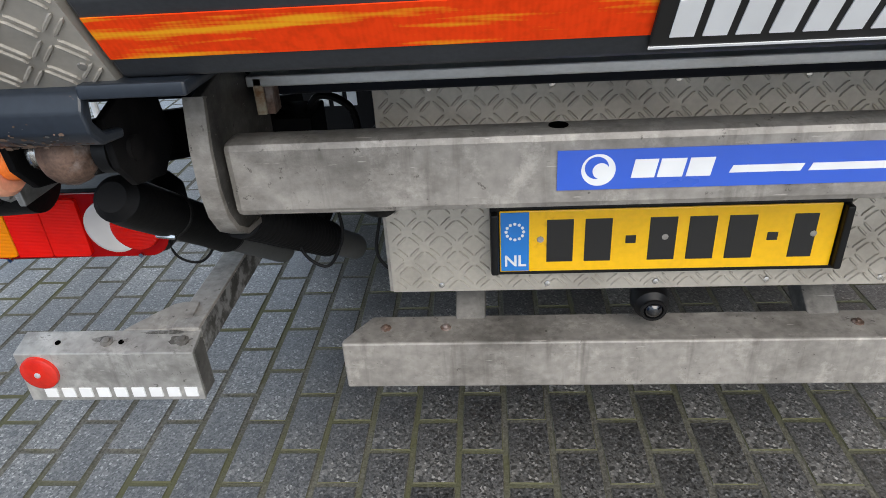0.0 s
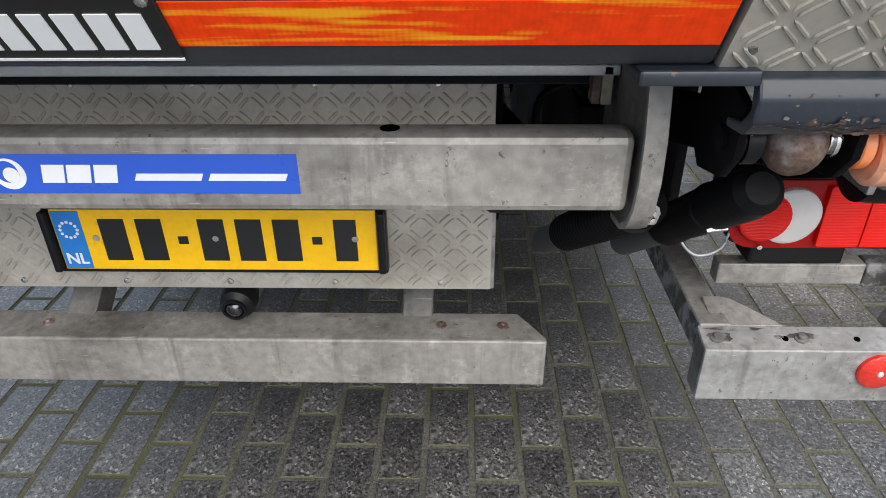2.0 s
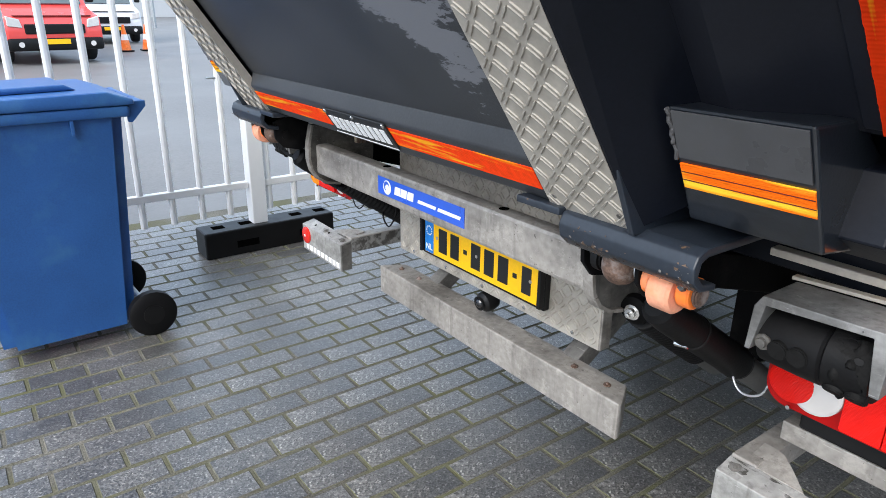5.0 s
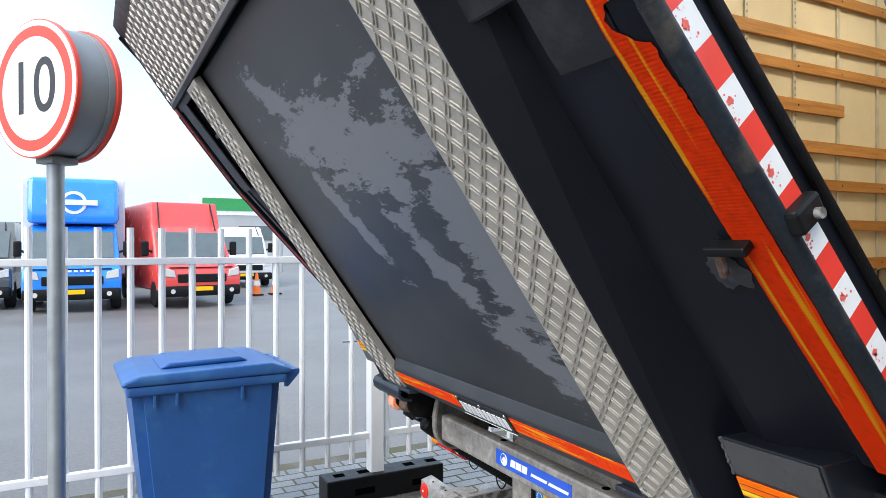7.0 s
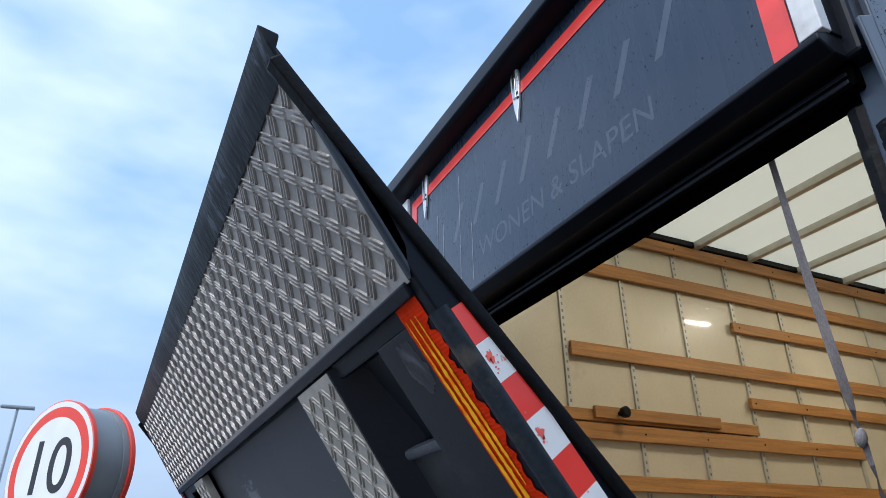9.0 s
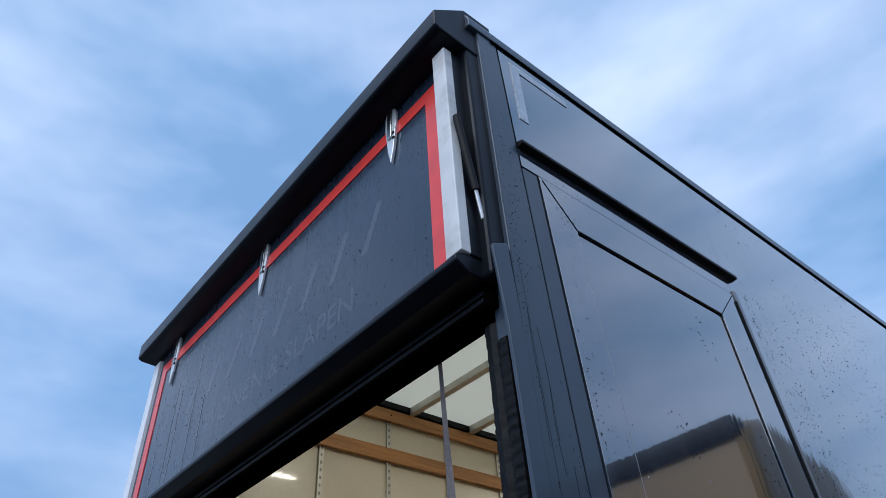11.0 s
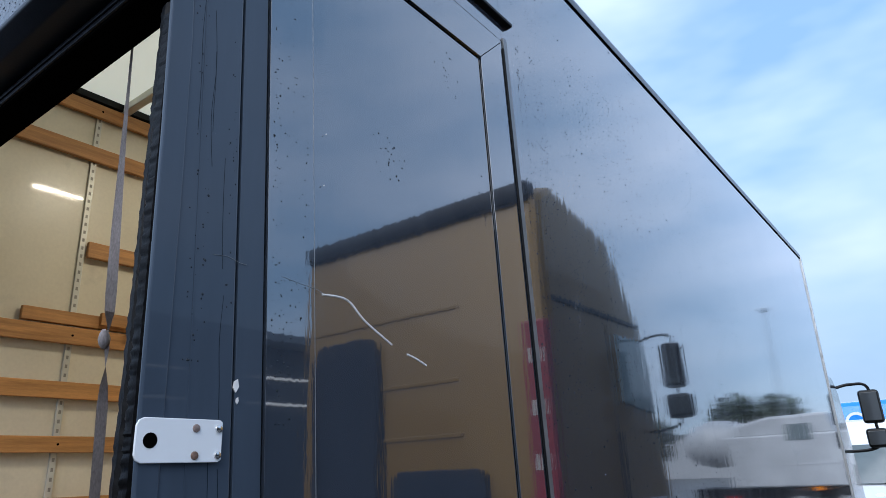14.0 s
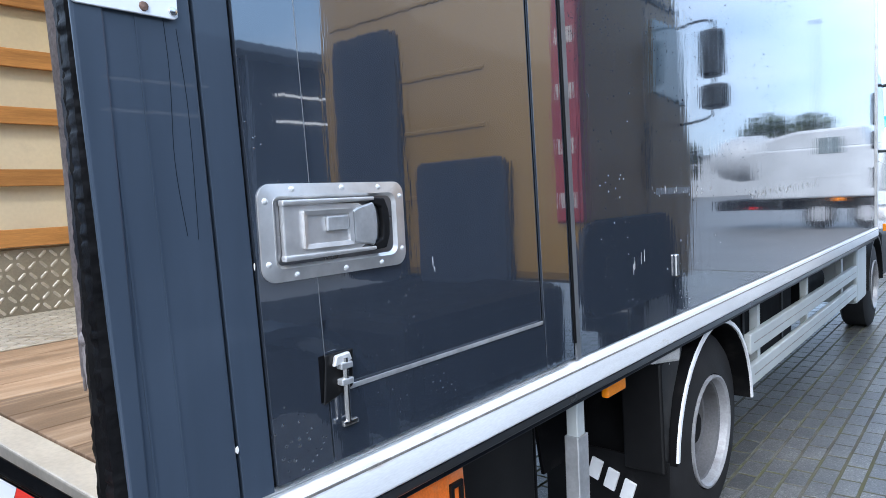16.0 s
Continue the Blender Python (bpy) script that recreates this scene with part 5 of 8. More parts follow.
def lamp_cluster(s):
    f = (lambda bm: moved(bm, LAMP)) if s > 0 else (lambda bm: mirrored(moved(bm, LAMP)))
    body = part("tail_lamp", f(prism([(0.845, 0.72), (0.86, 0.695), (0.90, 0.687), (1.15, 0.683), (1.185, 0.695), (1.195, 0.72), (1.195, 0.785), (1.18, 0.81), (0.87, 0.81), (0.845, 0.785)], "y", 0.0, 0.09, 0.008)), M["plastic"], truck, "long rear lamp cluster in red, white and amber")
    part("lens", f(prism(pill(0.850, 1.192, 0.691, 0.806, 0.040, 0.040), "y", -0.004, 0.02)), M["lens_dark"], body, "dark red lens rim")
    for a, b, ra, rb, k in ((0.985, 1.050, 0.006, 0.004, "lens_red"), (1.052, 1.112, 0.004, 0.004, "lens_red"), (1.114, 1.187, 0.008, 0.034, "lens_amber")):
        part("lens", f(prism(pill(a, b, 0.697, 0.800, ra, rb), "y", -0.012, 0.01, 0.003)), M[k], body, "ribbed red lens" if k == "lens_red" else "ribbed amber lens")
    rings = [(0.0085 + 0.0007 * (k % 2) + 0.0025 * (k / 12), 0.042 - 0.0032 * k) for k in range(13)]
    part("lens", f(lathe([(0, 0.047), (0.006, 0.046)] + rings, (0.937, -0.004, 0.748), (0.937, -0.5, 0.748), 32)), M["lens_clear"], body, "clear white ringed lens")
    rings = [(0.007 + 0.0008 * (k % 2) + 0.004 * (k / 11), 0.037 - 0.0032 * k) for k in range(12)]
    part("round_lens", f(lathe([(0, 0.041), (0.006, 0.039)] + rings, (0.897, -0.010, 0.748), (0.897, -0.5, 0.748), 28)), M["lens_round"], body, "round red ringed lens")
    for x, z in ((0.90, 0.697), (1.13, 0.693)):
        part("lamp_screw", f(rod((x, -0.010, z), (x, -0.015, z), 0.004, seg=8)), M["steel"], body)
    part("lamp_arm", f(prism([(1.185, 0.715), (1.185, 0.748), (1.36, 0.775), (1.36, 0.75)], "y", 0.06, 0.075, 0.003)), M["plastic"], body)


# under-run feet beside the bar
M["grease"] = mat("dark_grease", (0.075, 0.071, 0.064), 0.55, 0.0, 0.4, 30, 0.3, 120, 0.15, (0.29, 0.285, 0.275), 26, 0.47, 0.58)


def foot(s):
    f = (lambda bm: bm) if s > 0 else mirrored
    blk = part("underrun_foot", f(prism([(-0.02, 0.387), (-0.012, 0.387), (-0.012, 0.490), (0.034, 0.502), (0.034, 0.510), (-0.02, 0.497)], "x", 0.812, 1.152, 0.002)), M["galv_foot"], truck, "galvanised under-run protection foot")
    for k, (gx, gy, qx, qy) in enumerate(((0.842, 0.006, 0.026, 0.012), (0.985, 0.010, 0.030, 0.009), (0.87, 0.025, 0.05, 0.005), (0.945, 0.008, 0.008, 0.004))):
        rnd = random.Random(60 + k)
        bm = bmesh.new()
        bm.faces.new([bm.verts.new((gx + qx * rnd.uniform(0.6, 1.15) * math.cos(t * 0.2618), gy + qy * rnd.uniform(0.6, 1.15) * math.sin(t * 0.2618), 0)) for t in range(24)])
        for v in bm.verts:
            v.co.z = 0.4977 + (v.co.y + 0.02) * 0.2476 + 0.0012
        bmesh.ops.recalc_face_normals(bm, faces=bm.faces)
        part("grease_stain", f(bm), M["grease"], blk, "dark grease stain")
    part("foot_plate", f(box(0.812, 0.818, -0.012, 0.030, 0.39, 0.495, 0.001)), M["galv_dirty"], blk)
    part("foot_plate", f(box(0.814, 1.15, -0.012, 0.030, 0.387, 0.394, 0.001)), M["galv_dirty"], blk)
    part("reflector", f(lathe([(0, 0.036), (0.006, 0.035), (0.009, 0.03), (0.010, 0.004)], (1.112, -0.020, 0.456), (1.112, -0.5, 0.456), 24)), M["red_refl"], blk, "round red reflector")
    part("reflector_rivet", f(lathe([(0, 0.006), (0.002, 0.005), (0.003, 0.001)], (1.112, -0.0302, 0.456), (1.112, -0.5, 0.456), 10)), M["rivet"], blk)
    for x in (0.838, 0.982):
        part("foot_bolt", f(lathe([(0, 0.012), (0.003, 0.012), (0.004, 0.007), (0.008, 0.007), (0.009, 0.003)], (x, 0.006, 0.5035), (x, -0.015, 0.6), 8)), M["galv_dirty"], blk)
    for x in (1.077, 0.955):
        part("foot_hole", f(lathe([(0, 0.0055), (0.0016, 0.005), (0.0017, 0.001)], (x, 0.006, 0.5033), (x, -0.0185, 0.6), 12)), M["hole"], blk)
    arm = part("foot_arm", f(box(0.814, 0.868, 0.030, 0.43, 0.455, 0.516, 0.003)), M["galv"], blk, "grimy galvanised arm of the foot")
    part("arm_post", f(box(0.822, 0.860, 0.43, 0.47, 0.455, 0.935, 0.003)), M["chassis"], blk)
    part("arm_side", f(box(0.8125, 0.8145, 0.034, 0.425, 0.457, 0.512, 0.0005)), M["grease"], arm)
    bm = prism([(0.840, 0.034), (0.962, 0.034), (0.950, 0.046), (0.915, 0.078), (0.888, 0.100), (0.868, 0.106), (0.840, 0.106)], "z", 0.0, 0.006, 0.001)
    for v in bm.verts:
        v.co.z += 0.5045 + 0.19 * (v.co.y - 0.034)
    part("foot_gusset", f(bm), M["galv"], blk, "sloping galvanised gusset plate")
    if s > 0:
        br = part("side_brace", box(0.862, 1.125, 0.115, 0.150, 0.545, 0.588, 0.003), M["galv"], blk)
        part("brace_tube", box(1.125, 1.19, 0.112, 0.150, 0.543, 0.590, 0.004), M["grease"], br, "blackened end of the brace")
        leg = part("brace_leg", prism([(1.166, 0.66), (1.200, 0.66), (1.226, 0.578), (1.198, 0.566)], "y", 0.070, 0.112, 0.002), M["galv_clean"], br, "bare aluminium bracket leg")
        for x, z in ((1.192, 0.632), (1.203, 0.596)):
            part("leg_bolt", lathe([(0, 0.008), (0.003, 0.008), (0.004, 0.004), (0.007, 0.004)], (x, 0.070, z), (x, -0.1, z), 6), M["galv_dirty"], leg)
        part("leg_channel", prism([(1.197, 0.570), (1.229, 0.574), (1.230, 0.545), (1.204, 0.455), (1.198, 0.456), (1.198, 0.490), (1.180, 0.500), (1.171, 0.478), (1.166, 0.480), (1.178, 0.520)], "y", 0.045, 0.100, 0.002), M["galv"], leg, "open galvanised channel")
        part("channel_mouth", prism([(1.172, 0.477), (1.198, 0.457), (1.199, 0.488), (1.181, 0.498)], "y", 0.052, 0.098), M["hole"], leg)
        part("lamp_box", box(0.90, 1.066, 0.095, 0.160, 0.600, 0.655, 0.006), M["plastic"], blk, "black junction box behind the lamp")
    else:
        for i in range(9):
            x = -1.118 + 0.034 * i
            part("white_mark", box(x, x + 0.024, -0.0225, -0.019, 0.397, 0.418, 0.0005), M["white"], blk)


bar = part("underrun_bar", prism([(-0.545, 0.0), (0.545, 0.0), (0.545, 0.012), (0.50, 0.085), (-0.50, 0.085), (-0.545, 0.012)], "z", 0.397, 0.497, 0.004), M["galv"], truck, "galvanised under-run bar")
for s in (-1, 1):
    part("bar_arm", prism([(0.07, 0.43), (0.07, 0.495), (0.52, 0.80), (0.52, 0.735)], "x", s * 0.315 - 0.028, s * 0.315 + 0.028, 0.003), M["galv_dirty"], bar)
for x in (-0.47, -0.36, 0.36, 0.47):
    part("bar_bolt", lathe([(0, 0.010), (0.003, 0.010), (0.004, 0.005), (0.008, 0.004)], (x, 0.045, 0.4965), (x, 0.045, 0.6), 8), M["rust"], bar)
for s in (1, -1):
    lamp_cluster(s), foot(s)
    backing = part("backing_plate", box(min(s * 0.905, s * 1.135), max(s * 0.905, s * 1.135), 0.030, 0.036, 0.83, 0.972, 0.001), M["chassis"], truck, "black backing plate with slots")
    for a in (0.93, 1.01):
        part("slot", box(min(s * a, s * (a + 0.06)), max(s * a, s * (a + 0.06)), 0.0285, 0.031, 0.955, 0.962, 0.001), M["hole"], backing)


# wheels, guards and cab
def wheel(parent, x, y, r, width, rim_r):
    w = part("wheel", lathe([(0, rim_r + 0.005), (0.02, r - 0.03), (0.045, r), (width - 0.045, r), (width - 0.02, r - 0.03), (width, rim_r + 0.005)], (x - width, y, r - 0.002), (x, y, r - 0.002), 48, False), M["tyre"], parent, "black truck tyre on a silver rim")
    part("rim", lathe([(0, rim_r), (0.012, rim_r), (0.014, rim_r - 0.010), (0.004, rim_r - 0.020), (-0.03, rim_r - 0.026)], (x - 0.004, y, r - 0.002), (x + 1, y, r - 0.002), 36, False), M["rim"], w, "silver steel rim")
    part("rim_barrel", lathe([(-0.029, rim_r - 0.025), (-0.036, rim_r - 0.034), (-0.10, rim_r - 0.038), (-0.105, rim_r - 0.046), (-0.19, rim_r - 0.050)], (x - 0.004, y, r - 0.002), (x + 1, y, r - 0.002), 36, False), M["rim_inner"], w, "grey rim barrel with shade in its colour")
    part("rim_disc", lathe([(-0.19, rim_r - 0.049), (-0.18, rim_r - 0.075), (-0.165, 0.15), (-0.165, 0.10), (-0.11, 0.095), (-0.10, 0.06), (-0.10, 0.01)], (x - 0.004, y, r - 0.002), (x + 1, y, r - 0.002), 36, False), M["rim_disc"], w, "wheel disc with the hub's shadow in its dark colour")
    part("hub", lathe([(0, 0.092), (0.02, 0.09), (0.05, 0.07), (0.055, 0.01)], (x - 0.12, y, r - 0.002), (x, y, r - 0.002), 20), M["chassis"], w, "dark hub")
    for k in range(8):
        a = 2 * math.pi * (k + 0.5) / 8
        part("rim_hole", rod((x - 0.172, y + 0.185 * math.cos(a), r + 0.185 * math.sin(a)), (x - 0.160, y + 0.185 * math.cos(a), r + 0.185 * math.sin(a)), 0.022, seg=12), M["hole"], w)
    for k in range(8):
        a = 2 * math.pi * k / 8
        cy, cz = y + 0.145 * math.cos(a), r + 0.145 * math.sin(a)
        part("wheel_nut", rod((x - 0.172, cy, cz), (x - 0.145, cy, cz), 0.014, seg=6), M["rim"], w)
    return w


wheel(truck, 1.18, 2.575, 0.44, 0.27, 0.255)
wheel(truck, 0.90, 2.55, 0.44, 0.25, 0.255)
wheel(truck, -0.92, 2.55, 0.44, 0.27, 0.255)
wheel(truck, 1.17, 7.72, 0.44, 0.28, 0.255)
wheel(truck, -0.89, 7.72, 0.44, 0.28, 0.255)
part("axle", rod((-1.0, 2.55, 0.44), (1.0, 2.55, 0.44), 0.07), M["chassis"], truck)


def arch(parent, x0, x1, y, z, r0, r1, a0, a1, material, name, label=""):
    bm = bmesh.new()
    n = 20
    rows = []
    for i in range(n + 1):
        a = radians(a0 + (a1 - a0) * i / n)
        c, s = math.cos(a), math.sin(a)
        rows.append([bm.verts.new((x, y + r * c, z + r * s)) for x, r in ((x0, r0), (x1, r0), (x1, r1), (x0, r1))])
    for a, b in zip(rows, rows[1:]):
        for k in range(4):
            bm.faces.new((a[k], a[(k + 1) % 4], b[(k + 1) % 4], b[k]))
    bm.faces.new(rows[0]), bm.faces.new(rows[-1][::-1])
    bmesh.ops.recalc_face_normals(bm, faces=bm.faces)
    return part(name, bm, material, parent, label)


mud = arch(truck, 0.62, 1.213, 2.575, 0.432, 0.495, 0.508, 4, 178, M["chassis"], "mudguard", "dark mudguard with a white edge")
arch(mud, 1.2125, 1.222, 2.575, 0.432, 0.500, 0.518, 4, 176, M["white"], "white_edge")
part("mud_flap", box(0.64, 1.20, 2.02, 2.03, 0.16, 0.48, 0.003), M["black"], mud)
part("mud_side", prism([(1.62, 0.92), (2.30, 0.92), (2.08, 0.62), (2.06, 0.45), (1.72, 0.45)], "x", 0.80, 0.815, 0.003), M["chassis"], mud)
part("mud_panel", prism([(2.055, 0.43), (2.062, 0.60), (2.10, 0.72), (2.17, 0.83), (2.22, 0.90), (2.16, 0.92), (1.98, 0.88), (2.0, 0.43)], "x", 1.02, 1.19, 0.01), M["plastic"], mud, "black plastic guard panel")
for i in range(3):
    part("white_mark", moved(box(-0.026, 0.026, 2.006, 2.019, -0.044, 0.044, 0.003), pose(0.885 + 0.072 * i, 0, 0.392 - 0.031 * i, 0, 18, 0)), M["white"], mud)
left_mud = arch(truck, -1.215, -0.62, 2.55, 0.44, 0.49, 0.505, 5, 188, M["chassis"], "mudguard", "dark mudguard with a white edge")
part("mud_flap", box(-1.20, -0.64, 2.02, 2.03, 0.16, 0.48, 0.003), M["black"], left_mud)
for x in (-1.05, -0.985, -0.92):
    part("white_mark", box(x, x + 0.045, 2.012, 2.019, 0.33, 0.42, 0.003), M["white"], left_mud)
power_pack = part("power_pack", box(0.62, 1.04, 0.85, 1.34, 0.33, 0.92, 0.03), M["chassis"], truck, "black equipment box under the body")
part("pack_lid", box(1.04, 1.048, 0.90, 1.29, 0.38, 0.86, 0.006), M["plastic"], power_pack)
part("guard_hanger", box(1.15, 1.19, 1.325, 1.372, 0.50, 0.96, 0.004), M["guard"], truck, "pale grey guard hanger")
part("hanger_sleeve", box(1.145, 1.195, 1.318, 1.384, 0.50, 0.80, 0.004), M["galv_clean"], truck)
part("side_marker", box(1.175, 1.20, 1.515, 1.655, 0.872, 0.926, 0.006), M["lens_amber"], truck, "amber side marker lamp")
part("work_lamp", prism([(1.90, 0.898), (2.16, 0.855), (2.17, 0.948), (1.93, 0.948)], "x", 1.12, 1.20, 0.012), M["lens_white"], truck)
orange_board = part("orange_board", prism([(0.40, 0.66), (0.755, 0.62), (0.768, 0.80), (0.760, 0.922), (0.40, 0.922)], "x", 1.17, 1.19, 0.008), M["orange"], truck, "orange plastic cover under the side rail")
part("cover_clip", prism([(0.700, 0.80), (0.712, 0.80), (0.712, 0.868), (0.735, 0.868), (0.735, 0.80), (0.747, 0.80), (0.747, 0.882), (0.700, 0.882)], "x", 1.19, 1.20, 0.003), M["plastic"], orange_board)
part("orange_lip", prism([(1.035, 1.018), (1.05, 1.012), (1.20, 1.020), (1.20, 1.058), (1.06, 1.052), (1.04, 1.045)], "y", -0.078, -0.034, 0.008), M["orange"], truck, "orange plastic edge guard")
skirt = part("corner_skirt", prism([(1.105, 0.825), (1.245, 0.790), (1.245, 0.998), (1.115, 0.998)], "y", 0.0, 0.02, 0.004), M["skirt_paint"], truck, "dark corner skirt with pale smears")
stay = part("skirt_stay", box(1.122, 1.150, -0.010, 0.0, 0.812, 0.850, 0.003), M["galv"], skirt, "small bolted stay plate")
part("stay_bolt", lathe([(0, 0.007), (0.003, 0.007), (0.004, 0.003)], (1.136, -0.010, 0.826), (1.136, -0.2, 0.826), 6), M["rust"], stay)
part("skirt_side", prism([(0.02, 0.790), (0.42, 0.83), (0.42, 0.963), (0.02, 0.963)], "x", 1.232, 1.245, 0.003), M["paint_post"], skirt)
for z in (0.50, 0.67):
    g = part("side_guard", box(1.165, 1.20, 3.14, 6.42, z, z + 0.105, 0.006), M["guard"], truck, "pale grey side guard rail")
    part("guard_groove", box(1.199, 1.2015, 3.2, 6.38, z + 0.05, z + 0.055), M["galv"], g)
for y in (3.40, 4.6, 5.9):
    part("guard_post", box(1.12, 1.165, y, y + 0.05, 0.48, 0.92, 0.004), M["guard"], truck)
part("battery_box", box(0.75, 1.20, 6.45, 6.98, 0.42, 0.95, 0.03), M["guard"], truck, "pale grey battery box")
tank = part("equipment_box", box(0.60, 1.02, 3.25, 4.85, 0.42, 0.93, 0.04), M["chassis"], truck, "black equipment box behind the side guard")
for y in (3.6, 4.5):
    part("box_strap", box(0.595, 1.028, y, y + 0.05, 0.415, 0.935, 0.006), M["plastic"], tank)
part("air_tank", lathe([(0, 0.02), (0.02, 0.10), (0.06, 0.14), (0.9, 0.14), (0.94, 0.10), (0.96, 0.02)], (0.9, 5.0, 0.72), (0.9, 6.2, 0.72), 20), M["chassis"], truck)

# the mirrors' dark reflection is put into their base colour
M["dark_mirror"] = mat("mirror_dark_reflection", (0.05, 0.055, 0.06), 0.05, 0.0, 0.1, 4, coat=0.6)
cab = part("cab", prism([(7.30, 0.62), (9.15, 0.55), (9.22, 1.2), (9.12, 1.75), (8.85, 2.55), (8.6, 2.72), (7.30, 2.72)], "x", -1.12, 1.12, 0.05), M["van_dark"], truck, "dark truck cab")
part("cab_step", box(0.98, 1.18, 8.2, 8.8, 0.45, 0.95, 0.03), M["plastic"], cab)
part("side_window", prism([(7.9, 1.75), (8.95, 1.70), (8.72, 2.40), (7.9, 2.42)], "x", 1.121, 1.128, 0.002), M["glass_dark"], cab)
arch(cab, 1.0, 1.19, 7.72, 0.44, 0.49, 0.52, 0, 180, M["plastic"], "wheel_arch")
part("amber_lamp", box(1.17, 1.20, 8.35, 8.45, 0.95, 1.03, 0.006), M["lens_amber"], cab)
for z0, z1, y in ((2.16, 2.55, 8.95), (1.88, 2.10, 8.93)):
    mirror = part("wing_mirror", box(1.30, 1.52, y, y + 0.10, z0, z1, 0.035), M["plastic"], cab, "black wing mirror")
    part("mirror_glass", box(1.32, 1.50, y - 0.004, y + 0.01, z0 + 0.03, z1 - 0.03, 0.004), M["dark_mirror"], mirror)
part("mirror_arm", sweep([(1.10, 8.9, 2.60), (1.25, 8.97, 2.63), (1.42, 9.0, 2.58), (1.42, 9.0, 2.2), (1.40, 9.0, 1.9), (1.10, 8.95, 1.85)], 0.018), M["plastic"], cab)

# ---- tail lift ----
lift = thing("tail_lift", "folding tail lift with its platform tilted half open", "tail lift")
TA = radians(55.1)
TS, TN = Vector((0, -math.cos(TA), math.sin(TA))), Vector((0, -math.sin(TA), -math.cos(TA)))
TB = Vector((0, -0.355, 1.085))
PR, PL = 1.165, -1.21
LOAD0, TIP = (-0.06, 1.10), (-1.300, 2.445)


def under(x, s, d=0.0):
    """A place on the platform's underside: x across, s up along it, d out of it."""
    return Vector((x, 0, 0)) + TB + TS * s + TN * d


def slab(x0, x1, s0, s1, d0, d1, r=0.0):
    bm = box(x0, x1, s0, s1, d0, d1, r)
    bm.transform(Matrix((( 1, 0, 0, TB.x), (0, TS.y, TN.y, TB.y), (0, TS.z, TN.z, TB.z), (0, 0, 0, 1))))
    bmesh.ops.recalc_face_normals(bm, faces=bm.faces)
    return bm


def load(s, d=0.0):
    """A (y, z) place on the loading side: s up along it, d out of it."""
    u = Vector((TIP[0] - LOAD0[0], TIP[1] - LOAD0[1])).normalized()
    return (LOAD0[0] + u.x * s + u.y * d, LOAD0[1] + u.y * s - u.x * d)


def yz(s, d=0.0):
    p = under(0, s, d)
    return (p.y, p.z)


S1, S2 = 1.3075, 1.635
platform = part("platform", prism([LOAD0, (LOAD0[0] - 0.05, LOAD0[1] - 0.03), yz(0, -0.045), yz(S1, -0.045), TIP], "x", -0.80, 0.80), M["panel_dark"], lift, "dark steel lift platform seen from below")
for a, b in ((0.80, PR - 0.06), (PL + 0.06, -0.80)):
    part("load_plate", prism([load(0.0), load(0.0, -0.03), load(1.54, -0.02), load(1.60)], "x", a, b), M["panel_dark"], platform)
RIM_A, RIM_B, RIM_C = Vector((0, -1.103, 2.157)), Vector((0, -0.860, 1.838)), Vector((0, -0.280, 1.205))
RIM_BEND = (RIM_A - RIM_B).length


def rim(x, k, d=0.0):
    """A place on the side rim's lower face, which bends once: x across, k up along it from the tip's joint, d out of it."""
    a, b, t = (RIM_B, RIM_A, k + RIM_BEND) if k > -RIM_BEND else (RIM_C, RIM_B, k + RIM_BEND + (RIM_B - RIM_C).length)
    u = (b - a).normalized()
    return Vector((x, 0, 0)) + a + u * t + Vector((0, -u.z, u.y)) * d


def rim_slab(x0, x1, k0, k1, d0, d1, r=0.0):
    bm = box(x0, x1, k0, k1, d0, d1, r)
    if k0 < -RIM_BEND < k1:
        bmesh.ops.bisect_plane(bm, geom=list(bm.verts) + list(bm.edges) + list(bm.faces), plane_co=(0, -RIM_BEND, 0), plane_no=(0, 1, 0))
    for v in bm.verts:
        v.co = rim(v.co.x, v.co.y, v.co.z)
    bmesh.ops.recalc_face_normals(bm, faces=bm.faces)
    return bm


RIM = [load(0.163, -0.016), (-0.24, 1.215), tuple(rim(0, -1.23).yz), tuple(RIM_B.yz), yz(S1), yz(S2), TIP]
part("side_rim", prism(RIM, "x", PR - 0.06, PR, 0.006), M["panel_dark"], platform)
part("side_rim", prism(RIM, "x", PL, PL + 0.06, 0.006), M["panel_dark"], platform)
for x in (PR - 0.004, PL + 0.004):
    q = x - 0.006 if x > 0 else x + 0.006
    tube_line = [rim(q, k, -0.009) for k in (-1.23, -0.82, -RIM_BEND - 0.02, -RIM_BEND + 0.02, -0.20, -0.045)]
    part("edge_tube", sweep(tube_line, 0.014, 14), M["tube_paint"], platform, "worn blue-black edge tube")
    part("edge_seal", prism([load(0.03, 0.006), load(0.03, -0.012), load(0.35, -0.014), load(1.80, -0.024), load(1.80, -0.006), load(0.35, 0.004)], "x", x - 0.012, x + 0.012, 0.004), M["rubber_seal"], platform)
centre = part("centre_panel", slab(-0.615, 0.615, 0.06, S1 - 0.02, -0.045, -0.030), M["peeled"], platform, "dark grey panel with peeling paint")
centre.data.transform(Matrix(((1, 0, 0, TB.x), (0, TS.y, TN.y, TB.y), (0, TS.z, TN.z, TB.z), (0, 0, 0, 1))).inverted())
centre.matrix_basis = Matrix(((1, 0, 0, TB.x), (0, TS.y, TN.y, TB.y), (0, TS.z, TN.z, TB.z), (0, 0, 0, 1)))
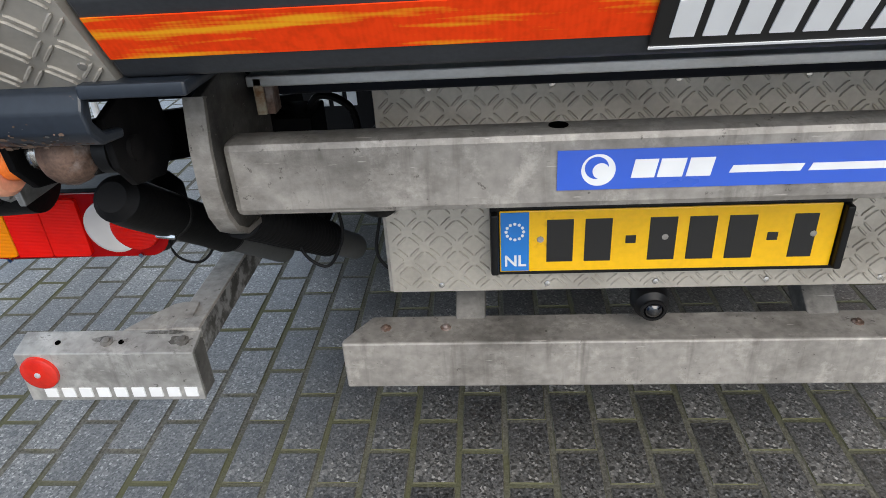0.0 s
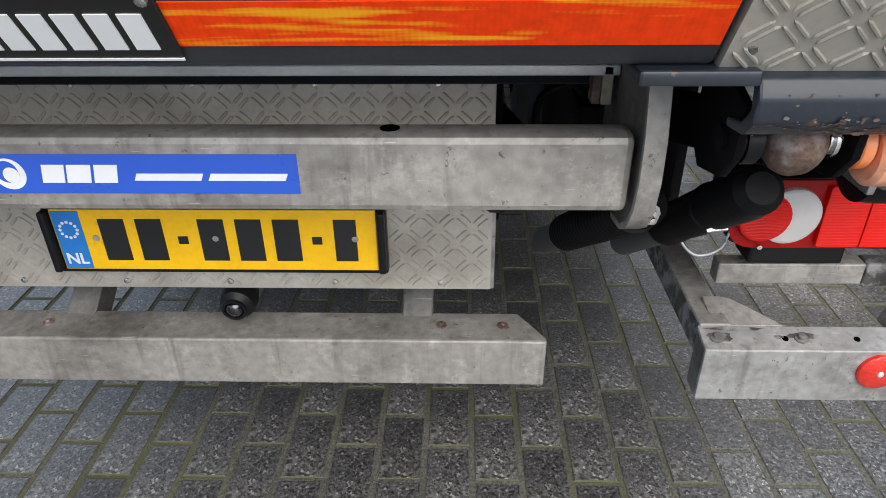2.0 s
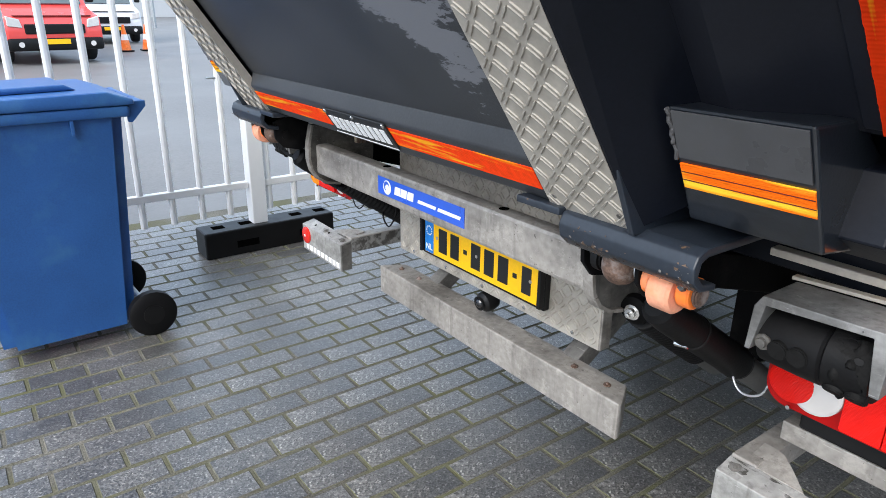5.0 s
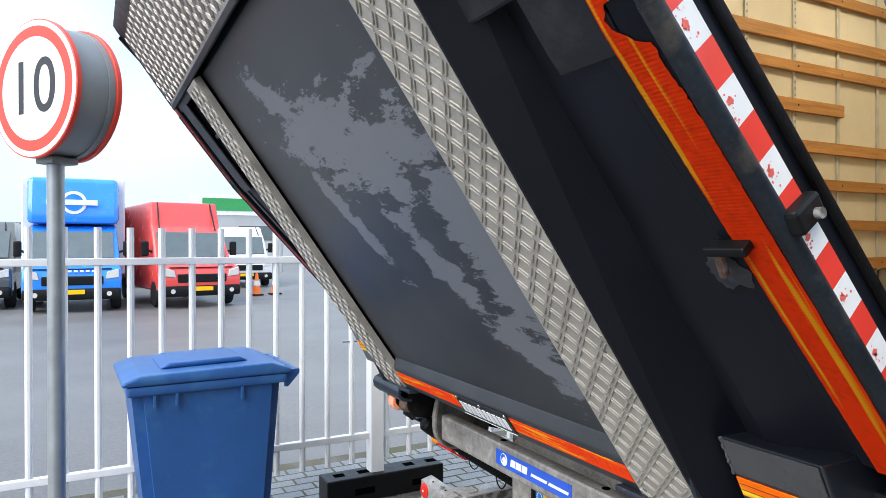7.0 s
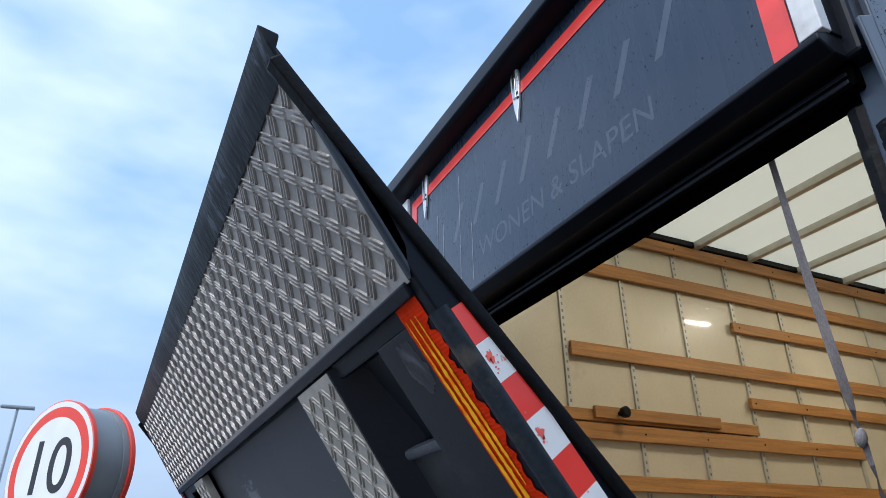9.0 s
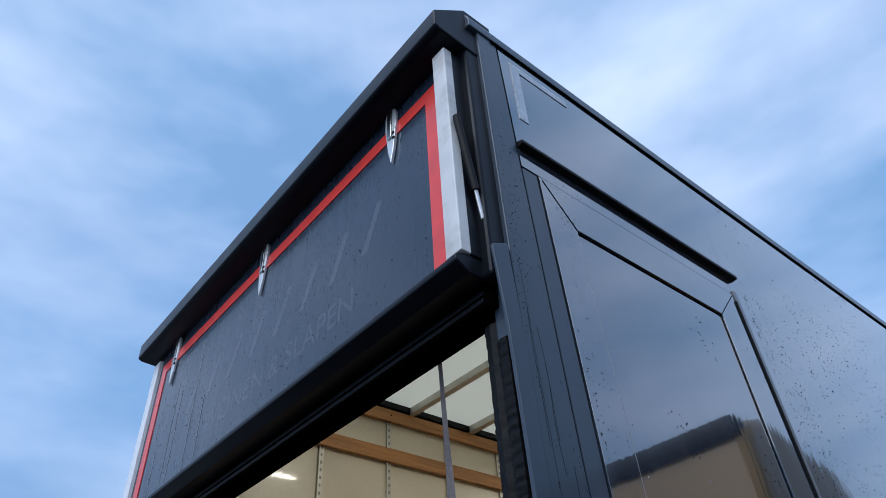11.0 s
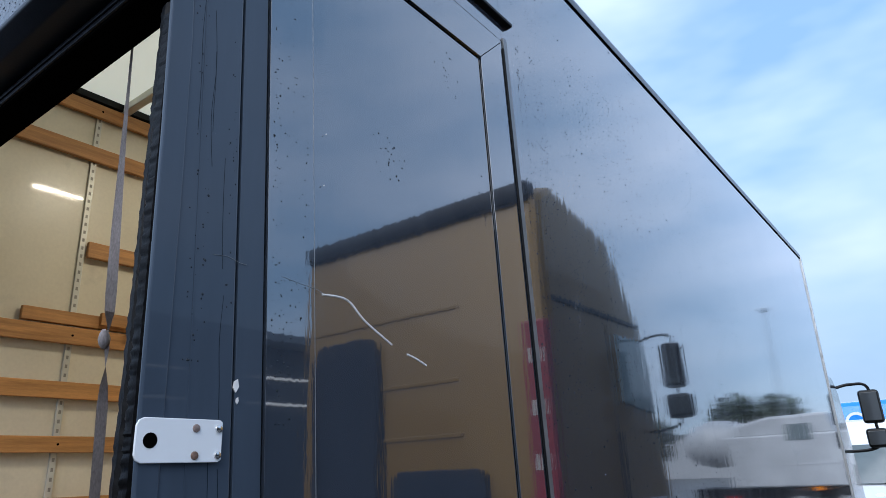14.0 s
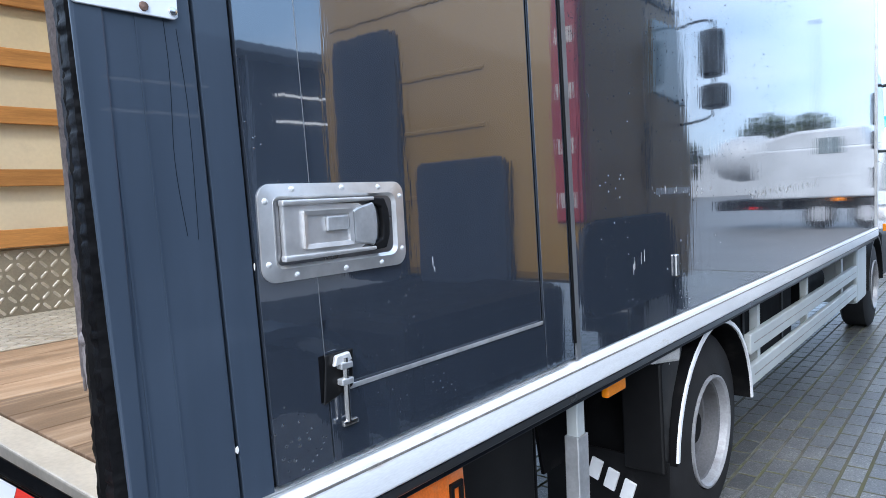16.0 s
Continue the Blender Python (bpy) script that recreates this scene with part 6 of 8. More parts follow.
for a, b in ((0.615, 0.792), (-0.792, -0.615)):
    strip = part("tread_strip", slab(a, b, -0.028, S1 - 0.02, -0.02, 0.004), M["tread"], platform, "tread-plate strip")
    ridges("tread_ridge", under(a + 0.004, -0.024, 0.0042), (1, 0, 0), TS, b - a - 0.006, S1 - 0.01, M["tread_bar"], strip, pitch=0.0300, bars=2, length=0.029, thick=0.0044, lift=0.0022)
    for s in (0.0, 0.4, 0.8, 1.2):
        for x in (a + 0.02, b - 0.02):
            part("screw", lathe([(0, 0.0055), (0.0015, 0.005), (0.002, 0.002)], under(x, s, 0.004), under(x, s, 0.1), 8), M["galv_dirty"], strip)
for sg in (1, -1):
    bm = bmesh.new()
    ends = [[bm.verts.new(under(sg * x, s0, d)) for x, d in ((0.790, 0.003), (0.797, 0.003), (0.878, deep), (0.868, deep))] for s0, deep in ((-0.02, -0.12), (S1 - 0.02, -0.06))]
    for k in range(4):
        bm.faces.new((ends[0][k], ends[0][(k + 1) % 4], ends[1][(k + 1) % 4], ends[1][k]))
    bm.faces.new(ends[0][::-1]), bm.faces.new(ends[1])
    bmesh.ops.recalc_face_normals(bm, faces=bm.faces)
    part("strip_wall", bm, M["panel_dark"], platform)
# bottom ledge with its reflective strip
ledge = part("ledge", prism([yz(0.100, -0.031), yz(0.072, 0.0), yz(-0.022, 0.0), yz(-0.040, -0.02), yz(-0.04, -0.08), yz(0.05, -0.08)], "x", -0.612, 0.612, 0.005), M["panel_grey"], platform)
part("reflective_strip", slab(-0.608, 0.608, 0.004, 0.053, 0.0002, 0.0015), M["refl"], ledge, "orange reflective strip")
maker = part("maker_plate", slab(-0.135, 0.157, -0.008, 0.066, 0.0016, 0.006, 0.003), M["print_black"], ledge, "black maker's plate with a white rim")
for i in range(10):
    x = -0.120 + i * 0.0268
    part("white_mark", slab(x, x + 0.020, 0.006, 0.046, 0.0058, 0.0072), M["white"], maker)
part("plate_rim", slab(-0.135, 0.157, -0.0075, -0.0050, 0.0058, 0.007), M["white"], maker)
for x in (-0.125, 0.011, 0.147):
    part("rivet", lathe([(0, 0.006), (0.002, 0.005), (0.003, 0.002)], under(x, 0.059, 0.006), under(x, 0.059, 1), 8), M["steel"], maker)
def torn_patch(cx, cs, rx, rs, seed, d=-0.0015):
    """A flat patch with a jagged outline."""
    rnd = random.Random(seed)
    bm = bmesh.new()
    vs = []
    q = 0.9
    for k in range(60):
        a = 2 * math.pi * k / 60
        q = min(max(q + rnd.uniform(-0.11, 0.11), 0.62), 1.12)
        vs.append(bm.verts.new(rim(cx + rx * q * math.cos(a), cs + rs * q * math.sin(a), d)))
    bm.faces.new(vs)
    bmesh.ops.solidify(bm, geom=list(bm.faces), thickness=0.0006)
    bmesh.ops.recalc_face_normals(bm, faces=bm.faces)
    return bm


M["peel"] = mat("peeled_grey_undercoat", (0.085, 0.09, 0.102), 0.5, 0.0, 0.15, 30, 0.1, 150, fine=0.15)
M["red_dark"] = mat("dark_red_line", (0.16, 0.012, 0.006), 0.6, 0.0, 0.2, 30)
M["weld"] = mat("grey_weld", (0.10, 0.10, 0.105), 0.4, 0.3, 0.4, 60, 0.4, 200, 0.15)
M["foot_grey"] = mat("shiny_grey_face", (0.055, 0.056, 0.060), 0.3, 0.0, 0.15, 12, 0.05, 150, 0.1, coat=0.7)
# recesses at both sides
for s in (1, -1):
    a, b = (0.80, PR - 0.06) if s > 0 else (PL + 0.06, -0.80)
    m = (lambda p, q: (p, q)) if s > 0 else (lambda p, q: (-q, -p))
    part("recess_shelf", slab(*m(0.80, 1.00), 1.116, S1 - 0.02, -0.072, -0.058, 0.003), M["recess_grey"], platform)
    part("recess_rib", slab(*m(0.795, 0.978), 0.990, 1.112, -0.082, -0.030, 0.006), M["recess_grey"], platform)
    part("rib_lip", slab(*m(0.80, 0.976), 1.102, 1.120, -0.044, -0.024, 0.005), M["rib_edge"], platform)
    bm = bmesh.new()
    rows = []
    for k, deep in ((-1.21, -0.115), (-0.82, -0.098), (-0.401, -0.080), (-0.05, -0.060)):
        along = 1.28 + k * 1.05
        rows.append([bm.verts.new(v) for v in (under(s * 0.868, along, deep), under(s * 0.93, along, deep + 0.02), rim(s * 1.02, k, -0.012), rim(s * 1.10, k, -0.006), rim(s * 1.10, k, -0.03), under(s * 0.868, along, deep - 0.02))])
    for p, q in zip(rows, rows[1:]):
        for k in range(6):
            bm.faces.new((p[k], p[(k + 1) % 6], q[(k + 1) % 6], q[k]))
    bm.faces.new(rows[0]), bm.faces.new(rows[-1][::-1])
    bmesh.ops.recalc_face_normals(bm, faces=bm.faces)
    part("recess_floor", bm, M["recess_paint"], platform, "dark recessed side panel")
    part("recess_head", slab(a, b, 1.265, S1, -0.05, -0.006, 0.004), M["panel_dark"], platform)
    part("recess_flange", rim_slab(*m(1.06, 1.10), -1.20, -0.04, -0.025, -0.004, 0.003), M["recess_paint"], platform)
    part("recess_flange", rim_slab(*m(0.975, 1.10), -0.43, -0.04, -0.008, -0.002, 0.001), M["recess_grey"], platform)
    fa, fb = (a + 0.068, 1.053) if s > 0 else (-1.053, b - 0.068)
    foot_box = part("recess_foot", prism([(-0.372, 1.188), (-0.410, 1.262), (-0.30, 1.262), (-0.20, 1.19), (-0.18, 1.08), (-0.328, 1.100)], "x", fa, fb, 0.004), M["panel_gloss"], platform)
    part("reflective_strip", prism([(-0.3515, 1.151), (-0.3705, 1.186), (-0.3735, 1.1845), (-0.3545, 1.1495)], "x", fa + 0.004, fb - 0.004), M["refl_low"], foot_box, "orange reflective strip")
    for k in (1, 2):
        y, z = -0.3515 - 0.019 * k / 3, 1.151 + 0.035 * k / 3
        part("strip_line", prism([(y - 0.0027, z - 0.0016), (y - 0.0034, z - 0.0003), (y - 0.0040, z - 0.0006), (y - 0.0033, z - 0.0019)], "x", fa + 0.004, fb - 0.004), M["red_dark"], foot_box)
    for k, (p, q) in enumerate((((fa, -0.4085, 1.258), (fa, -0.3735, 1.190)), ((s * 0.81, -0.125, 1.0672), (s * 0.90, -0.132, 1.0672)))):
        rnd = random.Random(90 + k)
        p, q = Vector(p), Vector(q)
        line = [p + (q - p) * w / 14 + Vector((rnd.uniform(-0.0015, 0.0015), rnd.uniform(-0.0012, 0.0012), rnd.uniform(-0.0015, 0.0015))) for w in range(15)]
        part("weld_bead", sweep(line, 0.0034, 7), M["weld"], foot_box, "lumpy painted weld bead")
    part("foot_face", prism([(-0.3765, 1.194), (-0.4090, 1.257), (-0.4110, 1.256), (-0.3785, 1.193)], "x", fa + 0.006, fb - 0.006), M["foot_grey"], foot_box, "shiny grey sloping face")
    part("recess_base", prism([(-0.05, 1.08), (-0.22, 1.075), (-0.30, 1.118), (-0.27, 1.20), (-0.17, 1.205), (-0.10, 1.13)], "x", a, b, 0.003), M["panel_dark"], platform)
    if s > 0:
        part("peel_patch", torn_patch(1.042, -0.085, 0.030, 0.045, 21), M["peel"], platform, "bare patch where paint has peeled")


def ragged(x0, x1, s0, s1, d, seed):
    """A strip with torn long edges."""
    rnd = random.Random(seed)
    bm = bmesh.new()
    n = 280
    rows = []
    wear = 0.0
    for i in range(n + 1):
        s = s0 + (s1 - s0) * i / n
        wear = min(max(wear + rnd.uniform(-0.006, 0.006), 0.0), 0.017) if rnd.random() < 0.8 else rnd.uniform(0.0, 0.016)
        f = i / n
        lost = wear * 0.9 if 0.70 < f < 0.97 else (0.048 * max(0.0, 1 - abs(f - 0.685) / 0.035) ** 0.6 + wear * 0.4 if 0.56 < f <= 0.70 else wear * 0.06)
        lo, hi = x0 + rnd.uniform(0, 0.001), x1 - lost
        rows.append([bm.verts.new(rim(lo, s, d)), bm.verts.new(rim(hi, s, d))])
    for p, q in zip(rows, rows[1:]):
        bm.faces.new((p[0], p[1], q[1], q[0]))
    bmesh.ops.solidify(bm, geom=list(bm.faces), thickness=0.001)
    bmesh.ops.recalc_face_normals(bm, faces=bm.faces)
    return bm


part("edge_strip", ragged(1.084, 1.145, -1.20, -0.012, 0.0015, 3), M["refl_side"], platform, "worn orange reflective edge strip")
part("edge_strip", ragged(PL + 0.004, PL + 0.05, -1.20, -0.012, 0.0015, 4), M["red_flat"], platform, "worn red edge strip")
# yellow bands paint the tape's bright return near the tip
for x, w, k0, seed in ((1.094, 0.0042, -0.33, 51), (1.108, 0.0050, -0.34, 52), (1.121, 0.0040, -0.27, 53)):
    rnd = random.Random(seed)
    bm = bmesh.new()
    rows = []
    for i in range(61):
        k = k0 + (-0.035 - k0) * i / 60
        thin = 0.25 + 0.75 * min(1.0, i / 10, (60 - i) / 18)
        rows.append([bm.verts.new(rim(x + side * w * thin * rnd.uniform(0.55, 1.0), k, 0.0030)) for side in (-1, 1)])
    for p, q in zip(rows, rows[1:]):
        bm.faces.new((p[0], p[1], q[1], q[0]))
    bmesh.ops.recalc_face_normals(bm, faces=bm.faces)
    part("yellow_glint", bm, M["refl_yellow"], platform, "ragged yellow band, the strip's returned light as colour")
def side_tape(k0, k1, h0, h1, out):
    """A flat piece on the outer side face, between two places along the rim and two heights above its edge."""
    bm = bmesh.new()
    vs = [bm.verts.new(rim(PR + o, k, -h)) for o in (out - 0.0013, out) for k, h in ((k0, h0), (k1, h0), (k1, h1), (k0, h1))]
    for f in ((0, 1, 2, 3), (7, 6, 5, 4), (0, 4, 5, 1), (1, 5, 6, 2), (2, 6, 7, 3), (3, 7, 4, 0)):
        bm.faces.new([vs[k] for k in f])
    bmesh.ops.recalc_face_normals(bm, faces=bm.faces)
    return bm


for i in range(-1, 21):
    k1 = -(0.104 + 0.0512 * i)
    k0, k1 = k1 - 0.0510, min(k1, -0.030)
    blk = part("tape_block", side_tape(k0, k1, 0.006, 0.051, 0.0018), M["white_tape"] if i % 2 == 0 else M["red_flat"], platform)
    if i % 2 == 0:
        rnd = random.Random(i)
        bm = bmesh.new()

        def dab(u, h, q, n):
            bm.faces.new([bm.verts.new(rim(PR + 0.0022, k1 - u + q * rnd.uniform(0.5, 1.2) * math.cos(2 * math.pi * w / n), -h + 0.8 * q * rnd.uniform(0.5, 1.2) * math.sin(2 * math.pi * w / n))) for w in range(n)])

        dab(0.020, 0.024, 0.0075, 16)
        for k in range(13):
            dab(rnd.gauss(0.024, 0.009), rnd.gauss(0.023, 0.006), rnd.uniform(0.0006, 0.0026), 7)
        part("red_mark", bm, M["red_faint"], blk)
# tape at the foot of the side rim
foot_end = part("rim_end", prism([load(0.04, -0.014), load(0.30, -0.016), load(0.26, -0.060), load(0.07, -0.056)], "x", PR - 0.05, PR, 0.003), M["panel_dark"], platform)
for a, b, k in ((0.05, 0.143, "red_flat"), (0.144, 0.27, "white_tape")):
    part("tape_block", prism([load(a, -0.017), load(b, -0.017), load(b - 0.02, -0.052), load(a + 0.012 * (a < 0.1) - 0.02 * (a > 0.1), -0.052)], "x", PR + 0.0005, PR + 0.002), M[k], foot_end)
# tip wedge
tip_plate = part("tip_plate", prism([yz(S1, 0.002), yz(S1, -0.02), (TIP[0] + 0.02, TIP[1] - 0.03), yz(S2, -0.012), yz(S2, 0.002)], "x", PL + 0.03, PR - 0.012), M["tread_dark"], platform, "worn tread-plate ramp tip")
tw = (PR - PL) - 0.05
ridges("tread_ridge", under(PL + 0.035, S1 + 0.012, 0.0022), (1, 0, 0), TS, tw, S2 - S1 - 0.042, M["tread_dark_bar"], tip_plate, pitch=0.0330, bars=3, length=0.031, thick=0.0036, lift=0.0034)
part("tip_edge", prism([yz(S2 - 0.032, 0.005), yz(S2 + 0.012, 0.006), (TIP[0] - 0.016, TIP[1] + 0.010), (TIP[0] + 0.012, TIP[1] + 0.004), (TIP[0] + 0.01, TIP[1] - 0.02)], "x", PL - 0.005, PR + 0.005, 0.004), M["scuffed"], platform, "scuffed black tip edge")
part("join_bead", slab(PL + 0.02, PR - 0.02, S1 - 0.016, S1 + 0.004, -0.004, 0.006, 0.003), M["panel_dark"], platform)
for x in (PR - 0.006, PL + 0.015):
    part("tip_side", prism([yz(S1, 0.004), yz(S2, 0.004), TIP, load(1.63, -0.004), load(1.52, -0.03)], "x", x - 0.006, x + 0.006, 0.003), M["bracket"], platform)
catch_ob = part("platform_catch", slab(PR - 0.012, PR + 0.018, 0.59, 0.625, -0.115, -0.06, 0.006), M["plastic"], platform, "small black side catch")
part("catch_pin", rod((PR + 0.018, *yz(0.603, -0.095)), (PR + 0.026, *yz(0.603, -0.095)), 0.007, seg=12), M["grease"], catch_ob)
clip = part("clip", rim_slab(1.047, 1.112, -0.732, -0.718, 0.0, 0.022, 0.003), M["plastic"], platform, "black clip with a bent pin")
part("clip_pin", rod(rim(1.062, -0.730, 0.012), rim(1.046, -0.776, 0.010), 0.007, seg=10), M["rust"], clip)
part("peel_patch", torn_patch(1.040, -0.772, 0.036, 0.048, 31, -0.0025), M["peel"], platform, "bare patch where paint has peeled")


# arms, rollers and rams
M["stud_black"] = mat("worn_rubber_stud", (0.010, 0.010, 0.010), 0.7, 0.0, 0.3, 40, 0.3, 200, spec=0.1)
M["rust_chip"] = mat("rusty_chip", (0.13, 0.085, 0.06), 0.8, 0.0, 0.4, 60, 0.3, 200, island=0.5)
M["pale_chip"] = mat("bare_metal_chip", (0.22, 0.21, 0.195), 0.6, 0.2, 0.3, 60, island=0.3)
M["ram_rubber"] = mat("dusty_ram_rubber", (0.0055, 0.0055, 0.006), 0.55, 0.0, 0.3, 12, 0.1, 140, 0.12, fine=0.2, spec=0.18)
M["pale_wood"] = mat("pale_timber", (0.42, 0.36, 0.27), 0.7, 0.0, 0.25, 30, 0.2, 90, 0.1, (0.25, 0.12, 0.05), 30, 0.5, 0.65)
M["ram_grey"] = mat("ram_grey_paint", (0.10, 0.10, 0.098), 0.45, 0.1, 0.2, 10, 0.05, 120, fine=0.1)
def lift_side(s):
    f = (lambda bm: bm) if s > 0 else mirrored
    br = part("hinge_bracket", f(prism([(-0.300, 0.996), (-0.298, 1.006), (-0.332, 1.012), (-0.346, 1.028), (-0.342, 1.046), (-0.328, 1.052), (-0.10, 1.052), (-0.10, 1.066), (-0.332, 1.066), (-0.352, 1.058), (-0.360, 1.040), (-0.356, 1.018), (-0.338, 1.001)], "x", 0.650, 0.908, 0.003)), M["bracket"], lift, "chipped blue-grey hinge bracket")
    rnd = random.Random(40 + s)
    for kind, count, size in (("rust_chip", 150, 0.0024), ("pale_chip", 90, 0.0013)):
        bm = bmesh.new()
        for k in range(count):
            x, t = rnd.choice((rnd.uniform(0.652, 0.905), rnd.gauss(0.73, 0.03), rnd.gauss(0.885, 0.012))), rnd.random() ** 1.3
            base = Vector((x, -0.338 - 0.0185 * t, 1.001 + 0.018 * t)) + Vector((0, -0.70, -0.72)) * 0.0009
            up = Vector((0, -0.70, 0.71))
            if rnd.random() < 0.16:
                base, up = Vector((x, -0.3592, 1.020 + 0.026 * rnd.random() ** 1.6)), Vector((0, -0.12, 1))
            x = min(max(x, 0.654), 0.904)
            base.x = x
            q = size * rnd.uniform(0.3, 1.0) * (2.2 if rnd.random() < 0.12 else 1.0)
            n = rnd.randint(6, 9)
            bm.faces.new([bm.verts.new(base + Vector((1, 0, 0)) * q * rnd.uniform(0.6, 1.5) * math.cos(2 * math.pi * w / n) + up * q * rnd.uniform(0.5, 1.1) * math.sin(2 * math.pi * w / n)) for w in range(n)])
        chips = part("paint_chips", f(bm), M[kind], br, "rust and bare metal where paint has chipped")
        tagged(chips, kind="stuff")
    part("bracket_web", f(prism([(-0.36, 1.06), (-0.10, 1.07), (-0.10, 1.16), yz(0.10, 0.0)], "x", 0.792, 0.803, 0.002)), M["bracket"], br)
    part("bracket_wing", f(prism([(-0.36, 1.052), (-0.12, 1.05), (-0.12, 1.064), (-0.36, 1.066)], "x", 0.545, 0.650, 0.003)), M["bracket"], br)
    curve = [(-0.210, 1.01), (-0.224, 0.95), (-0.226, 0.90), (-0.218, 0.862), (-0.198, 0.832), (-0.166, 0.812), (-0.115, 0.803)]
    arm = part("end_plate", f(prism(curve + [(-0.04, 0.81), (0.015, 0.85), (0.02, 0.95), (-0.10, 1.03)], "x", 0.601, 0.613, 0.002)), M["galv_dirty"], lift, "curved galvanised arm plate")
    bm = bmesh.new()
    rows = []
    for k, (y, z) in enumerate(curve):
        (y0, z0), (y1, z1) = curve[max(k - 1, 0)], curve[min(k + 1, len(curve) - 1)]
        nrm = Vector((0, z1 - z0, -(y1 - y0))).normalized()
        rows.append([bm.verts.new(Vector((x, y, z)) + nrm * d) for x, d in ((0.597, 0.002), (0.622, 0.002), (0.622, -0.006), (0.597, -0.006))])
    for p, q in zip(rows, rows[1:]):
        for k in range(4):
            bm.faces.new((p[k], p[(k + 1) % 4], q[(k + 1) % 4], q[k]))
    bm.faces.new(rows[0]), bm.faces.new(rows[-1][::-1])
    bmesh.ops.recalc_face_normals(bm, faces=bm.faces)
    part("plate_edge", f(bm), M["galv"], arm, "pale bent edge strip")
    part("knuckle", f(lathe([(0.0275 - 0.031 * math.cos(math.pi * k / 14), 0.002 + 0.034 * math.sin(math.pi * k / 14)) for k in range(15)], (0.7, -0.283, 0.975), (0.9, -0.283, 0.975), 20)), M["rust"], lift, "rusty ball knuckle")
    part("pivot_pin", f(rod((0.655, -0.275, 0.975), (0.86, -0.275, 0.975), 0.014, seg=14)), M["chassis"], lift)
    for a, b, r in ((0.672, 0.694, 0.026), (0.760, 0.772, 0.020)):
        part("spacer", f(rod((a, -0.278, 0.975), (b, -0.278, 0.975), r, seg=16, rim=0.004)), M["steel"] if r < 0.025 else M["plastic"], lift)
    for x in (0.660, 0.775):
        part("lug", f(prism([(-0.315, 1.02), (-0.20, 1.055), (-0.18, 0.95), (-0.22, 0.92), (-0.285, 0.935), (-0.31, 0.965)], "x", x, x + 0.009, 0.002)), M["chassis"], lift)
    roller = part("roller", f(lathe([(0, 0.012), (0.0, 0.031), (0.005, 0.036), (0.038, 0.036), (0.043, 0.031), (0.043, 0.012)], (0.801, -0.283, 0.964), (1.0, -0.283, 0.964), 28)), M["orange_worn"], lift, "scuffed orange guide roller")
    for a, b in ((0.784, 0.800), (0.848, 0.872)):
        part("roller_collar", f(lathe([(0, 0.012), (0, 0.023), (0.003, 0.026), (b - a - 0.003, 0.026), (b - a, 0.023), (b - a, 0.012)], (a, -0.283, 0.972), (a + 1, -0.283, 0.972), 20)), M["orange"], roller, "bright orange collar")
    part("collar_bolt", f(rod((0.861, -0.302, 0.983), (0.861, -0.3115, 0.988), 0.0065, seg=6)), M["galv_dirty"], roller)
    part("pin_end", f(rod((0.872, -0.283, 0.972), (0.881, -0.283, 0.972), 0.019, seg=16, rim=0.003)), M["rust"], roller)
    guard = part("roller_guard", f(prism([(0.896, 0.858), (0.905, 0.858), (0.919, 0.940), (1.074, 0.949), (1.084, 0.862), (1.098, 0.862), (1.099, 0.944), (1.090, 0.962), (0.912, 0.955), (0.900, 0.935)], "y", -0.165, -0.062, 0.0015)), M["galv_guard"], lift, "grimy galvanised roller guard")
    part("guard_lip", f(prism([(0.904, 0.957), (1.092, 0.966), (1.092, 0.972), (0.904, 0.963)], "y", -0.066, -0.050, 0.001)), M["concrete_plate"], guard)
    drum = part("rubber_drum", f(lathe([(0, 0.03), (0.004, 0.05), (0.06, 0.054), (0.10, 0.055), (0.104, 0.05), (0.108, 0.055), (0.165, 0.052), (0.17, 0.03)], (0.905, -0.105, 0.875), (1.2, -0.105, 0.883), 28)), M["black"], lift, "torn black rubber drum")
    for x, cy, cz in ((0.947, -0.99, -0.12), (0.978, -0.99, -0.10), (1.030, -0.62, -0.78), (1.062, -0.62, -0.78)):
        part("drum_stud", f(rod((x, -0.105 + cy * 0.045, 0.879 + cz * 0.045), (x, -0.105 + cy * 0.059, 0.879 + cz * 0.059), 0.0165, seg=18, rim=0.002)), M["stud_black"], drum)
    part("drum_bolt", f(lathe([(0, 0.014), (0.004, 0.014), (0.005, 0.009), (0.011, 0.008), (0.012, 0.003)], (0.921, -0.155, 0.876), (0.921, -0.255, 0.872), 8)), M["galv_dirty"], drum, "grimy bolt with pale paint flecks")
    rnd = random.Random(5)
    bm = bmesh.new()
    rows = []
    lumps = [(rnd.uniform(0, 0.066), rnd.uniform(0, 2 * math.pi), rnd.uniform(0.005, 0.012), rnd.choice((-1, -0.7, 0.6))) for k in range(46)]
    for i in range(34):
        x = 1.012 + 0.002 * i
        rows.append([])
        for k in range(120):
            t = 2 * math.pi * k / 120
            r = 0.0525 + rnd.uniform(-0.0004, 0.0004)
            for lx, lt, lr, up in lumps:
                turn = (t - lt + math.pi) % (2 * math.pi) - math.pi
                near = math.hypot(0.002 * i - lx, turn * 0.053 * (0.6 if up > 0 else 1.6)) / lr
                if near < 1:
                    r += up * 0.0125 * (1 - near * near)
            rows[-1].append(bm.verts.new((x, -0.105 - r * math.cos(t), 0.8805 + r * math.sin(t))))
    for p, q in zip(rows, rows[1:]):
        for k in range(120):
            bm.faces.new((p[k], p[(k + 1) % 120], q[(k + 1) % 120], q[k]))
    bm.faces.new(rows[0][::-1]), bm.faces.new(rows[-1])
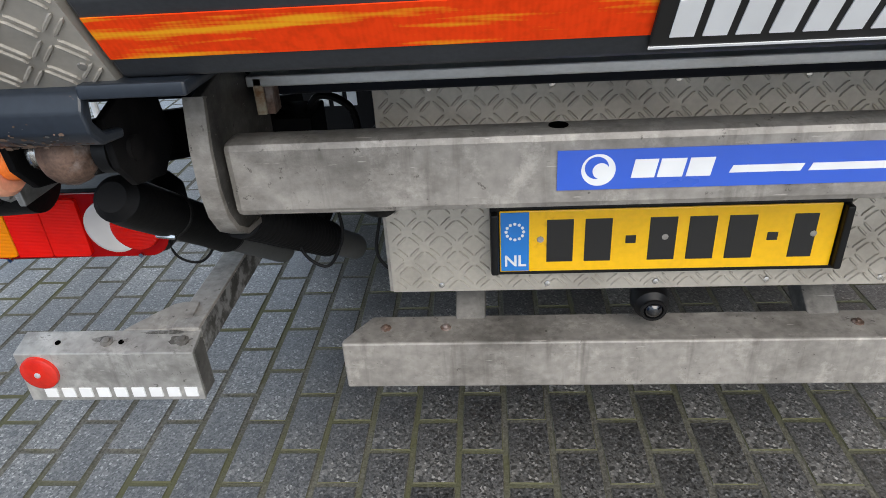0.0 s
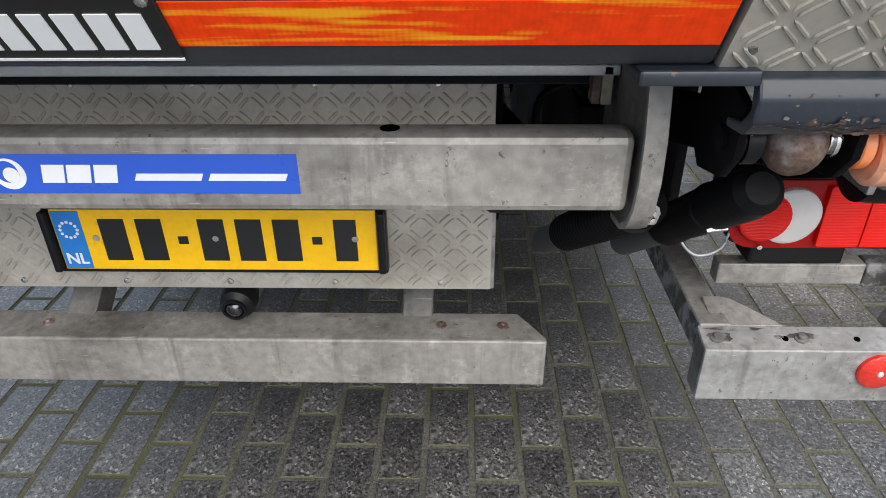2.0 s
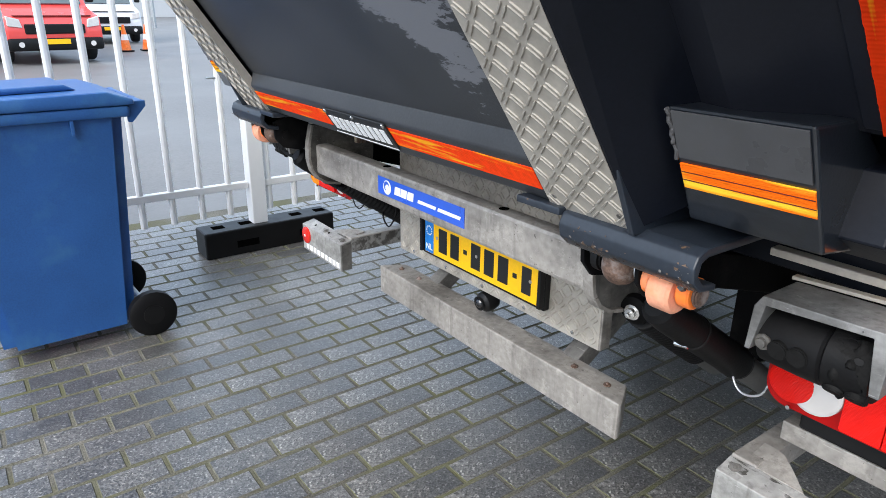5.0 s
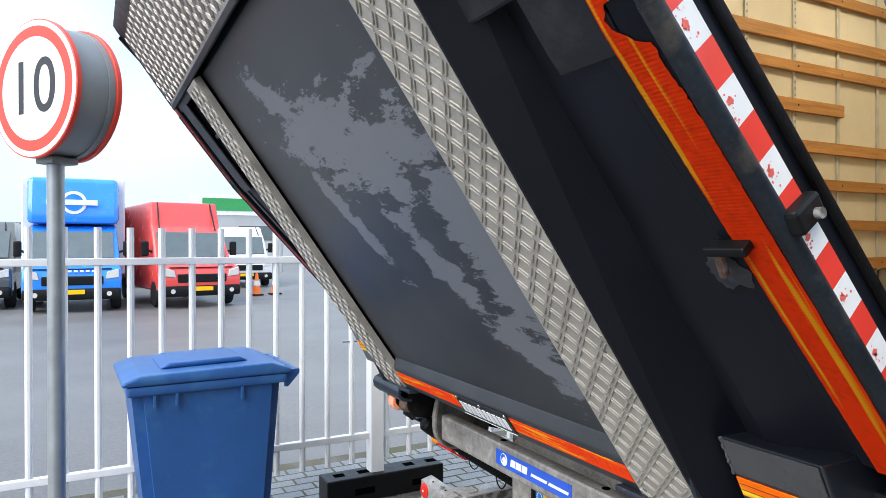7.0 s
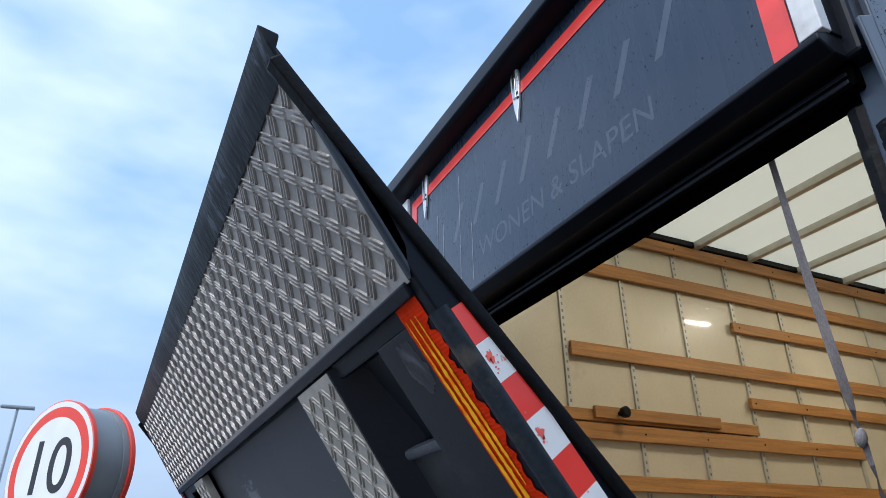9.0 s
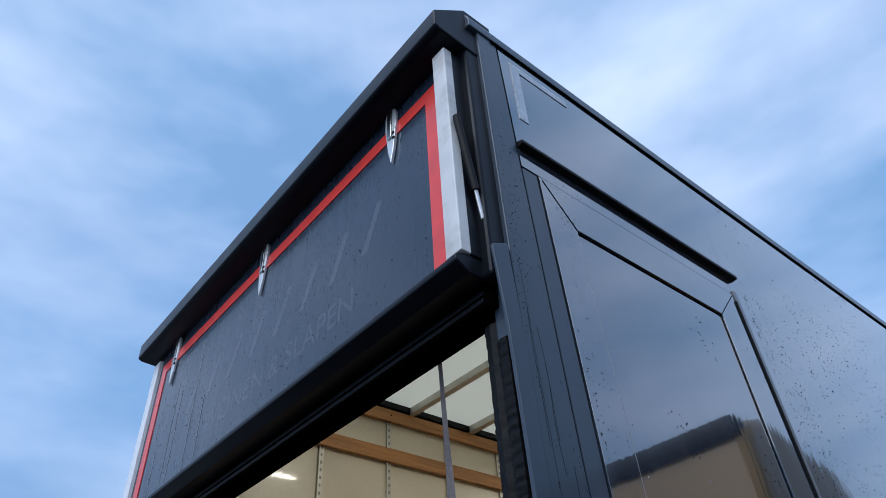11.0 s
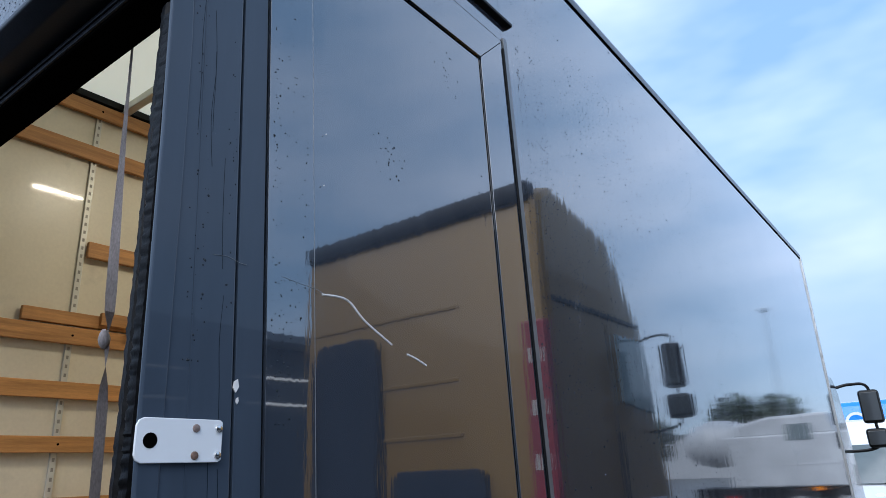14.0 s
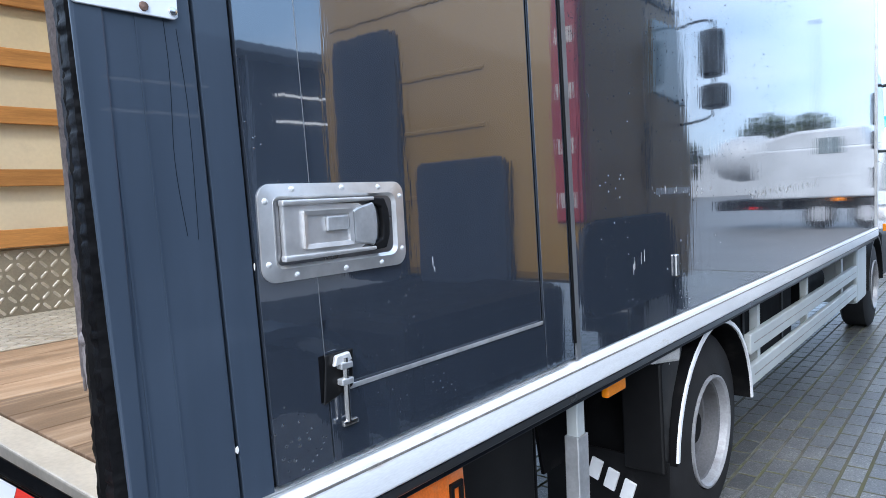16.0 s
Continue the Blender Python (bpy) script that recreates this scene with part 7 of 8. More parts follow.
    bmesh.ops.recalc_face_normals(bm, faces=bm.faces)
    part("torn_rubber", f(bm), M["stud_black"], drum, "torn and lumpy rubber end")

    def ram(a, b, r, bell, label):
        a, b = Vector(a), Vector(b)
        ln = (b - a).length
        prof = [(0, r * 0.5)]
        k = 0.0
        while k < bell * ln:
            prof += [(k + 0.004, r), (k + 0.009, r), (k + 0.013, r * 0.87)]
            k += 0.016
        prof += [(bell * ln + 0.006, r * 0.70), (bell * ln + 0.03, r * 0.3)]
        ob = part("ram", f(lathe(prof, a, b, 20)), M["ram_rubber"], lift, label)
        c = a + (b - a) * (bell + 0.01)
        part("ram_tube", f(rod(a + (b - a) * bell, b, r * 0.80, seg=20)), M["ram_grey"], ob, "grey ram tube")
        part("hose_clip", f(lathe([(0, r * 0.86), (0.012, r * 0.86)], c, c + (b - a), 20)), M["plastic"], ob)
        return ob
    ram((0.639, -0.085, 0.800), (0.577, 0.334, 0.513), 0.036, 0.66, "black lift ram in a ribbed bellows")
    a, b = Vector((0.748, -0.205, 0.886)), Vector((0.756, 0.377, 0.485))
    ln = (b - a).length
    r2 = part("ram", f(lathe([(0, 0.020), (0.012, 0.031), (0.05, 0.034), (0.16, 0.0345), (0.30, 0.0345), (0.335, 0.036), (0.375, 0.036), (0.38, 0.032), (0.381, 0.012)], a, b, 22)), M["ram_rubber"], lift, "black tilt ram in a rubber sleeve")
    part("ram_tube", f(rod(a + (b - a) * (0.37 / ln), b, 0.030, seg=20, rim=0.004)), M["ram_grey"], r2, "grey ram tube")
    for k in (0.150, 0.365):
        c = a + (b - a) * (k / ln)
        part("hose_clip", f(lathe([(0, 0.0355), (0.001, 0.0365), (0.006, 0.0365), (0.007, 0.0355)], c, c + (b - a), 24)), M["plastic"], r2, "dark hose clamp")
    c = a + (b - a) * (0.155 / ln) + Vector((0, -0.028, -0.022))
    part("clamp_screw", f(rod(c - Vector((0.016, 0, 0)), c + Vector((0.012, 0, 0.004)), 0.005, seg=8)), M["steel"], r2)
    boss = part("ram_boss", f(lathe([(0, 0.030), (0.006, 0.033), (0.020, 0.030), (0.024, 0.020), (0.025, 0.016)], (0.640, -0.100, 0.814), (0.660, -0.24, 0.800), 22)), M["chassis"], lift, "black ram pivot boss")
    part("ram_bolt", f(lathe([(0, 0.017), (0.004, 0.017), (0.005, 0.011), (0.013, 0.011), (0.014, 0.005), (0.022, 0.005), (0.023, 0.002)], (0.6435, -0.124, 0.8115), (0.6635, -0.264, 0.7975), 10)), M["steel"], boss, "bright pivot bolt")
    part("ram_bracket", f(prism([(0.30, 0.58), (0.36, 0.58), (0.42, 0.74), (0.42, 0.82), (0.30, 0.82)], "x", 0.62, 0.70, 0.003)), M["chassis"], lift)
    part("lift_arm", f(prism([(-0.29, 0.95), (-0.25, 1.00), (0.55, 0.80), (0.55, 0.70)], "x", 0.70, 0.735, 0.004)), M["chassis"], lift)
    part("packing_block", f(box(0.566, 0.578, -0.060, -0.030, 0.940, 0.992, 0.002)), M["rust"], lift, "rusty packing block")
    part("packing_block", f(box(0.578, 0.592, -0.062, -0.030, 0.940, 0.992, 0.002)), M["pale_wood"], lift, "pale timber packing block")
    part("hose_loop", f(sweep([(0.54, 0.35, 0.76), (0.547, 0.35, 0.817), (0.583, 0.35, 0.845), (0.62, 0.35, 0.843), (0.654, 0.35, 0.78)], 0.008)), M["black"], lift)
    part("hose_loop", f(sweep([(0.655, 0.36, 0.76), (0.676, 0.36, 0.816), (0.71, 0.36, 0.829), (0.75, 0.37, 0.80)], 0.007)), M["black"], lift)
    part("cable_loop", f(sweep([(0.752, 0.10, 0.715), (0.765, 0.07, 0.665), (0.795, 0.06, 0.638), (0.835, 0.06, 0.655), (0.848, 0.07, 0.71)], 0.0024)), M["galv_clean"] if s > 0 else M["black"], lift, "thin looped cable")


for s in (1, -1):
    lift_side(s)
tube = part("cross_tube", box(-0.594, 0.594, -0.205, -0.155, 0.852, 0.950, 0.010), M["galv"], lift, "galvanised square cross tube")
for x in (-0.19, 0.31):
    part("tube_hole", rod((x, -0.178, 0.9495), (x, -0.178, 0.9508), 0.012, seg=16), M["hole"], tube)
sticker = part("sticker", box(-0.193, 0.202, -0.2068, -0.2050, 0.878, 0.928), M["blue_sticker"], tube, "blue sticker with a white ring and white print")
ring = part("ring_mark", lathe([(0, 0.020), (0.0006, 0.020), (0.0008, 0.012)], (-0.145, -0.2066, 0.903), (-0.145, -1, 0.903), 28), M["white"], sticker)
part("ring_gap", lathe([(0, 0.014), (0.0004, 0.014), (0.0005, 0.004)], (-0.147, -0.2074, 0.906), (-0.147, -1, 0.906), 24), M["blue_sticker"], ring)
part("ring_dot", rod((-0.142, -0.2078, 0.902), (-0.142, -0.2084, 0.902), 0.010, seg=20), M["white"], ring)
for a, b, z0, z1 in ((-0.107, -0.080, 0.892, 0.915), (-0.077, -0.048, 0.892, 0.915), (-0.044, -0.016, 0.892, 0.915), (0.005, 0.085, 0.895, 0.904), (0.094, 0.186, 0.895, 0.904)):
    part("white_mark", prism([(a, z0), (b, z0), (b + 0.004, z1), (a + 0.004, z1)], "y", -0.2076, -0.2066), M["white"], sticker)
for x in (-0.50, 0.50):
    part("hose", sweep([(x, -0.05, 0.84), (x * 0.9, 0.05, 0.76), (x * 1.05, 0.2, 0.74), (x * 0.8, 0.5, 0.80)], 0.035, 12), M["black"], lift)
part("loose_wire", sweep([(-0.46, 0.06, 0.72), (-0.47, 0.05, 0.65), (-0.43, 0.05, 0.61), (-0.40, 0.06, 0.66), (-0.40, 0.06, 0.72)], 0.003), M["black"], lift)
part("loose_wire", sweep([(-0.60, 0.06, 0.73), (-0.60, 0.05, 0.66), (-0.56, 0.05, 0.63), (-0.53, 0.06, 0.68), (-0.53, 0.06, 0.73)], 0.003), M["black"], lift)

# hanging strap in the doorway
strap = thing("lashing_strap", "grey lashing strap hanging knotted from the header", "strap", (0.905, 0.022, 1.27))
bm = bmesh.new()
rows = []
for i in range(41):
    h = 1.525 * i / 40
    tw = 0.7 + 1.5 * math.sin(h * 3.1) * 0.6 + (2.2 * max(0, 1 - abs(h - 0.80) / 0.1))
    w = 0.0108 * (1 - 0.35 * max(0, 1 - abs(h - 0.80) / 0.06))
    cx, cy = 0.030 - 0.045 * (h / 1.525) ** 2 + 0.008 * math.sin(h * 4.2), -0.012 * (h / 1.525) + 0.003 * math.sin(h * 2.4)
    d = Vector((math.cos(tw), math.sin(tw), 0))
    rows.append([bm.verts.new(Vector((cx, cy, h)) + d * w), bm.verts.new(Vector((cx, cy, h)) - d * w)])
for p, q in zip(rows, rows[1:]):
    bm.faces.new((p[0], p[1], q[1], q[0]))
bmesh.ops.solidify(bm, geom=list(bm.faces), thickness=0.003)
part("webbing", bm, M["strap"], strap)
part("knot", moved(lathe([(0, 0.005), (0.008, 0.010), (0.02, 0.012), (0.032, 0.009), (0.04, 0.004)], (0, 0, 0), (0, 0, 1), 10), pose(0.010, -0.006, 0.80, 18, 25, 0)), M["strap"], strap)
part("knot", moved(lathe([(0, 0.005), (0.008, 0.012), (0.02, 0.014), (0.032, 0.011), (0.04, 0.005)], (0, 0, 0), (0, 0, 1), 10), pose(0.030, 0, 0.055, -10, 20, 0)), M["strap"], strap)
part("tassel", prism([(0.016, -0.03), (0.026, 0.012), (0.034, -0.02), (0.052, -0.03), (0.046, 0.07), (0.016, 0.07)], "y", -0.004, 0.004, 0.002), M["strap"], strap)

# ---- yard beside the truck ----
wheelie = thing("wheelie_bin", "blue plastic wheelie bin with a closed lid", "bin", (-1.72, -0.92, 0.0), 2.0)
bm = bmesh.new()
lo = [(-0.20, -0.24), (0.20, -0.24), (0.20, 0.26), (-0.20, 0.26)]
hi = [(-0.265, -0.335), (0.265, -0.335), (0.265, 0.315), (-0.265, 0.315)]
vl = [bm.verts.new((x, y, 0.06)) for x, y in lo]
vh = [bm.verts.new((x, y, 0.985)) for x, y in hi]
bm.faces.new(vl[::-1]), bm.faces.new(vh)
for i in range(4):
    bm.faces.new((vl[i], vl[(i + 1) % 4], vh[(i + 1) % 4], vh[i]))
bmesh.ops.bevel(bm, geom=[e for e in bm.edges if abs(e.verts[0].co.z - e.verts[1].co.z) > 0.1], offset=0.045, segments=4, affect="EDGES")
part("bin_body", bm, M["bin"], wheelie)
part("bin_rim", box(-0.285, 0.285, -0.355, 0.335, 0.955, 1.0, 0.012), M["bin"], wheelie)
lid = part("lid", prism([(-0.375, 1.0), (0.355, 1.0), (0.352, 1.022), (0.26, 1.055), (-0.30, 1.045), (-0.37, 1.02)], "x", -0.292, 0.292, 0.012), M["bin"], wheelie)
part("lid_top", prism([(-0.21, 1.048), (0.18, 1.055), (0.14, 1.078), (-0.17, 1.072)], "x", -0.17, 0.17, 0.008), M["bin"], lid)
part("bin_handle", rod((-0.25, 0.385, 1.0), (0.25, 0.385, 1.0), 0.014, seg=12), M["bin"], wheelie)
for x in (-0.25, -0.10, 0.10, 0.25):
    part("handle_bracket", prism([(0.33, 0.93), (0.345, 0.93), (0.40, 0.99), (0.40, 1.012), (0.33, 1.012)], "x", x - 0.012, x + 0.012, 0.003), M["bin"], wheelie)
for y in (-0.25, -0.16, 0.12):
    part("rim_rib", prism([(y, 0.90), (y + 0.012, 0.90), (y + 0.012, 0.956), (y, 0.956)], "x", 0.27, 0.285, 0.002), M["bin"], wheelie)
for x in (-0.24, 0.24):
    w = part("bin_wheel", lathe([(0, 0.05), (0.0, 0.085), (0.008, 0.10), (0.042, 0.10), (0.05, 0.085), (0.05, 0.05)], (x - 0.025, 0.315, 0.10), (x + 1, 0.315, 0.10), 24), M["black"], wheelie, "black rubber wheel")
    part("hub", rod((x - 0.028, 0.315, 0.10), (x + 0.028, 0.315, 0.10), 0.05, seg=16, rim=0.006), M["plastic"], w)
part("bin_axle", rod((-0.24, 0.315, 0.10), (0.24, 0.315, 0.10), 0.012, seg=10), M["pole"], wheelie)

sign = thing("speed_sign", "round speed limit sign with a red border on a grey pole", "road sign", (-1.78, -1.535, 0.0))
part("sign_pole", rod((0, 0, 0), (0, 0, 2.55), 0.036, seg=20), M["pole"], sign)
SC = 2.285
ST = pose(0, 0, 0, 0, 0, -55)
for k, (x, m) in enumerate(((0.075, "sign_white"), (-0.115, "sign_red"))):
    disc = part("sign_disc", moved(lathe([(0, 0.296), (0.002, 0.302), (0.022, 0.302), (0.024, 0.296)], (x, 0, SC), (x + 1, 0, SC), 56), ST), M["sign_red"], sign, "round sign plate with a red border")
    if k == 0:
        part("white_border", moved(lathe([(0, 0.296), (0.0008, 0.296)], (x + 0.0238, 0, SC), (x + 1, 0, SC), 56), ST), M["sign_white"], disc)
        part("red_ring", moved(lathe([(0, 0.272), (0.0008, 0.272)], (x + 0.0246, 0, SC), (x + 1, 0, SC), 56), ST), M["sign_red"], disc)
        part("white_face", moved(lathe([(0, 0.225), (0.0008, 0.225)], (x + 0.0254, 0, SC), (x + 1, 0, SC), 56), ST), M["sign_white"], disc)
        lettering("10", 0.335, ST @ pose(x + 0.0268, 0, SC - 0.004, 90, 0, 90), M["sign_black"], disc, "number", 0.0006, 0.0015)
    else:
        part("sign_back", moved(lathe([(0, 0.292), (0.03, 0.292)], (x + 0.0238, 0, SC), (x + 1, 0, SC), 48), ST), M["sign_grey"], disc)
part("sign_clamp", moved(box(-0.07, 0.055, -0.06, 0.06, SC - 0.32, SC - 0.29, 0.006), ST), M["sign_grey"], sign)
part("sign_drum", moved(lathe([(0, 0.285), (0.15, 0.285)], (-0.08, 0, SC), (1, 0, SC), 48), ST), M["sign_grey"], sign)

fence = thing("picket_fence", "white metal picket fence on black rubber feet", "fence", (-2.335, 0, 0))
for y0, y1 in ((-5.2, 0.17), (0.27, 5.4)):
    part("top_rail", box(-0.02, 0.02, y0, y1, 1.495, 1.535, 0.004), M["fence"], fence)
    part("bottom_rail", box(-0.02, 0.02, y0, y1, 0.365, 0.405, 0.004), M["fence"], fence)
    y = y0 + 0.03
    while y < y1:
        part("picket", rod((0, y, 0.22), (0, y, 1.70), 0.0185, seg=10), M["fence"], fence)
        y += 0.1585
for y in (-5.2, 0.22, 5.4):
    part("fence_post", box(-0.045, 0.045, y - 0.045, y + 0.045, 0.0, 1.66, 0.006), M["fence"], fence)
part("latch_bar", box(-0.012, 0.012, 0.0, 0.24, 0.99, 1.0, 0.002), M["pole"], fence)
for y in (0.22, 5.4, -5.2):
    ft = part("rubber_foot", box(-0.085, 0.095, y - 0.35, y + 0.45, 0.0, 0.155, 0.01), M["plastic"], fence, "black recycled rubber foot")
    for k in range(5):
        yy = y - 0.28 + 0.16 * k
        if abs(yy - y) > 0.06:
            part("foot_slot", box(-0.03, 0.03, yy, yy + 0.07, 0.1545, 0.156), M["hole"], ft)
    for yy in (y - 0.17, y + 0.22):
        part("foot_slot", box(0.0945, 0.096, yy, yy + 0.13, 0.045, 0.085), M["hole"], ft)


def road_van(at, turn, paint, label, width, length, height, bonnet, high_box=None, glass_z=(1.25, 1.9)):
    v = thing("van", label, "van", at, turn)
    w = width / 2
    body = part("van_body", prism([(0, 0.42), (-0.02, 0.75), (0.05, 1.05), (bonnet, 1.25), (bonnet + 0.55, 2.02), (bonnet + 0.75, 2.15), (bonnet + 0.95 if not high_box else bonnet + 1.1, height if not high_box else 2.2), (length, height if not high_box else 2.2), (length, 0.42)], "x", -w, w, 0.06), paint, v)
    for corner in body.data.vertices:
        if corner.co.z > 1.15:
            corner.co.x *= 1 - 0.11 * min(1.0, (corner.co.z - 1.15) / 1.5)
    part("windscreen", prism([(bonnet + 0.02, 1.30), (bonnet + 0.50, 1.98), (bonnet + 0.47, 2.0), (bonnet - 0.01, 1.32)], "x", -w * 0.85, w * 0.85, 0.006), M["glass_dark"], body)
    part("bumper", box(-w + 0.01, w - 0.01, -0.06, 0.3, 0.30, 0.58, 0.06), M["plastic"], body)
    part("grille", box(-w * 0.62, w * 0.62, -0.045, 0.1, 0.66, 0.88, 0.03), M["plastic"], body)
    part("number_plate", box(-0.26, 0.26, -0.075, -0.058, 0.44, 0.55, 0.004), M["yellow_plate"], body)
    for s in (-1, 1):
        part("head_lamp", prism([(s * w * 0.66, 0.80), (s * w * 0.94, 0.84), (s * w * 0.94, 1.05), (s * w * 0.70, 0.98)], "y", -0.035, 0.1, 0.01), M["lens_white"], body)
        part("van_mirror", box(s * (w + 0.16) - 0.09, s * (w + 0.16) + 0.09, bonnet + 0.25, bonnet + 0.4, 1.35, 1.75, 0.04), M["plastic"], body)
        for y in (0.85, length - 1.0):
            part("van_wheel", lathe([(0, 0.18), (0.01, 0.33), (0.05, 0.35), (0.2, 0.35), (0.24, 0.33), (0.25, 0.18)], (s * (w - 0.24), y, 0.35), (s * w, y, 0.35), 20), M["tyre"], body)
    part("bonnet_seam", box(-w * 0.8, w * 0.8, 0.02, 0.10, 1.055, 1.065), M["plastic"], body)
    for s in (-1, 1):
        part("wiper", rod((s * w * 0.15 + 0.1, bonnet + 0.005, 1.31), (s * w * 0.15 - 0.42, bonnet + 0.09, 1.43), 0.012, seg=6), M["plastic"], body)
        part("fog_lamp", rod((s * w * 0.74, -0.07, 0.44), (s * w * 0.74, -0.05, 0.44), 0.06, seg=12), M["lens_white"], body)
        part("mirror_stay", rod((s * (w - 0.05), bonnet + 0.32, 1.45), (s * (w + 0.10), bonnet + 0.32, 1.5), 0.03, seg=8), M["plastic"], body)
        if not high_box:
            part("roof_trim", rod((s * w * 0.74, bonnet + 0.58, 2.06), (s * w * 0.70, bonnet + 0.96, height - 0.02), 0.02, seg=6), M["plastic"], body)
    if high_box:
        part("cargo_box", box(-w - 0.15, w + 0.15, bonnet + 1.15, length + 0.8, 0.85, high_box, 0.04), M["van_white"], v, "white cargo box")
        hood = part("wind_deflector", prism([(bonnet + 0.45, 2.2), (bonnet + 0.50, 2.6), (bonnet + 0.8, high_box - 0.05), (bonnet + 1.14, high_box), (bonnet + 1.14, 2.2)], "x", -w + 0.02, w - 0.02, 0.12), paint, v, "blue roof deflector with a white mark")
        part("white_mark", moved(lathe([(0, 0.30), (0.01, 0.30)], (0, 0, 0), (0, -1, 0), 24), pose(0.0, bonnet + 0.47, 2.75)), M["white"], hood)
        part("blue_mark", moved(lathe([(0, 0.22), (0.01, 0.22)], (0, 0, 0), (0, -1, 0), 24), pose(0.0, bonnet + 0.46, 2.75)), paint, hood)
        part("white_mark", box(-0.62, 0.55, bonnet + 0.43, bonnet + 0.47, 2.68, 2.82, 0.01), M["white"], hood)
    for x in np.linspace(-0.45, 0.45, 8):
        part("white_mark", box(x - 0.04, x + 0.04, -0.03, 0.0, 0.98, 1.03), M["white"], body) if high_box else None
    return v


road_van((-16.9, -1.85, 0), 90, M["van_blue"], "blue delivery van with a white cargo box", 2.15, 5.2, 2.2, 0.75, 3.45)
road_van((-16.9, 1.15, 0), 99, M["van_red"], "red high-roofed delivery van", 2.05, 5.6, 2.85, 0.75)
road_van((-18.5, -4.25, 0), 90, M["van_grey"], "grey van parked beside a blue one", 2.0, 5.0, 2.3, 0.75)
road_van((-27.0, 0.1, 0), 90, M["van_dark"], "dark grey van parked behind others", 2.0, 5.0, 2.6, 0.75)
road_van((-25.0, 3.9, 0), 90, M["van_white"], "white van parked in the yard", 2.0, 5.0, 2.4, 0.75)
road_van((-24.0, -8.2, 0), 90, M["van_white"], "white van parked in the yard", 2.0, 5.0, 2.5, 0.75)
road_van((0.95, 13.4, 0), 0, M["van_white"], "white van parked ahead of the truck", 2.0, 5.4, 2.45, 0.75)
road_van((-0.3, 22.0, 0), 0, M["van_blue"], "blue delivery van with a white cargo box", 2.3, 5.6, 2.2, 0.75, 3.4)
for x, y in ((-20.6, 3.35), (-20.8, 4.0)):
    cone = thing("traffic_cone", "orange traffic cone with a white band", "traffic cone", (x, y, 0), group="traffic cones")
    part("cone_base", box(-0.19, 0.19, -0.19, 0.19, 0.0, 0.04, 0.01), M["black"], cone)
    body = part("cone_body", rod((0, 0, 0.04), (0, 0, 0.75), 0.15, 0.03, seg=20), M["orange"], cone)
    part("cone_band", rod((0, 0, 0.32), (0, 0, 0.48), 0.106, 0.078, seg=20), M["white"], body)
for x, y, hgt in ((-30, -5.0, 8.0), (-40, 9.0, 9.0), (8.85, 45.0, 10.8)):
    lp = thing("street_lamp", "thin grey lamp post with a flat head", "street lamp", (x, y, 0))
    part("lamp_pole", rod((0, 0, 0), (0, 0, hgt), 0.08, 0.05, seg=10), M["pole"], lp)
    part("lamp_head", box(-0.15, 0.15, -0.6, 0.6, hgt, hgt + 0.12, 0.03), M["pole"], lp)


def building(at, size, label, material, windows=6):
    b = thing("building", label, "building", at)
    wx, wy, hz = size
    wall = part("wall", box(-wx / 2, wx / 2, -wy / 2, wy / 2, 0, hz), material, b)
    part("roof", box(-wx / 2 - 0.2, wx / 2 + 0.2, -wy / 2 - 0.2, wy / 2 + 0.2, hz, hz + 0.4), M["sign_grey"], b)
    for i in range(windows):
        y = -wy / 2 + wy * (i + 0.5) / windows
        part("window", box(wx / 2, wx / 2 + 0.05, y - wy / windows * 0.3, y + wy / windows * 0.3, hz * 0.45, hz * 0.75), M["glass_dark"], wall)
        part("window", box(-wx / 2 + wx * (i + 0.2) / windows, -wx / 2 + wx * (i + 0.7) / windows, -wy / 2 - 0.05, -wy / 2, hz * 0.45, hz * 0.75), M["glass_dark"], wall)
    return b


building((-75, 22, 0), (12, 34, 5.0), "low pale industrial building across the yard", M["building"])
building((-80, -22, 0), (12, 30, 3.6), "low pale industrial building across the yard", M["building"])
building((30, 95, 0), (46, 12, 5.0), "low pale industrial building far ahead", M["building"])
board = thing("hoarding", "long dark roof board with green marks", "sign", (-60, 13, 0))
part("sign_board", box(-0.2, 0.2, -7, 7, 4.4, 6.2, 0.02), M["van_white"], board)
part("green_mark", box(0.2, 0.25, -6, -1.5, 4.8, 5.9), M["green"], board)
for y in (-6, 6):
    part("sign_leg", box(-0.15, 0.15, y - 0.15, y + 0.15, 0, 4.4), M["pole"], board)


def tree(at, height, seed):
    rnd = random.Random(seed)
    t = thing("tree", "dark broadleaf tree far off", "tree", at)
    part("trunk", rod((0, 0, 0), (0, 0, height * 0.6), 0.25, 0.1, seg=8), M["chassis"], t)
    verts, faces = [], []
    for i in range(900):
        a, e, r = rnd.uniform(0, 6.3), rnd.uniform(-1, 1), rnd.uniform(0.4, 1.0)
        c = Vector((math.cos(a) * r * height * 0.32 * math.sqrt(1 - e * e), math.sin(a) * r * height * 0.32 * math.sqrt(1 - e * e), height * (0.62 + 0.36 * e * r)))
        d1 = Vector((rnd.uniform(-1, 1), rnd.uniform(-1, 1), rnd.uniform(-1, 1))).normalized() * height * 0.05
        d2 = d1.cross(Vector((rnd.uniform(-1, 1), rnd.uniform(-1, 1), 1))).normalized() * height * 0.035
        n0 = len(verts)
        verts += [c - d1, c + d2, c + d1, c - d2]
        faces.append((n0, n0 + 1, n0 + 2, n0 + 3))
    raw("crown", verts, faces, M["foliage"], t)


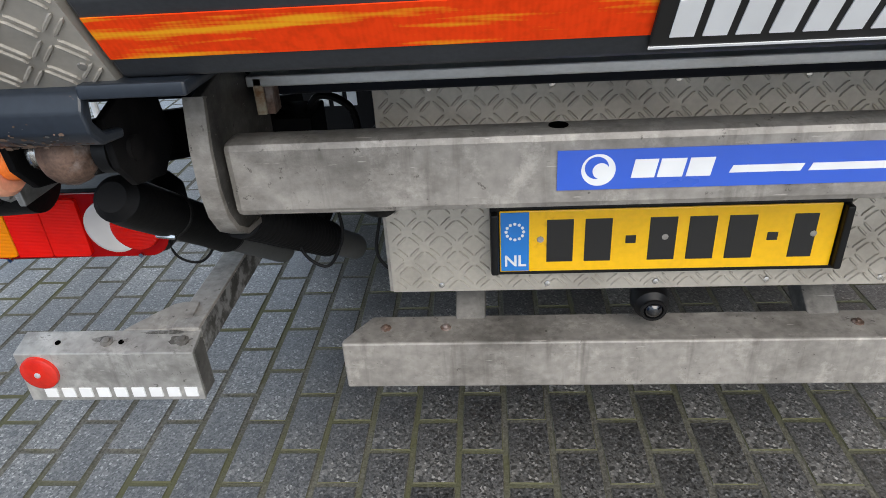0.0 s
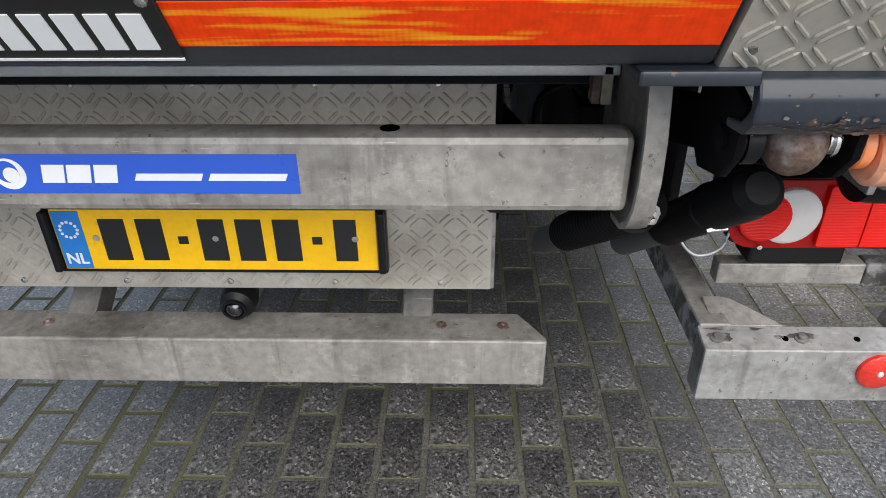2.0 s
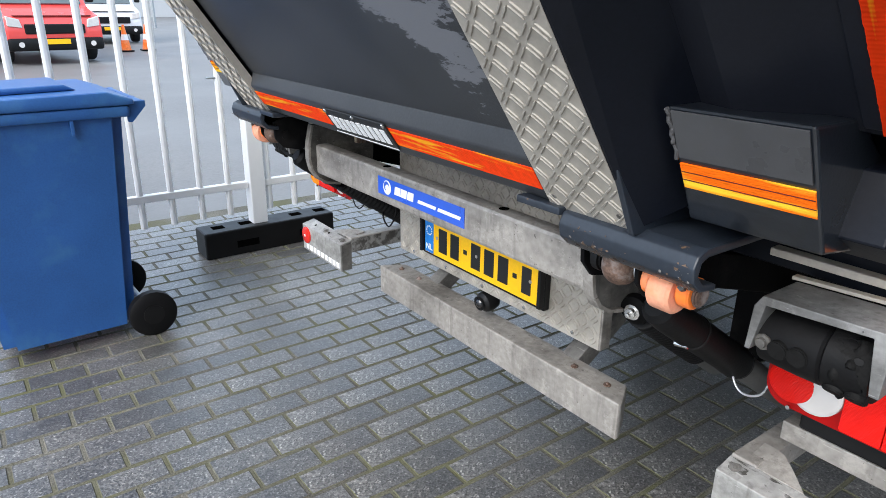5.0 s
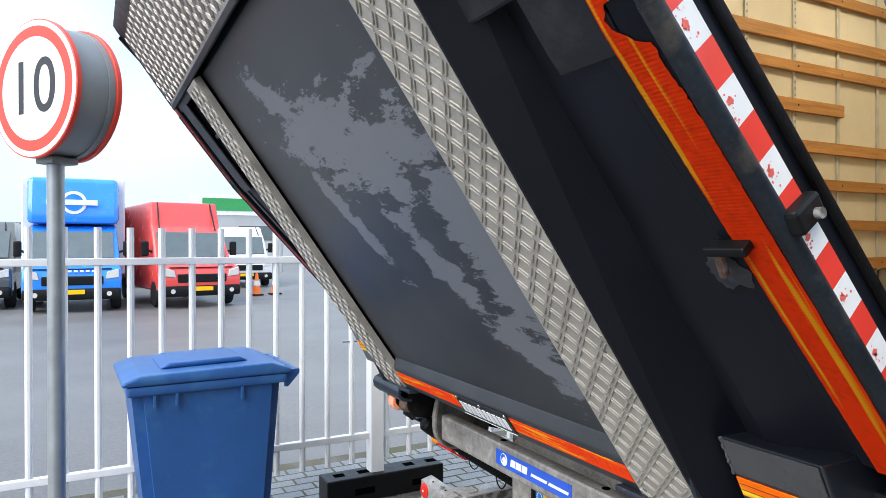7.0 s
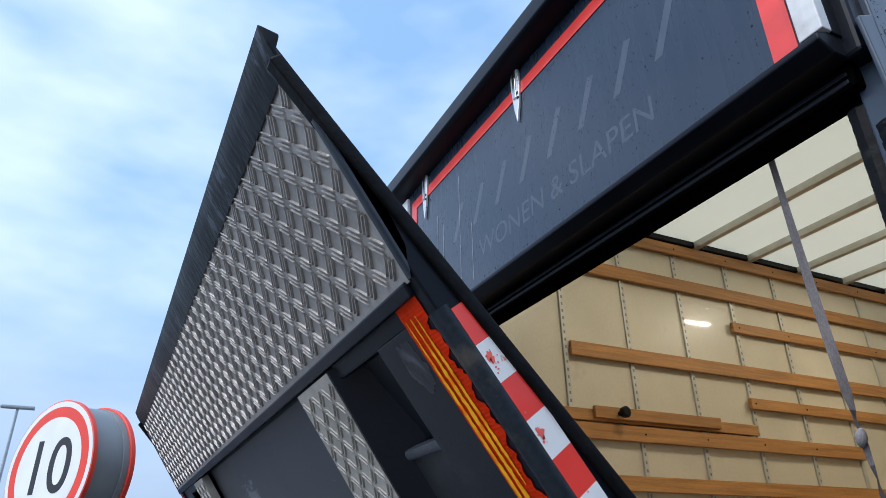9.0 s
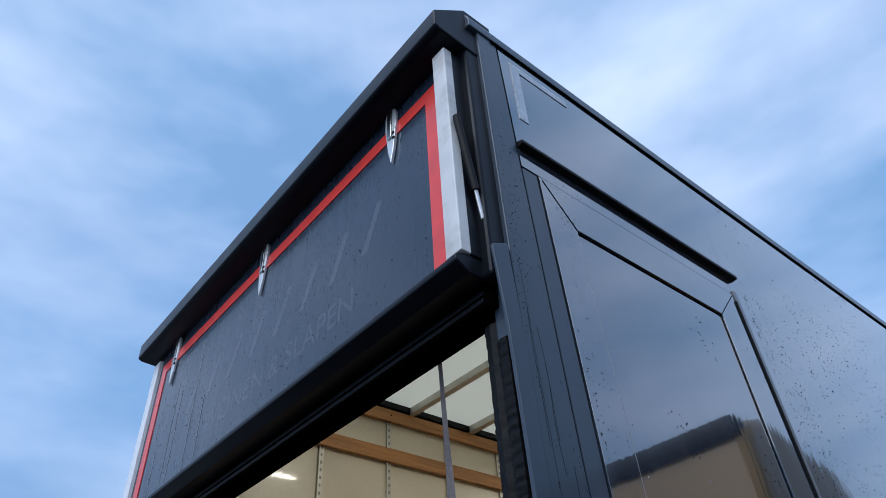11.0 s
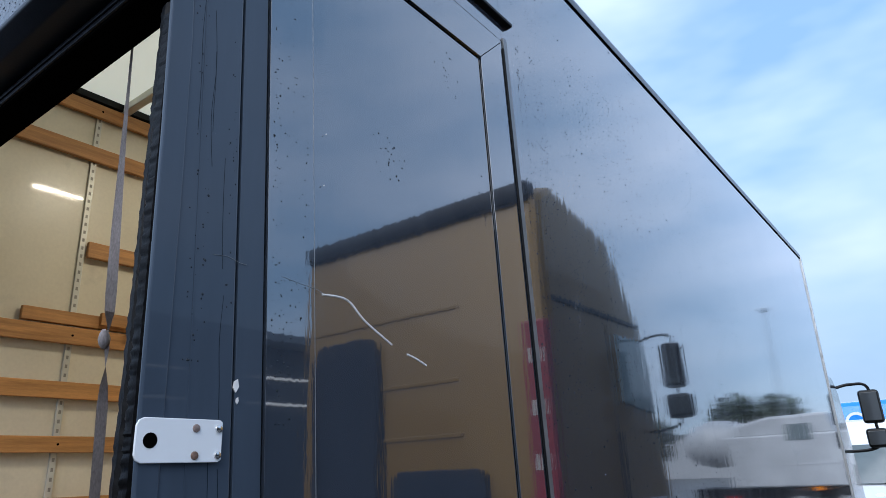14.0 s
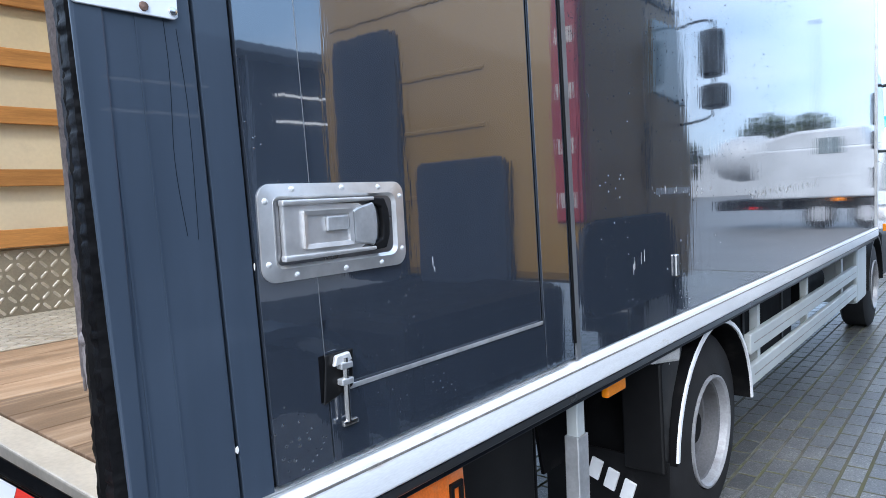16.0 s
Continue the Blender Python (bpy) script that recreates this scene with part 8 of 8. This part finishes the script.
for k, (x, y, hh) in enumerate(((14, 70, 8), (20, 78, 9), (28, 74, 7), (3, 85, 9))):
    tree((x, y, 0), hh, k)

M["hall_dark"] = mat("dark_slate_cladding", (0.030, 0.038, 0.050), 0.6, 0.0, 0.2, 0.8, 0.1, 20)
M["hall_roof"] = mat("grey_roof_sheet", (0.14, 0.15, 0.165), 0.5, 0.1, 0.12, 1.0)
M["strip_glow"] = mat("strip_light_tube", (0.8, 0.8, 0.8), 0.4)
M["strip_glow"].node_tree.nodes["Principled BSDF"].inputs["Emission Color"].default_value = (1.0, 0.97, 0.9, 1)
M["strip_glow"].node_tree.nodes["Principled BSDF"].inputs["Emission Strength"].default_value = 0.4
M["cab_glass"] = mat("pale_cab_glass", (0.38, 0.52, 0.57), 0.08, 0.0, 0.1, 4, coat=0.5)
# yellow tractor unit parked alongside
M["mixer_white"] = mat("weathered_white_paint", (0.42, 0.43, 0.44), 0.4, 0.0, 0.12, 1.5)
M["cab_panel"] = mat("dark_blue_grey_plastic", (0.016, 0.021, 0.032), 0.6, 0.0, 0.2, 3, spec=0.2)
tractor = thing("tractor_unit", "yellow high-roofed tractor unit parked alongside", "truck", (3.62, 3.42, 0))
tc = part("tractor_cab", prism([(0.0, 0.95), (1.96, 0.75), (2.04, 1.5), (1.92, 2.3), (1.80, 2.95), (1.28, 3.70), (0.25, 3.90), (0.0, 3.75)], "x", -1.24, 1.24, 0.07), M["cab_yellow"], tractor, "yellow sleeper cab")
part("dark_roof_edge", box(-1.20, 1.20, -0.05, 0.12, 3.70, 3.86, 0.03), M["plastic"], tc)
part("rear_window_panel", prism(pill(-0.70, 0.17, 0.90, 1.83, 0.10, 0.10), "y", -0.05, 0.01, 0.01), M["cab_panel"], tc)
part("rear_dark_panel", prism(pill(0.30, 1.06, 0.90, 2.90, 0.16, 0.16), "y", -0.045, 0.01, 0.01), M["cab_panel"], tc)
for z in (1.55, 2.05, 2.45, 3.0):
    part("cab_crease", box(-0.5, 1.1, -0.012, 0.005, z, z + 0.03, 0.004), M["cab_yellow"], tc)
fair = part("side_fairing", box(-1.245, -1.04, -0.03, 0.05, 1.35, 2.80, 0.02), M["cab_red"], tc, "dark red side fairing with white marks")
for z in (1.25, 1.6, 1.95, 2.3):
    for x in (-1.20, -1.12):
        part("white_mark", box(x, x + 0.030, -0.036, -0.028, z + 0.2, z + 0.30), M["stud"], fair)
part("cab_side_window", prism([(1.16, 2.28), (1.84, 2.22), (1.72, 2.84), (1.16, 2.84)], "x", -1.26, -1.235, 0.01), M["cab_glass"], tc)
part("side_crease", box(-1.252, -1.236, 0.1, 1.7, 2.95, 2.99, 0.004), M["plastic"], tc)
for x0, z0, x1, z1 in ((-1.61, 2.41, -1.42, 2.79), (-1.64, 2.16, -1.42, 2.36)):
    glass = part("tractor_mirror", box(x0, x1, 1.62, 1.76, z0, z1, 0.045), M["plastic"], tc, "black wing mirror")
    part("mirror_face", box(x0 + 0.02, x1 - 0.02, 1.614, 1.622, z0 + 0.03, z1 - 0.03, 0.003), M["dark_mirror"], glass)
part("tractor_mirror_arm", sweep([(-1.2, 1.75, 2.84), (-1.36, 1.74, 2.88), (-1.52, 1.72, 2.84), (-1.52, 1.70, 2.6), (-1.52, 1.70, 2.2), (-1.46, 1.72, 2.10), (-1.2, 1.76, 2.06)], 0.011), M["plastic"], tc)
part("lower_trim", prism([(v, w) for v, w in pill(-0.10, 1.52, 0.70, 1.36, 0.26, 0.26)], "x", -1.262, -1.20, 0.01), M["cab_panel"], tc, "dark rounded wheel fender")
for k in range(8):
    part("white_mark", box(-1.246, -1.238, 1.20 + 0.085 * k, 1.26 + 0.085 * k, 1.50, 1.55), M["white"], tc)
part("door_seam", box(-1.245, -1.238, 1.02, 1.035, 1.30, 2.9), M["plastic"], tc)
part("grab_handle", rod((-1.262, 1.0, 1.55), (-1.262, 1.0, 2.05), 0.014, seg=8), M["plastic"], tc)
part("tractor_frame", box(-0.45, 0.45, -3.2, 0.1, 0.62, 0.92, 0.02), M["chassis"], tractor)
part("rear_tank", box(-1.15, -0.5, -1.6, -0.1, 0.45, 0.98, 0.08), M["chassis"], tractor)
part("fifth_wheel", lathe([(0, 0.45), (0.10, 0.48), (0.14, 0.40)], (0, -2.2, 0.95), (0, -2.2, 2), 24), M["chassis"], tractor)
for y in (-2.4, 1.2):
    for x in (-0.92, 1.22):
        tw_ = part("tractor_wheel", lathe([(0, 0.28), (0.02, 0.47), (0.06, 0.50), (0.24, 0.50), (0.28, 0.47), (0.30, 0.28)], (x - 0.30, y, 0.50), (x, y, 0.50), 32), M["tyre"], tractor)
        part("tractor_rim", rod((x - 0.31, y, 0.50), (x + 0.0, y, 0.50), 0.27, seg=24), M["rim"], tw_)
    arch(tractor, -1.24, -0.85, y, 0.50, 0.56, 0.60, 0, 180, M["van_dark"], "tractor_fender")

hall = thing("industrial_hall", "dark open-fronted industrial hall with lit strip lights", "building", (17.0, 0.0, 0.0))
part("wall", box(0.3, 9.0, -16.0, 16.5, 0.0, 5.9, 0.02), M["hall_dark"], hall)
part("roof", prism([(-0.6, 5.9), (9.4, 6.6), (9.4, 6.8), (-0.6, 6.15)], "y", -16.4, 16.9, 0.02), M["hall_roof"], hall, "low-pitched grey sheet roof")
for k in range(7):
    y = -15.7 + k * 5.3
    part("post", box(-0.15, 0.15, y, y + 0.25, 0.0, 5.9, 0.02), M["hall_roof"], hall)
    for z in (4.1, 4.9):
        if k < 6:
            part("strip_light", box(0.22, 0.29, y + 1.4, y + 4.4, z, z + 0.07, 0.01), M["strip_glow"], hall, "lit strip light")
mixer = thing("mixer_truck", "white mixer truck across the yard", "truck", (6.6, 24.5, 0), 0)
part("mixer_frame", box(-5.6, 1.4, -1.0, 1.0, 0.62, 0.96, 0.05), M["chassis"], mixer)
lorry = part("mixer_body", box(-5.2, 0.1, -1.12, 1.12, 0.98, 2.55, 0.05), M["mixer_white"], mixer, "white superstructure")
part("mixer_hood", prism([(-3.2, 2.5), (-0.1, 2.5), (-0.2, 2.9), (-1.2, 3.12), (-3.0, 3.16)], "y", -1.0, 1.0, 0.08), M["mixer_white"], lorry)
part("mixer_window", prism([(-2.5, 2.35), (-1.75, 2.35), (-1.8, 2.85), (-2.45, 2.85)], "y", -1.14, -1.11, 0.01), M["glass_dark"], lorry)
part("mixer_crease", box(-5.1, 0.0, -1.13, -1.11, 1.62, 1.66), M["building"], lorry)
part("mixer_drum", lathe([(0, 0.35), (0.3, 0.62), (0.9, 0.80), (1.6, 0.74), (2.1, 0.5)], (1.7, 0, 2.35), (-1.6, 0, 2.5), 28), M["mixer_white"], mixer, "white mixing drum")
for x in (-1.85, -3.15, -4.6):
    tyre_ = part("mixer_wheel", lathe([(0, 0.26), (0.02, 0.44), (0.06, 0.47), (0.24, 0.47), (0.30, 0.26)], (x, -1.13, 0.47), (x, -0.83, 0.47), 24), M["tyre"], mixer)
    part("mixer_rim", rod((x, -1.135, 0.47), (x, -1.0, 0.47), 0.25, seg=20), M["rim"], tyre_)
part("mixer_lamp", box(-2.52, -2.28, -1.15, -1.10, 0.86, 0.97, 0.01), M["lens_amber"], mixer, "amber side lamp")
part("mixer_tail_lamp", box(0.05, 0.20, -1.05, -0.99, 0.64, 0.74, 0.01), M["lens_red"], mixer, "red tail lamp")

# ---- pavers, last ----
def paver(name, mesh, x, y, rnd):
    ob = new(name, mesh)
    ob.parent = pavement
    ob.matrix_basis = pose(x, y, rnd.uniform(-0.0005, 0.0010), rnd.uniform(-0.3, 0.3), rnd.uniform(-0.3, 0.3), rnd.uniform(-0.7, 0.7))
    return ob


PW, PLN, JX, JY = 0.1125, 0.205, 0.0115, 0.0100
bm = box(-(PW - JX) / 2, (PW - JX) / 2, -(PLN - JY) / 2, (PLN - JY) / 2, -0.03, 0.0)
bmesh.ops.bevel(bm, geom=[e for e in bm.edges if min(v.co.z for v in e.verts) > -0.001], offset=0.003, segments=1, affect="EDGES")
paver_mesh = bpy.data.meshes.new("paver")
bm.to_mesh(paver_mesh)
pv = np.array([v.co[:] for v in bm.verts])
pf = [tuple(v.index for v in f.verts) for f in bm.faces]
bm.free()
paver_mesh.materials.append(M["brick"])
paver_mesh.materials.append(M["joint"])
for face in paver_mesh.polygons:
    face.material_index = 0 if face.normal.z > 0.9 else 1
sides = [face.material_index for face in paver_mesh.polygons]
rnd = random.Random(11)
far_v, far_f, near_count = [], [], 0
for i in range(-28, 80):
    for j in range(-17, 59):
        x, y = i * PW + 0.03, j * PLN + (PLN / 2 if i % 2 else 0) + 0.02
        if not (-3.1 < x < 8.9 and -3.3 < y < 11.9):
            continue
        if -0.95 < x < 1.0 and -0.45 < y < 1.05 and near_count < 300:
            paver("paver", paver_mesh, x, y, rnd)
            near_count += 1
        else:
            m = pose(x, y, rnd.uniform(-0.0005, 0.0010), rnd.uniform(-0.3, 0.3), rnd.uniform(-0.3, 0.3), rnd.uniform(-0.7, 0.7))
            a = np.array(m.to_3x3())
            n0 = len(far_v)
            far_v.extend((pv @ a.T + np.array(m.translation)).tolist())
            far_f.extend([tuple(n0 + k for k in f) for f in pf])
far = raw("pavers", far_v, far_f, M["brick_far"], pavement)
far.data.materials.append(M["joint"])
far.data.polygons.foreach_set("material_index", sides * (len(far_f) // len(sides)))
tagged(far, kind="stuff")
